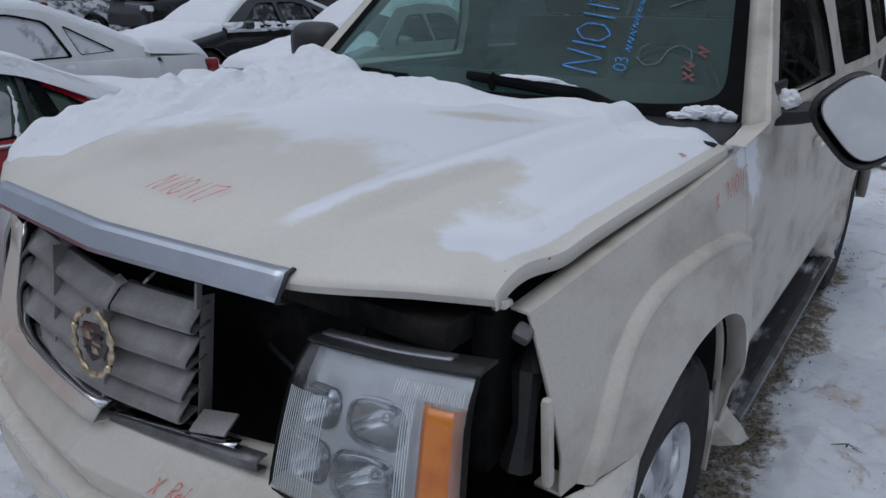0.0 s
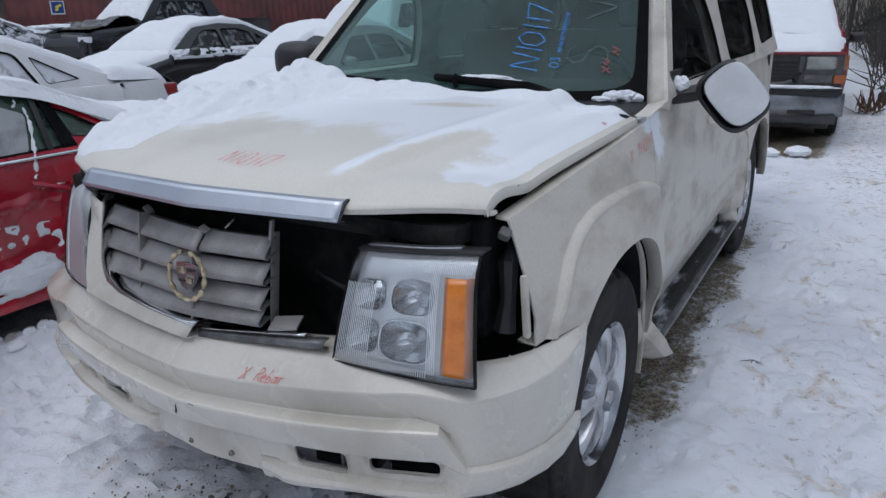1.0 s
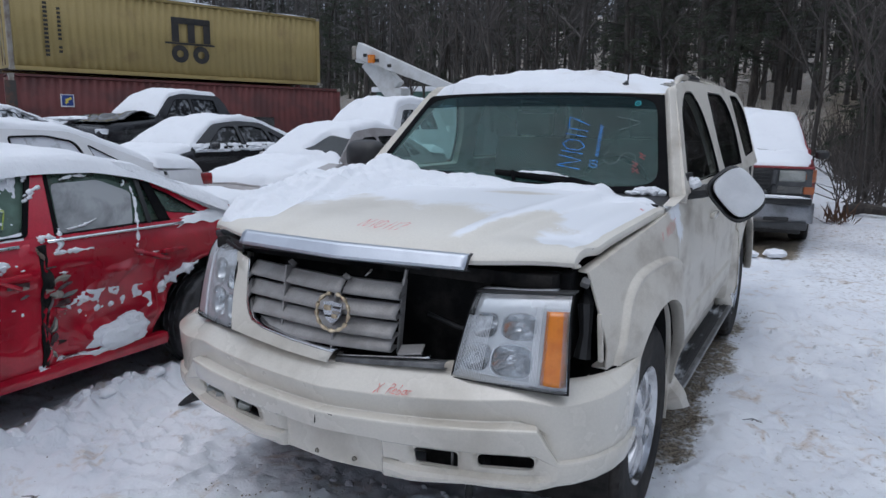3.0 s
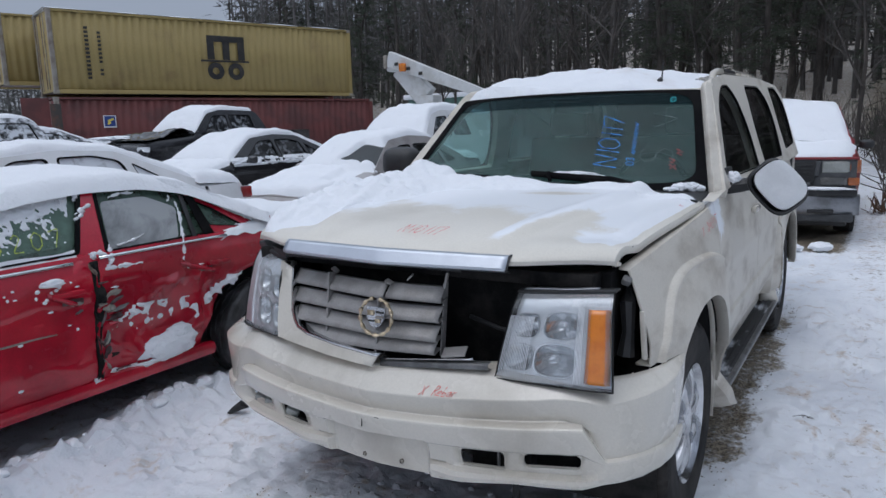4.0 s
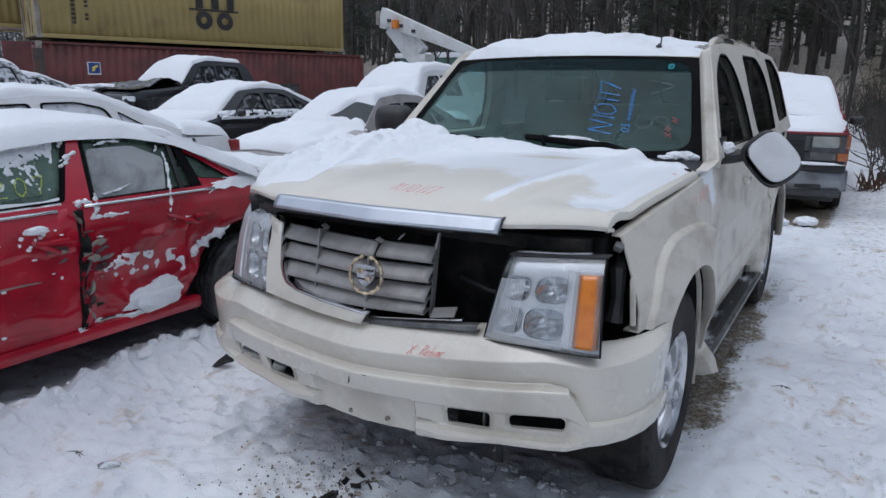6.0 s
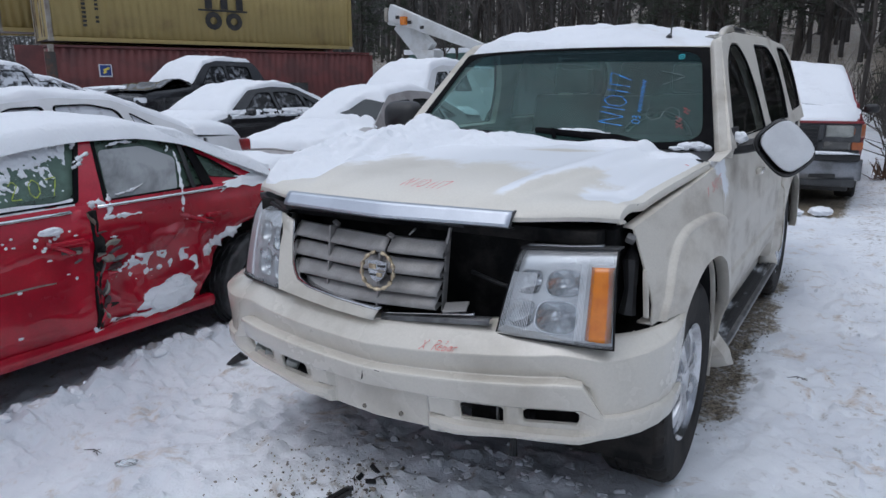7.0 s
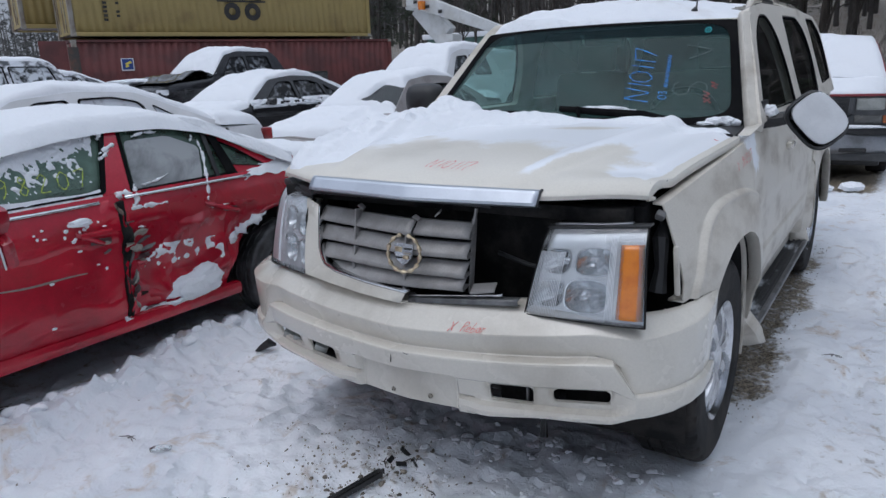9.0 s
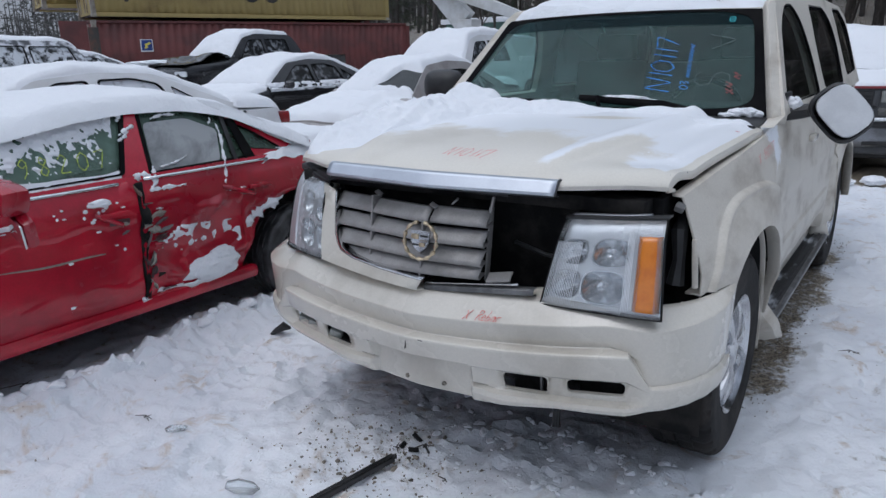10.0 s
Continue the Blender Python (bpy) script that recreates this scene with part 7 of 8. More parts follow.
zz = 0.985 + 0.045 * (1 - (2 * sv - 1) ** 2) * smooth(su / 0.2) * (1 + 0.5 * lumps(yy, xx, 7, 12) + 0.4 * lumps(yy, xx, 18, 2)) - 0.05 * (1 - smooth(sv / 0.15)) * (0.6 + 0.5 * lumps(yy, yy * 0, 11, 3))
quarter_snow = sheet("quarter_snow", np.stack([xx, yy, zz], -1), SNOW)
quarter_snow.matrix_world = red.matrix_world
tagged(quarter_snow, "snow lying along the red sedan's rear quarter", "snow")
su, sv = np.meshgrid(np.linspace(0, 1, 120), np.linspace(0, 1, 10), indexing="ij")
yy, zz = 1.62 + 0.98 * su, 0.972 + (0.050 + 0.022 * lumps(su * 2, su * 0, 3, 4)) * sv
ledge_snow = sheet("ledge_snow", np.stack([0.868 - 0.02 * sv + 0.004 * lumps(yy, zz, 20, 3), yy, zz], -1), SNOW)
ledge_snow.matrix_world = red.matrix_world
tagged(ledge_snow, "line of snow lying at the foot of the red sedan's window", "snow")

su, sv = np.meshgrid(np.linspace(0, 1, 90), np.linspace(0, 1, 50), indexing="ij")
zz, yy = 0.545 + 0.15 * sv - 0.05 * su, 2.78 + 0.50 * su
dd = 0.016 * (-0.35 + 1.9 * lumps(yy, zz, 10, 14) + 1.1 * lumps(yy, zz, 30, 3) + 0.8 * (1 - (2 * su - 1) ** 2) - 0.6 * (2 * sv - 1) ** 2)
ds_ = np.stack([red_side(yy, zz) + 0.006 + np.clip(dd, -0.03, 0.018), yy, zz], -1)
crushed_snow = sheet("crushed_door_snow", ds_, SNOW)
crushed_snow.matrix_world = red.matrix_world
tagged(crushed_snow, "ragged snow caught in the red sedan's dented rear door", "snow")

# cars of the rows behind
car("white_sedan", "white sedan under snow with a red tail lamp", "car", (-5.68, 0.25, 0.06), 0, WHITE_PAINT, prof=[(a, b * 0.98) for a, b in SEDAN], windows=SEDAN_WINDOWS, doors=SEDAN_DOORS, belt=0.95, glass=SNOWED_GLASS, snow=0.09, group="parked cars", lamp_z=0.68)
car("black_sedan", "black sedan with a thick snow blanket and dark windows", "car", (-8.85, 6.25, 0.12), 0, BLACK_PAINT, prof=SEDAN, windows=SEDAN_WINDOWS, doors=SEDAN_DOORS, glass=FROSTED, snow=0.11, group="parked cars")
car("pewter_sedan", "pewter sedan under snow with its windscreen half clear", "car", (-5.7, 6.2, 0.0), 0, SILVER_PAINT, prof=[(s, z * 1.03) for s, z in SEDAN], windows=SEDAN_WINDOWS, doors=SEDAN_DOORS, glass=SIDE_GLASS, screen=TINTED, snow=0.10, group="parked cars",
    snow_amount=lambda x, y: (1 - 1.4 * smooth((x - 0.02 - 0.55 * (y - 1.45) + 0.07 * lumps(x, y, 5, 3)) / 0.10) * smooth((0.23 - np.abs(y - 1.63) + 0.03 * lumps(x, y, 7, 5)) / 0.05)) * (1 - 0.93 * smooth((x - 0.25 + 0.15 * lumps(x, y, 4, 6)) / 0.2) * smooth((1.32 - y) / 0.08) * smooth((y - 0.45) / 0.3)))
su, sv = np.meshgrid(np.linspace(0, 1, 140), np.linspace(0, 1, 26), indexing="ij")
yy, zz = 1.35 + 2.55 * su, 0.90 + 0.15 * sv
dd = 0.028 * (-0.45 + 1.5 * lumps(yy, zz, 3, 3) + 1.1 * lumps(yy, zz * 2, 14, 7) + 0.9 * (1 - (2 * sv - 1) ** 2))
belt_snow = sheet("belt_snow", np.stack([np.where(zz > 0.95, 0.84 - 0.45 * (zz - 0.95), 0.885) + np.clip(dd, -0.05, 0.04), yy, zz], -1), SNOW)
belt_snow.matrix_world = pose(-8.85, 6.25, 0.12)
tagged(belt_snow, "snow caught along the black sedan's door tops and handles", "snow")
PICKUP = [(0, 0.95), (0.1, 1.05), (0.9, 1.12), (1.35, 1.17), (1.95, 1.70), (2.4, 1.80), (3.6, 1.78), (3.78, 1.60), (3.9, 1.20), (5.5, 1.20), (5.6, 1.1)]
PICK_WINDOWS = [rounded([(1.72, 1.22), (2.55, 1.22), (2.55, 1.66), (2.12, 1.64)], [0.02, 0.03, 0.05, 0.08]), rounded([(2.68, 1.22), (3.45, 1.22), (3.40, 1.66), (2.66, 1.67)], 0.05)]
truck_kw = dict(L=5.6, W=1.95, low=0.42, belt=1.18, prof=PICKUP, cowl=1.35, rf=2.05, rr=3.6, deck=3.9, axles=(0.95, 4.4), wr=0.38, ww=0.26, windows=PICK_WINDOWS, doors=((1.45, 2.6), (2.62, 3.6)), tumble=0.4, lamp_z=0.85)
grey_pick, _, _, _ = car("grey_pickup", "dark grey crew-cab pickup with a buckled hood, snow on its cab", "pickup", (-14.07, 9.72, 0.42), 0, BLACK_PAINT, glass=FROSTED, snow=0.12, bed=(3.95, 5.55, 1.25), group="parked cars", hood_snow_on=False, **truck_kw)
su, sv = np.meshgrid(np.linspace(-0.92, 0.92, 40), np.linspace(0.0, 1.38, 40), indexing="ij")
fold = np.exp(-((sv - 0.78 - 0.12 * su) / (0.30 + 0.1 * (sv > 0.78))) ** 2)
hz_ = 1.08 + 0.09 * sv + fold * (0.12 + 0.06 * su) + 0.05 * np.abs(lumps(su, sv, 3, 4)) * fold + 0.03 * lumps(su, sv, 7, 8) - 0.10 * np.exp(-((su - 0.35 * sv) / 0.12) ** 2) * fold
sheet("buckled_hood", np.stack([su, sv, hz_], -1), BLACK_PAINT, grey_pick, "black hood buckled up into a peak", thick=0.012)
snow_clump("hood_snow_patch", "snow on the pickup's wing", (-14.75, 9.95, 1.55), (0.40, 0.55, 0.06), 31)
car("white_pickup", "white pickup under thick snow", "pickup", (-7.95, 10.9, 0.2), 0, WHITE_PAINT, glass=FROSTED, snow=0.15, bed=(3.95, 5.55, 1.3), group="parked cars", **truck_kw)
car("white_sedan", "white sedan deep under snow", "car", (-9.6, 13.6, 0.3), 0, WHITE_PAINT, prof=SEDAN, windows=SEDAN_WINDOWS, doors=SEDAN_DOORS, glass=FROSTED, snow=0.12, group="parked cars")
SUVP = [(0, 0.85), (0.1, 0.95), (0.9, 1.02), (1.3, 1.08), (1.95, 1.58), (2.5, 1.68), (4.3, 1.65), (4.50, 1.52), (4.62, 1.10), (4.7, 0.95)]
SUVW = [rounded([(1.70, 1.12), (2.5, 1.12), (2.5, 1.55), (2.1, 1.53)], [0.02, 0.03, 0.05, 0.08]), rounded([(2.62, 1.12), (3.4, 1.12), (3.4, 1.56), (2.6, 1.56)], 0.05), rounded([(3.5, 1.14), (4.42, 1.16), (4.30, 1.54), (3.5, 1.55)], 0.05)]
car("dark_suv", "dark SUV with snow-streaked sides", "suv", (-14.5, 3.08, 0.37), 0, SNOWED_PAINT, L=4.7, W=1.85, low=0.35, belt=1.08, prof=SUVP, cowl=1.3, rf=2.0, rr=4.3, deck=4.6, axles=(0.9, 3.7), wr=0.36, windows=SUVW, doors=((1.42, 2.55), (2.57, 3.5)), glass=HOARY, snow=0.08, tumble=0.4, lamp_z=0.8, group="parked cars")
car("dark_hatchback", "dark car half covered by snow", "car", (-17.75, 6.75, 0.4), 0, SNOWED_PAINT, prof=SEDAN, windows=SEDAN_WINDOWS, doors=SEDAN_DOORS, glass=HOARY, snow=0.08, group="parked cars")
for kx, (px, py) in enumerate(((-31.0, 15.5), (-34.0, 18.5))):
    car("distant_car", "snow-covered car far across the yard", "car", (px, py, 0.5), 40, (WHITE_PAINT, GREY_PAINT)[kx], prof=SEDAN, windows=SEDAN_WINDOWS, doors=SEDAN_DOORS, glass=FROSTED, snow=0.12, group="parked cars")

# maroon pickup behind the SUV
TX, TY = 0.33, 9.35
MPROF = [(0, 0.98), (0.1, 1.05), (0.9, 1.12), (1.3, 1.17), (1.95, 1.66), (2.4, 1.74), (3.4, 1.72), (3.55, 1.55), (3.7, 1.18), (5.4, 1.18), (5.5, 1.1)]
maroon, _, _, _ = car("maroon_pickup", "maroon pickup with snow over its hood and windscreen, chrome bumper", "pickup", (TX, TY, 0.0), 2.5, MAROON, L=5.5, W=1.96, low=0.35, belt=1.12, prof=MPROF, cowl=1.3, rf=2.0, rr=3.4, deck=3.7, axles=(0.95, 4.3), wr=0.37, ww=0.25,
                      windows=PICK_WINDOWS[:1], doors=((1.4, 2.6),), glass=FROSTED, snow=0.10, bed=(3.75, 5.45, 1.2), tumble=0.36, front=True, lamp_z=0.8, snow_label="deep smooth snow over the maroon pickup")
part("front_fascia", box((0, -0.06, 0.84), (1.86, 0.1, 0.44), 0.03), DARK_PLASTIC, maroon)
part("nose_panel", box((0, -0.07, 1.065), (1.90, 0.12, 0.03), 0.012), MAROON, maroon)
g = part("grille_opening", box((0, -0.112, 0.865), (0.94, 0.03, 0.31), 0.02), BLACK, maroon)
for k in range(6):
    part("grille_bar", box((0, -0.132, 0.755 + 0.045 * k), (0.88, 0.02, 0.014), 0.003), BLACK, g)
frame_p = [(sg * x, -0.125, z) for sg, pts_ in ((-1, ((0.50, 1.03), (0.49, 0.85), (0.42, 0.745), (0.30, 0.71))), (1, ((0.30, 0.71), (0.42, 0.745), (0.49, 0.85), (0.50, 1.03)))) for x, z in pts_]
part("grille_frame", tube(bmesh.new(), frame_p, 0.034, 8), DARK_PLASTIC, maroon, "dark grey frame round the grille")
for sg in (1, -1):
    lamp_p = [[(sg * x, -0.125 + 0.10 * max(0.0, (x - 0.80) / 0.16) ** 2 + 0.02 * abs(2 * v - 1) ** 4, 0.875 + 0.155 * v + 0.012 * x * v) for v in np.linspace(0, 1, 7)] for x in np.linspace(0.545, 0.85, 12)]
    sheet("headlamp", lamp_p, LAMP_GLASS, maroon, "clear headlamp", thick=0.02)
    lamp_p = [[(sg * x, -0.125 + 0.10 * max(0.0, (x - 0.80) / 0.16) ** 2 + 0.02 * abs(2 * v - 1) ** 4, 0.875 + 0.155 * v + 0.012 * x * v) for v in np.linspace(0, 1, 7)] for x in np.linspace(0.855, 0.975, 8)]
    sheet("turn_signal", lamp_p, DIM_AMBER, maroon, "amber corner lamp", thick=0.02)
    part("marker_lamp", box((sg * 0.68, -0.110, 0.775), (0.30, 0.04, 0.10), 0.02), SMOKED, maroon, "smoked marker lamp")
    part("marker_lens", box((sg * 0.90, -0.098, 0.775), (0.13, 0.05, 0.10), 0.02, pose(0, 0, 0, 0, 0, sg * 14)), DIM_AMBER, maroon)
bp = [[(x, -0.16 + 0.10 * (abs(x) / 0.98) ** 3 + dy, z) for z, dy in ((0.60, 0.06), (0.595, 0.0), (0.53, -0.03), (0.42, -0.03), (0.36, 0.0), (0.35, 0.06))] for x in np.linspace(-0.98, 0.98, 24)]
part("bumper_pad", box((0, -0.12, 0.635), (1.9, 0.13, 0.085), 0.02), BLACK, maroon, "black rubber pad along the bumper")
part("valance", box((0, -0.11, 0.315), (1.84, 0.10, 0.10), 0.02), DARK_PLASTIC, maroon)
sheet("chrome_bumper", bp, DULL_CHROME, maroon, thick=0.01, label="dented chrome bumper")
part("air_dam", box((0, -0.03, 0.27), (1.7, 0.1, 0.14), 0.03), BLACK, maroon)
part("fog_slot", box((0.55, -0.185, 0.40), (0.3, 0.02, 0.05), 0.01), BLACK, maroon)
snow_clump("bumper_snow", "strip of snow lying on the pickup's bumper", (TX + 0.3, TY - 0.17, 0.69), (0.62, 0.05, 0.022), 41)
snow_clump("snow_chunk", "lump of snow on the ground before the pickup", (0.95, 8.6, 0.04), (0.13, 0.12, 0.06), 42)
snow_clump("snow_chunk", "lump of snow on the ground before the pickup", (0.65, 8.4, 0.04), (0.12, 0.1, 0.05), 43)


# ---- containers ----
def container(name, label, origin, turn, length, height, paint, group=""):
    """Corrugated steel container: x along its length, its seen side at y = 0, depth 2.44 behind."""
    root = thing(name, label, "container", group, origin, turn)
    pitch = 0.278
    n = int((length - 0.3) / pitch)
    us = []
    for k in range(n):
        u0 = 0.15 + k * (length - 0.3) / n
        for f, d in ((0.0, 0.0), (0.26, 0.0), (0.5, 0.036), (0.76, 0.036)):
            us.append((u0 + f * (length - 0.3) / n, d))
    us.append((length - 0.15, 0.0))
    for yy, sg in ((0.03, 1), (2.41, -1)):
        sheet("corrugated_side", [[(u, yy + sg * d, z) for z in (0.15, height - 0.1)] for u, d in us], paint, root, thick=0.004, angle=10)
    part("roof", box((length / 2, 1.22, height - 0.03), (length - 0.2, 2.36, 0.03), 0.005), paint, root)
    for x in (0.075, length - 0.075):
        for y in (0.075, 2.365):
            part("corner_post", box((x, y, height / 2), (0.15, 0.15, height), 0.01), paint if x > 1 else GREY_STEEL, root)
            for z in (0.06, height - 0.06):
                part("corner_casting", box((x, y, z), (0.178, 0.162, 0.118), 0.01), GREY_STEEL, root)
        part("end_panel", box((x, 1.22, height / 2), (0.05, 2.2, height - 0.2), 0.005), paint, root)
    for y in (0.05, 2.39):
        part("bottom_rail", box((length / 2, y, 0.08), (length - 0.3, 0.1, 0.14), 0.01), paint, root)
        part("top_rail", box((length / 2, y, height - 0.05), (length - 0.3, 0.07, 0.08), 0.01), paint, root)
    part("floor", box((length / 2, 1.22, 0.12), (length - 0.3, 2.2, 0.1), 0.01), DARK_STEEL, root)
    for y in (0.45, 0.85, 1.6, 2.0):
        part("lock_rod", tube(bmesh.new(), [(-0.04, y, 0.15), (-0.04, y, height - 0.15)], 0.02, 6), GREY_STEEL, root)
    return root


CT = math.degrees(math.atan2(11.6, 4.1))
CU, CN = Vector((math.cos(radians(CT)), math.sin(radians(CT)), 0)), Vector((-math.sin(radians(CT)), math.cos(radians(CT)), 0))
C0 = Vector((-23.2, 13.5, 0))
yel = container("ochre_container", "ochre yellow shipping container stacked on a red one", (C0.x, C0.y, 3.16), CT, 12.19, 2.90, YELLOW_STEEL, "shipping containers")
c1 = C0 - CU * 0.05
container("rust_red_container", "rust-red shipping container standing on the ground", (c1.x, c1.y, 0.35), CT, 13.3, 2.70, RUST_STEEL, "shipping containers")
# marks on the ochre container: plain shapes
def on_yel(name, u, z, w, h, mat_, r=0.0):
    part(name, box((u, -0.012, z), (w, 0.02, h), 0.002), mat_, yel)
def arc_mark(name, cu, cz, r, t0, t1, w):
    bm = bmesh.new()
    prev = None
    for t in np.linspace(t0, t1, 14):
        a = [bm.verts.new((cu + rr * math.cos(t), -0.014, cz + rr * math.sin(t))) for rr in (r - w / 2, r + w / 2)]
        if prev:
            bm.faces.new((prev[0], prev[1], a[1], a[0]))
        prev = a
    part(name, bm, INK_BLACK, yel)
MU = 6.28
on_yel("logo_shape", MU + 0.05, 2.18, 1.55, 0.24, INK_BLACK)
for cu in (MU - 0.58, MU + 0.05, MU + 0.68):
    on_yel("logo_shape", cu, 1.74, 0.28, 0.74, INK_BLACK)
on_yel("logo_bar", MU, 1.32, 2.0, 0.07, INK_BLACK)
for cu in (MU - 0.42, MU + 0.42):
    arc_mark("logo_shape", cu, 0.93, 0.24, 0, 2 * math.pi, 0.2)
for k in range(13):
    on_yel("stencil_bar", 1.20, 2.30 - 0.145 * k, 0.13, 0.085, INK_BLACK)
for k in range(11):
    if k != 8:
        on_yel("stencil_bar", 1.62, 2.15 - 0.145 * k, 0.11, 0.08, INK_BLACK)
lab = [o for o in bpy.data.objects if o.name.startswith("rust_red_container")][0]
part("label_plate", box((1.75, -0.012, 1.82), (0.44, 0.02, 0.44), 0.002), WHITE_PAINT, lab)
part("label_field", box((1.75, -0.026, 1.83), (0.37, 0.01, 0.37), 0.002), INK_BLUE, lab)
part("label_stripe", box((1.78, -0.034, 1.87), (0.22, 0.006, 0.08), 0.002, pose(0, 0, 0, 0, -25, 0)), INK_YELLOW, lab)
part("label_stripe", box((1.72, -0.034, 1.76), (0.12, 0.006, 0.07), 0.002, pose(0, 0, 0, 0, -25, 0)), INK_YELLOW, lab)
c2 = C0 + CN * 2.75 - CU * 1.1
container("ochre_container", "ochre yellow shipping container stacked behind another", (c2.x, c2.y, 3.6), CT, 12.19, 2.6, YELLOW_STEEL, "shipping containers")
c3 = C0 + CN * 2.75 + CU * 0.6
container("rust_red_container", "rust-red shipping container behind another", (c3.x, c3.y, 0.45), CT, 12.19, 3.1, RUST_STEEL, "shipping containers")
# flat dark panel: the shade of the recess is put into its colour
part("dark_recess", box((0.02, -0.004, 1.30), (0.34, 0.05, 2.3), 0.01), DARK_STEEL, lab, "dark panel standing for the shaded recess beside the open door")
part("open_door", box((-0.60, 0.03, 1.40), (0.86, 0.06, 2.5), 0.01), RUST_STEEL, lab, "open rust-red container door")
ridge_snow = sheet("container_snow", [[(C0 + CU * u + CN * v + Vector((0, 0, 6.06 + 0.07 * (1 - abs(v / 1.22 - 1) ** 6) * (1 + 0.2 * math.sin(u * 3)))))[:] for v in np.linspace(0.0, 2.44, 10)] for u in np.linspace(0, 12.19, 60)], SNOW_FAR)
tagged(ridge_snow, "thin snow along the top of the ochre container", "snow")

# ---- bucket truck ----
bt = thing("bucket_truck", "white utility truck with a folded boom, snow-covered", "truck", at=(-10.6, 18.6, 0.35))
BT = bt.matrix_world.inverted()


def on_bt(name, bm, m, label=""):
    for v in bm.verts:
        v.co = BT @ v.co
    return part(name, bm, m, bt, label)


def beam(a, b, w0, h0, w1, h1):
    a, b = Vector(a), Vector(b)
    bm = bmesh.new()
    d = (b - a).normalized()
    s = d.cross(Vector((0, 0, 1))).normalized()
    u = s.cross(d)
    vs = [[bm.verts.new(p + s * w * i + u * h * j) for i, j in ((-0.5, -0.5), (0.5, -0.5), (0.5, 0.5), (-0.5, 0.5))] for p, w, h in ((a, w0, h0), (b, w1, h1))]
    for k in range(4):
        bm.faces.new((vs[0][k], vs[0][(k + 1) % 4], vs[1][(k + 1) % 4], vs[1][k]))
    bm.faces.new(vs[0][::-1])
    bm.faces.new(vs[1])
    bmesh.ops.bevel(bm, geom=bm.edges[:], offset=0.02, segments=1, affect="EDGES")
    return bm


on_bt("lower_boom", beam((-10.75, 18.2, 2.55), (-11.75, 18.2, 3.52), 0.3, 0.72, 0.26, 0.60), WHITE_STEEL)
on_bt("upper_boom", beam((-12.02, 18.0, 3.80), (-8.2, 18.0, 2.42), 0.28, 0.50, 0.2, 0.22), WHITE_STEEL)
on_bt("elbow", box((-11.93, 18.1, 3.66), (0.34, 0.4, 0.5), 0.08), WHITE_STEEL)
on_bt("boom_tip_cap", box((-12.08, 17.97, 3.72), (0.14, 0.3, 0.42), 0.05), GREY_STEEL)
on_bt("turret", box((-10.7, 18.3, 2.35), (0.55, 0.6, 0.55), 0.06), WHITE_STEEL)
bm = bmesh.new()
lathe(bm, [(0.0, 0.16), (0.10, 0.15), (0.12, 0.1), (0.12, -0.1), (0.0, -0.1)], pose(-11.4, 17.82, 3.52, 0, 90, 0), 16)
on_bt("amber_beacon", bm, AMBER, "amber warning lamp")
for k in range(3):
    on_bt("boom_plate", box((-11.65 + 0.45 * k, 17.84, 3.62 - 0.17 * k), (0.14, 0.02, 0.1), 0.01), INK_BLACK)
on_bt("hydraulic_ram", tube(bmesh.new(), [(-11.0, 18.2, 2.35), (-11.6, 18.2, 3.15)], 0.06, 8), GREY_STEEL)
on_bt("service_body", box((-10.6, 19.2, 1.5), (2.2, 3.0, 1.1), 0.05), WHITE_STEEL)
on_bt("cab", box((-10.6, 21.6, 1.35), (2.0, 1.7, 1.5), 0.2), WHITE_STEEL)
on_bt("cab_window", box((-10.6, 22.5, 1.75), (1.6, 0.06, 0.5), 0.04), FROSTED)
on_bt("rack", bm_box(box((-11.5, 18.3, 2.18), (1.6, 0.1, 0.12), 0.02), (-10.0, 18.3, 2.18), (0.9, 0.1, 0.12), None, 0.02), GREY_STEEL)
for x in (-11.45, -9.75):
    for y in (18.4, 21.6):
        bm = bmesh.new()
        lathe(bm, [(0.0, 0.12), (0.25, 0.12), (0.40, 0.12), (0.42, 0.08), (0.42, -0.1), (0.2, -0.12)], pose(x, y, 0.78, 0, 0, 0 if x > -10 else 180), 32)
        on_bt("wheel", bm, RUBBER)
snow_clump("truck_snow", "snow piled on the utility truck's cab and body", (-10.6, 19.4, 2.08), (1.1, 1.6, 0.12), 61)
# distant shed seen under the boom
shed = thing("green_shed", "low dull green shed with snow on its roof, beyond the yard", "shed", at=(-18.0, 33.0, 1.2))
part("wall", box((0, 0, 0.9), (5, 3, 2.2), 0.02), surface("dull_green_boards", (0.12, 0.2, 0.17), (0.08, 0.14, 0.12), 0.8, big=2, fine=30), shed)
part("roof", box((0, 0, 2.1), (5.4, 3.4, 0.25), 0.05), SNOW_FAR, shed)


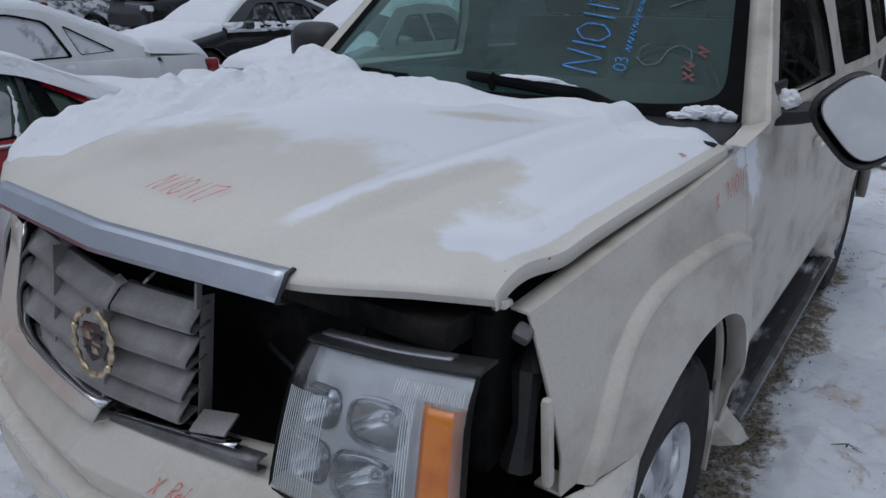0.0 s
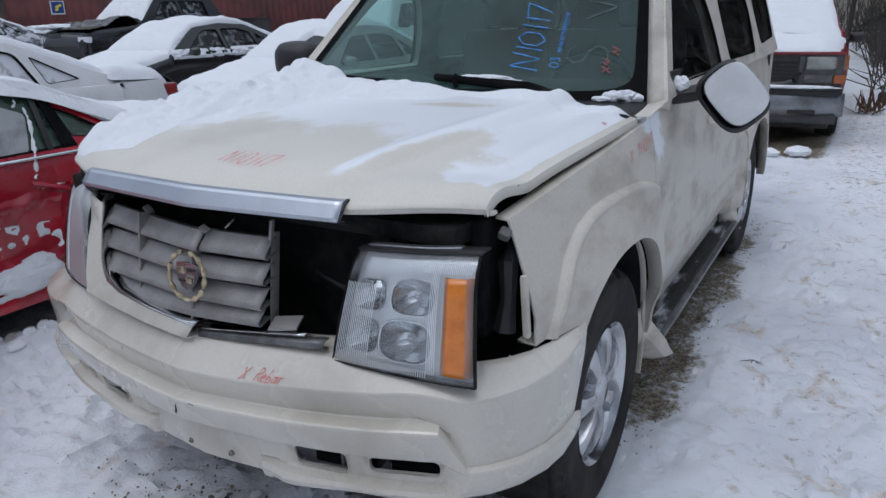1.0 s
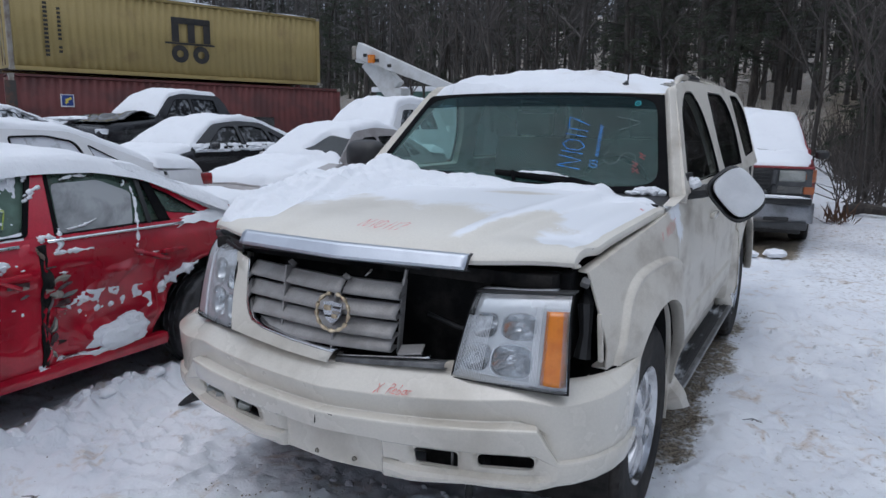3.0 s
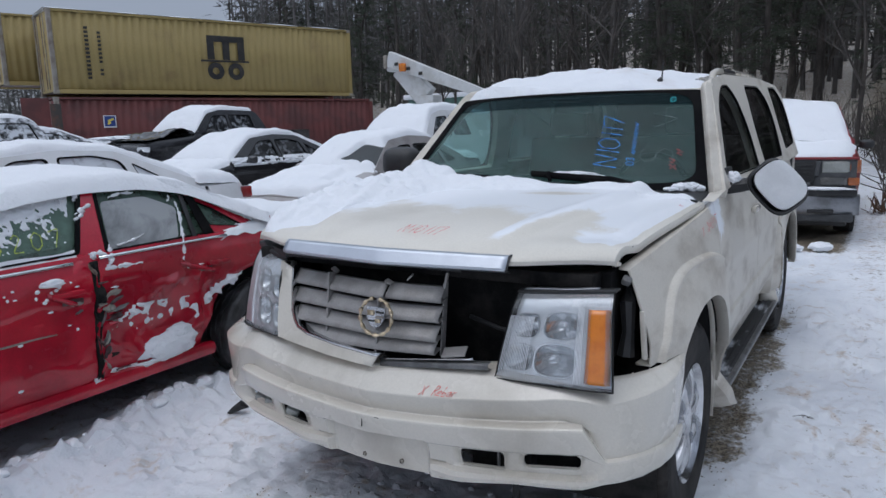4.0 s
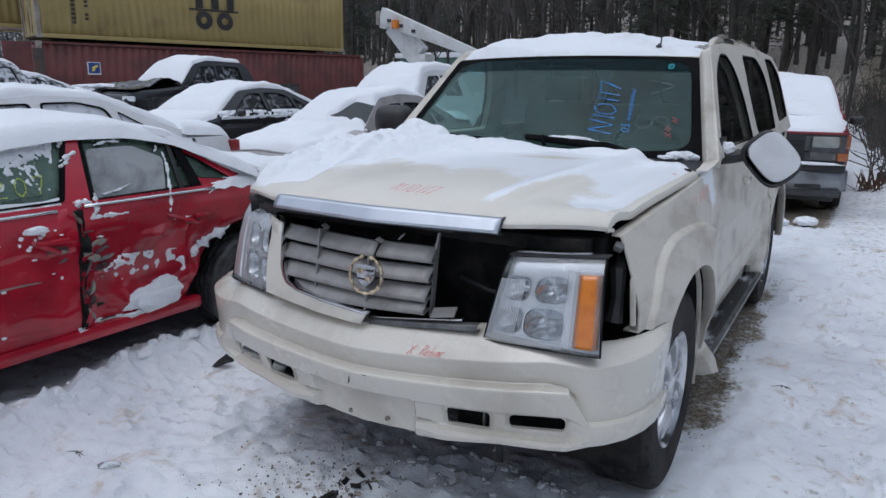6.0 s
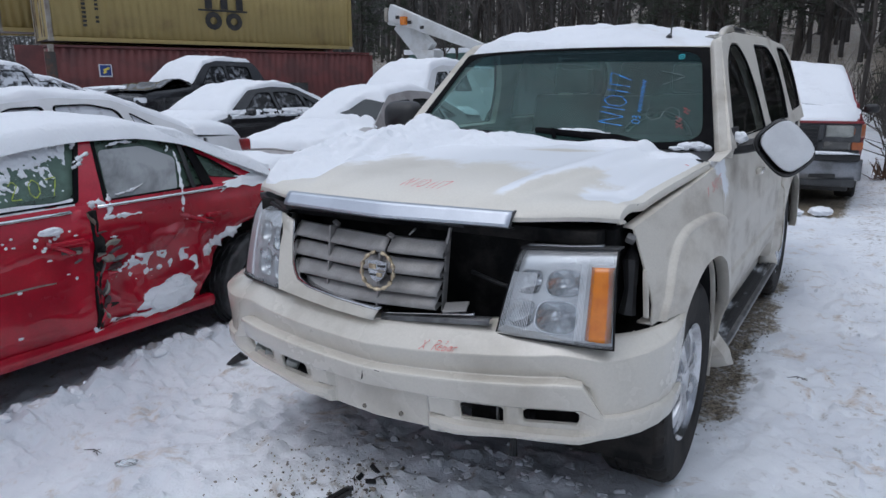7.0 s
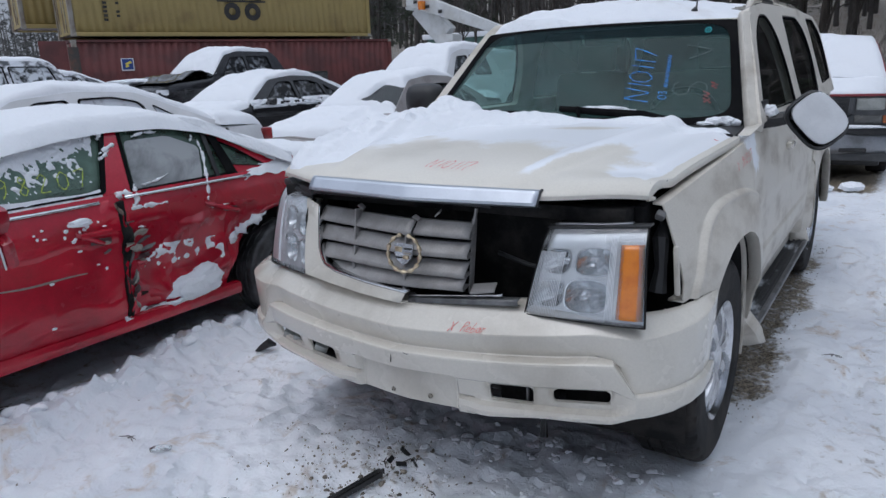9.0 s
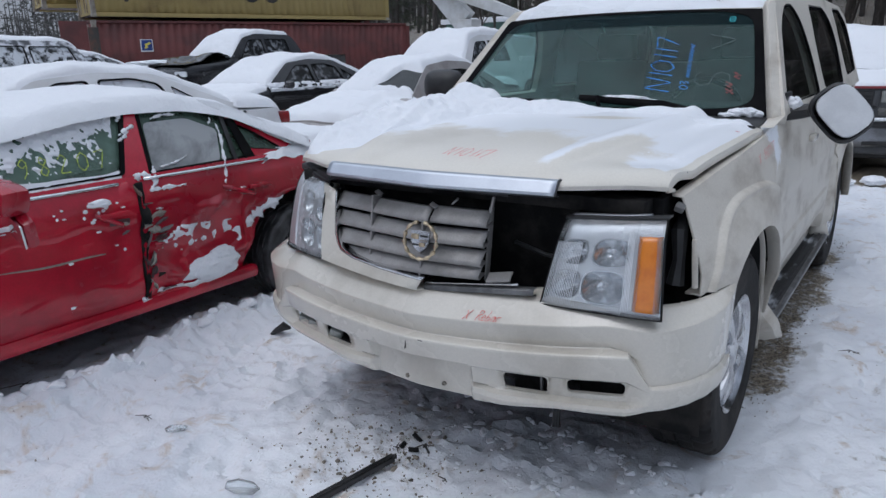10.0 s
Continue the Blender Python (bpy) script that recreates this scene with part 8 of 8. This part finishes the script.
# ---- woods ----
def make_pine(name, seed, height, bare_to, spread, clumps=9):
    rng = random.Random(seed)
    root = thing(name, "tall dark pine with dead lower limbs in the snowy woods", "tree", "woods")
    bm = bmesh.new()
    lean = [(rng.uniform(-0.15, 0.15) * k, rng.uniform(-0.15, 0.15) * k) for k in range(7)]
    axis = [Vector((lean[k][0], lean[k][1], height * k / 6)) for k in range(7)]
    r0 = height * 0.0115
    tube(bm, axis, [r0 * (1.15 if k == 0 else 1) * (1 - 0.155 * k) for k in range(7)], 9)

    def at_h(h):
        k = min(5, int(h / height * 6))
        return axis[k].lerp(axis[k + 1], h / height * 6 - k)

    lv, lf = [], []

    def clump(c, size):
        for _ in range(15):
            d = Vector((rng.gauss(0, 1), rng.gauss(0, 1), rng.gauss(0, 0.55))).normalized() * size * rng.uniform(0.45, 0.95)
            s = d.cross(Vector((rng.gauss(0, 1), rng.gauss(0, 1), rng.gauss(0, 1)))).normalized() * size * 0.04
            k = len(lv)
            lv.extend([tuple(c + s), tuple(c - s), tuple(c + d * 1.1 - Vector((0, 0, size * 0.15)))])
            lf.append((k, k + 1, k + 2))

    h = height * 0.12
    while h < height * 0.97:
        live = h > bare_to * height
        reach = spread * (1.0 - 0.75 * max(0, h / height - bare_to) / (1 - bare_to)) * rng.uniform(0.6, 1.1) if live else spread * rng.uniform(0.25, 0.7)
        t = rng.uniform(0, 6.28)
        d = Vector((math.cos(t), math.sin(t), rng.uniform(-0.15, 0.25)))
        p = at_h(h)
        pts = [p, p + d * reach * 0.5 + Vector((0, 0, 0.04 * reach)), p + d * reach + Vector((0, 0, -0.12 * reach))]
        tube(bm, pts, [r0 * 0.22, r0 * 0.13, r0 * 0.05], 4, False)
        for _ in range(2):
            q = pts[1] + Vector((rng.uniform(-0.3, 0.3), rng.uniform(-0.3, 0.3), rng.uniform(-0.2, 0.1))) * reach
            tube(bm, [pts[1], q], [r0 * 0.08, r0 * 0.03], 3, False)
        if live:
            for k in range(clumps):
                f = 0.3 + 0.75 * k / clumps
                c = p + d * reach * f + Vector((rng.gauss(0, 0.16), rng.gauss(0, 0.16), rng.gauss(0, 0.09) - 0.1 * f * f)) * reach * 0.7
                clump(c, rng.uniform(0.28, 0.5))
        h += height * (0.012 if live else 0.03) * rng.uniform(0.7, 1.3)
    part("trunk", bm, BARK, root)
    me = bpy.data.meshes.new("crown")
    me.from_pydata(lv, [], lf)
    add("crown", me, NEEDLES, root)
    return root


def make_bare(name, seed, height, label="bare leafless tree in the snowy woods"):
    rng = random.Random(seed)
    root = thing(name, label, "tree", "woods")
    bm = bmesh.new()
    tw = bmesh.new()

    def grow(p, d, length, r, level, bmx):
        n = (4, 4, 3, 2)[level]
        pts, q = [p], p
        for k in range(n):
            d = (d + Vector((rng.gauss(0, 0.10), rng.gauss(0, 0.10), rng.gauss(0.04, 0.06)))).normalized()
            q = q + d * length / n
            pts.append(q)
        tube(bmx, pts, [r * (1 - 0.16 * k) for k in range(n + 1)], (8, 5, 3, 3)[level], False)
        if level < 3:
            for k in range(7 if level == 0 else 5):
                f = rng.uniform(0.3 if level == 0 else 0.2, 1.0)
                i = min(n - 1, int(f * n))
                b = pts[i].lerp(pts[i + 1], f * n - i)
                t = rng.uniform(0, 6.28)
                side_ = Vector((math.cos(t), math.sin(t), rng.uniform(0.2, 0.9))).normalized()
                grow(b, (d * 0.5 + side_).normalized(), length * rng.uniform(0.3, 0.5), r * 0.42, level + 1, tw)

    grow(Vector((0, 0, -0.1)), Vector((0, 0, 1)), height, height * 0.011, 0, bm)
    part("trunk", bm, BARK, root)
    part("crown", tw, TWIG, root)
    return root


pines = [make_pine("pine_tree", 11, 17, 0.16, 2.6), make_pine("pine_tree", 12, 20, 0.26, 2.9), make_pine("pine_tree", 13, 14, 0.08, 2.3), make_pine("pine_tree", 14, 22, 0.45, 3.0)]
bares = [make_bare("bare_tree", 21, 12), make_bare("bare_tree", 22, 15), make_bare("bare_tree", 23, 9)]
rng = random.Random(5)
spots = []
for k in range(900):
    x, y = rng.uniform(-60, 45), rng.uniform(19, 62)
    if x < 2 and y < 27 - 0.45 * x:
        continue
    if x >= 2 and y < 20:
        continue
    if x < -0.98 * y - 6 or any((x - a) ** 2 + (y - b) ** 2 < 1.7 for a, b in spots):
        continue
    spots.append((x, y))
    if len(spots) > 205:
        break
for k in range(60):
    x, y = rng.uniform(2.2, 16), rng.uniform(19.5, 30)
    if all((x - a) ** 2 + (y - b) ** 2 > 1.4 for a, b in spots):
        spots.append((x, y))
    if len(spots) > 236:
        break
# unseen trees added behind the camera; they dim light and reflections from there
for k in range(400):
    x, y = rng.uniform(-42, 46), rng.uniform(-44, -15)
    if all((x - a) ** 2 + (y - b) ** 2 > 5 for a, b in spots):
        spots.append((x, y))
    if len(spots) > 300:
        break
first = set()
for k, (x, y) in enumerate(spots):
    pool = pines if rng.random() < (0.62 if x > -6 else 0.42) else bares
    src = pool[k % len(pool)]
    z = float(rise(x, y)) - 0.08
    m = pose(x, y, z, 0, 0, rng.uniform(0, 360)) @ Matrix.Scale(rng.uniform(0.8, 1.15), 4)
    if src.name not in first:
        first.add(src.name)
        src.matrix_world = m
    else:
        copy_thing(src, m)
# young pines in the shade of the wood
for k in range(46):
    x, y = rng.uniform(2.5, 15), rng.uniform(21, 36)
    copy_thing(pines[2], pose(x, y, float(rise(x, y)) - 0.1, 0, 0, rng.uniform(0, 360)) @ Matrix.Scale(rng.uniform(0.22, 0.42), 4))
# saplings by the maroon pickup
sap = make_bare("sapling", 31, 4.5, "thin bare sapling standing in snow beside the yard")
sap.matrix_world = pose(2.3, 14.5, float(rise(2.3, 14.5)))
for x, y, s in ((1.95, 14.0, 0.9), (2.6, 15.2, 1.1), (3.4, 14.2, 0.8), (3.0, 13.0, 0.7), (4.2, 15.5, 1.2), (2.15, 16.5, 1.3), (3.8, 17.5, 1.2), (-13.5, 24.5, 1.2), (-15.0, 26.5, 1.4), (-12.2, 26.0, 1.3), (-16.3, 28.5, 1.4), (1.0, 18.5, 1.3), (-11.0, 25.0, 1.2), (5.2, 18.0, 1.3)):
    copy_thing(sap, pose(x, y, float(rise(x, y)), 0, 0, x * 57) @ Matrix.Scale(s, 4))
# far woods: stems and dark foliage past the counted trees, haze in their colour
rng = random.Random(9)
bm = bmesh.new()
lv, lf = [], []
for k in range(1500):
    x, y = rng.uniform(-120, 90), rng.uniform(48, 118)
    z, h = float(rise(x, y)), rng.uniform(11, 20) * (0.55 if x < -0.98 * y - 6 else 1.0)
    tube(bm, [(x, y, z - 0.2), (x + rng.gauss(0, 0.4), y, z + h)], [0.16, 0.04], 5, False)
    for _ in range(22):
        c = Vector((x + rng.gauss(0, 1.3), y + rng.gauss(0, 1.0), z + h * rng.uniform(0.15, 1.0)))
        for _ in range(6):
            d = Vector((rng.gauss(0, 0.75), rng.gauss(0, 0.3), rng.gauss(0, 0.35)))
            s = Vector((rng.gauss(0, 0.06), 0, rng.gauss(0, 0.06)))
            n0 = len(lv)
            lv.extend([tuple(c + s), tuple(c - s), tuple(c + d)])
            lf.append((n0, n0 + 1, n0 + 2))
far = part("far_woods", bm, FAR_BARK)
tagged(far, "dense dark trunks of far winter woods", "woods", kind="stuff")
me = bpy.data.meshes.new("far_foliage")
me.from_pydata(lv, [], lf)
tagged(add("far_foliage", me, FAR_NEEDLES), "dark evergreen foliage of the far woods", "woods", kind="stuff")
# brush
bm = bmesh.new()
for k in range(9500):
    if k % 4:
        x, y = rng.uniform(1.6, 18), rng.triangular(12.5, 34, 24)
    else:
        x, y = rng.uniform(-24, 2), rng.uniform(24, 34)
        if y < 26 - 0.45 * x:
            continue
    z = float(rise(x, y))
    d = Vector((rng.gauss(0, 0.45), rng.gauss(0, 0.45), rng.uniform(0.2, 1.0 + 0.05 * (y - 12))))
    tube(bm, [(x, y, z - 0.05), Vector((x, y, z)) + d * 0.6 + Vector((rng.gauss(0, 0.12), 0, 0)), Vector((x, y, z)) + d * 1.2], [0.016, 0.011, 0.004], 3, False)
tagged(part("brush", bm, TWIG), "bare twiggy brush poking through the snow", "brush", kind="stuff")

# ---- litter on the ground ----
def rest(x, y, lift=0.0):
    return Vector((x, y, floor_at(x, y) + lift))


strip = part("plastic_strip", beam(rest(-0.235, 0.60, 0.02), rest(-0.163, 1.035, 0.03), 0.035, 0.022, 0.03, 0.018), BLACK)
tagged(strip, "black plastic trim strip lying in dirty snow", "debris")
c_ = rest(-1.53, 1.715, 0.03)
bm = tube(bmesh.new(), [c_ + Vector((-0.055, -0.03, -0.02)), c_ + Vector((-0.02, -0.012, 0.004)), c_ + Vector((0.012, 0.004, 0.026)), c_ + Vector((0.045, 0.03, 0.012))], [0.008, 0.022, 0.026, 0.007], 7)
for v in bm.verts:
    v.co += noise.noise_vector(v.co * 30) * 0.010
ch = part("rubber_chunk", bm, BLACK)
tagged(ch, "black rubber chunk half sunk in snow", "debris")
for k, (x, y) in enumerate(((-0.17, 1.19), (-0.14, 1.12), (-0.20, 1.13), (-0.10, 1.16))):
    b = part("broken_plastic", box(rest(x, y, 0.008), (0.05 - 0.006 * k, 0.02, 0.008), 0.002, pose(0, 0, 0, 20 * k, 35 - 20 * k, 50 * k)), BLACK)
    tagged(b, "small shard of broken black plastic", "debris", "broken bits before the bumper")
for x, y, a, k in ((-0.50, 0.555, 25, 1.0), (-1.10, 0.70, 60, 0.7)):
    outline = [(-0.06, -0.02), (-0.02, -0.035), (0.05, -0.028), (0.065, 0.005), (0.03, 0.03), (-0.03, 0.034), (-0.066, 0.012)]
    turn_ = pose(x, y, floor_at(x, y) + 0.012, 9, 6, a)
    bm = bmesh.new()
    rim_ = [[turn_ @ Vector((px_ * k * f, py_ * k * f, h)) for px_, py_ in outline] for f, h in ((1.0, 0.0), (1.0, 0.006), (0.86, 0.009), (0.0, 0.006))]
    rows_ = [[bm.verts.new(p) for p in r] for r in rim_[:3]]
    for r0, r1 in zip(rows_, rows_[1:]):
        for i in range(7):
            bm.faces.new((r0[i], r0[(i + 1) % 7], r1[(i + 1) % 7], r1[i]))
    bm.faces.new(rows_[2])
    bm.faces.new(rows_[0][::-1])
    tagged(part("lens_shard", bm, LENS), "clear shard of broken lamp lens on snow", "debris")


def twig(x, y, a, size):
    rng_ = random.Random(int(x * 977 + y * 131))
    bm = bmesh.new()
    d = Vector((math.cos(a), math.sin(a), 0))
    n_ = Vector((-d.y, d.x, 0))
    c = rest(x, y, 0.008)
    tube(bm, [c - d * size, c + n_ * size * 0.2 + Vector((0, 0, 0.006)), c + d * size], [0.0015, 0.003, 0.001], 5)
    tube(bm, [c, c + n_ * size * 0.6 + d * 0.3 * size], [0.004, 0.001], 4)
    tube(bm, [c + d * 0.4 * size, c - n_ * size * 0.4 + d * size], [0.003, 0.001], 4)
    tagged(part("twig", bm, TWIG), "dark twig with dead leaves lying on snow", "twig", "twigs on the snow")


for x, y, a, s in ((1.215, 3.06, 0.3, 0.05), (0.065, 1.027, -0.4, 0.05), (-1.34, 0.70, 0.2, 0.05), (-0.12, 1.16, 0.8, 0.05), (-0.20, 1.10, 2.2, 0.04), (-2.15, 0.55, 0.9, 0.12)):
    twig(x, y, a, s)
log = part("log", tube(bmesh.new(), [rest(1.75, 13.6, 0.10), rest(2.05, 13.75, 0.14), rest(2.4, 13.7, 0.10)], [0.09, 0.10, 0.08], 10), BARK)
tagged(log, "dark fallen log lying in snow", "log")
bm = bmesh.new()
leaf_rng = random.Random(3)
for k in range(70):
    c = rest(1.62 + leaf_rng.gauss(0, 0.14), 12.4 + leaf_rng.gauss(0, 0.14), 0.02)
    d = Vector((leaf_rng.gauss(0, 0.10), leaf_rng.gauss(0, 0.10), abs(leaf_rng.gauss(0.16, 0.10))))
    n_ = Vector((leaf_rng.gauss(0, 1), leaf_rng.gauss(0, 1), 0)).normalized() * 0.02
    v_ = [bm.verts.new(c), bm.verts.new(c + d * 0.6 + n_), bm.verts.new(c + d * 1.2), bm.verts.new(c + d * 0.6 - n_)]
    bm.faces.new(v_)
tagged(part("dead_weeds", bm, DEAD_LEAF), "clump of brown dead weeds poking through snow", "weeds", kind="stuff")
# gravel and crumbs of snow
rng = random.Random(17)
def pebbles(name, label, count, pick, sizes, material, category):
    bm = bmesh.new()
    for _ in range(count):
        x, y = pick()
        s = rng.uniform(*sizes)
        m = Matrix.Translation(rest(x, y, s * 0.05)) @ Euler((rng.uniform(0, 6), rng.uniform(0, 6), rng.uniform(0, 6))).to_matrix().to_4x4() @ Matrix.Diagonal((s * rng.uniform(0.8, 1.5), s, s * rng.uniform(0.5, 0.9), 1))
        if material is SNOW:
            m = Matrix.Translation((0, 0, -0.35 * s)) @ m
        made = bmesh.ops.create_icosphere(bm, subdivisions=2 if material is SNOW else 1, radius=1.0, matrix=m)
        if material is SNOW:
            for v in made["verts"]:
                v.co += noise.noise_vector(v.co * (0.9 / s)) * s * 0.4
    if material is SNOW:
        for f_ in bm.faces:
            f_.smooth = True
    tagged(part(name, bm, material, angle=180 if material is SNOW else 35), label, category, kind="stuff")
def clods(name, label, count, pick, sizes, material):
    """Broken lumps: balls cut flat by a few chance planes, half sunk."""
    bm = bmesh.new()
    for _ in range(count):
        x, y = pick()
        size = sizes[0] + (sizes[1] - sizes[0]) * rng.random() ** 2.2
        made = bmesh.ops.create_icosphere(bm, subdivisions=3 if size > 0.012 else 2, radius=1.0)
        cuts = [(Vector((rng.gauss(0, 1), rng.gauss(0, 1), rng.gauss(0, 0.8))).normalized(), rng.uniform(0.45, 0.8)) for _ in range(7)]
        spin, at_ = Euler((0, 0, rng.uniform(0, 6))).to_matrix(), rest(x, y, size * rng.uniform(-0.35, 0.15))
        for v in made["verts"]:
            co = v.co.copy()
            for nrm_, lim in cuts:
                over = co.dot(nrm_) - lim
                if over > 0:
                    co -= nrm_ * over * 0.9
            co += noise.noise_vector(co * 2.1 + at_ * 40) * 0.16
            v.co = at_ + spin @ Vector((co.x * 1.25, co.y, co.z * 0.75)) * size
    for f_ in bm.faces:
        f_.smooth = True
    tagged(part(name, bm, material, angle=50), label, "snow" if material is SNOW else "gravel", kind="stuff")


pebbles("gravel", "dark wet gravel and grit scattered on the snow", 420, lambda: (rng.gauss(-0.24, 0.22), rng.gauss(1.02, 0.16)), (0.0015, 0.006), STONE, "gravel")
clods("stones", "small brown stones lying in dirty snow before the bumper", 90, lambda: (rng.gauss(-0.24, 0.17), rng.gauss(1.03, 0.13)), (0.004, 0.013), STONE)
pebbles("gravel_strip", "wet gravel along the running board", 300, lambda: (min(0.985, rng.gauss(0.92, 0.05)), rng.uniform(2.1, 5.6)), (0.002, 0.006), STONE, "gravel")
pebbles("grit", "sparse dark grit on the trodden snow", 160, lambda: (rng.uniform(-1.6, 1.9), rng.uniform(0.0, 3.5)), (0.0015, 0.005), STONE, "gravel")
clods("snow_crumbs", "crumbs of broken snow along the ploughed ridge", 85, lambda: ((lambda y: (float(bank_line(y)) - 0.03 + rng.gauss(0, 0.07), y))(rng.uniform(-0.2, 2.6))), (0.010, 0.050), SNOW)
clods("snow_crumbs", "crumbs of broken snow under the bumper", 150, lambda: (rng.gauss(0.30, 0.42), rng.gauss(1.38, 0.17)), (0.006, 0.030), SNOW)
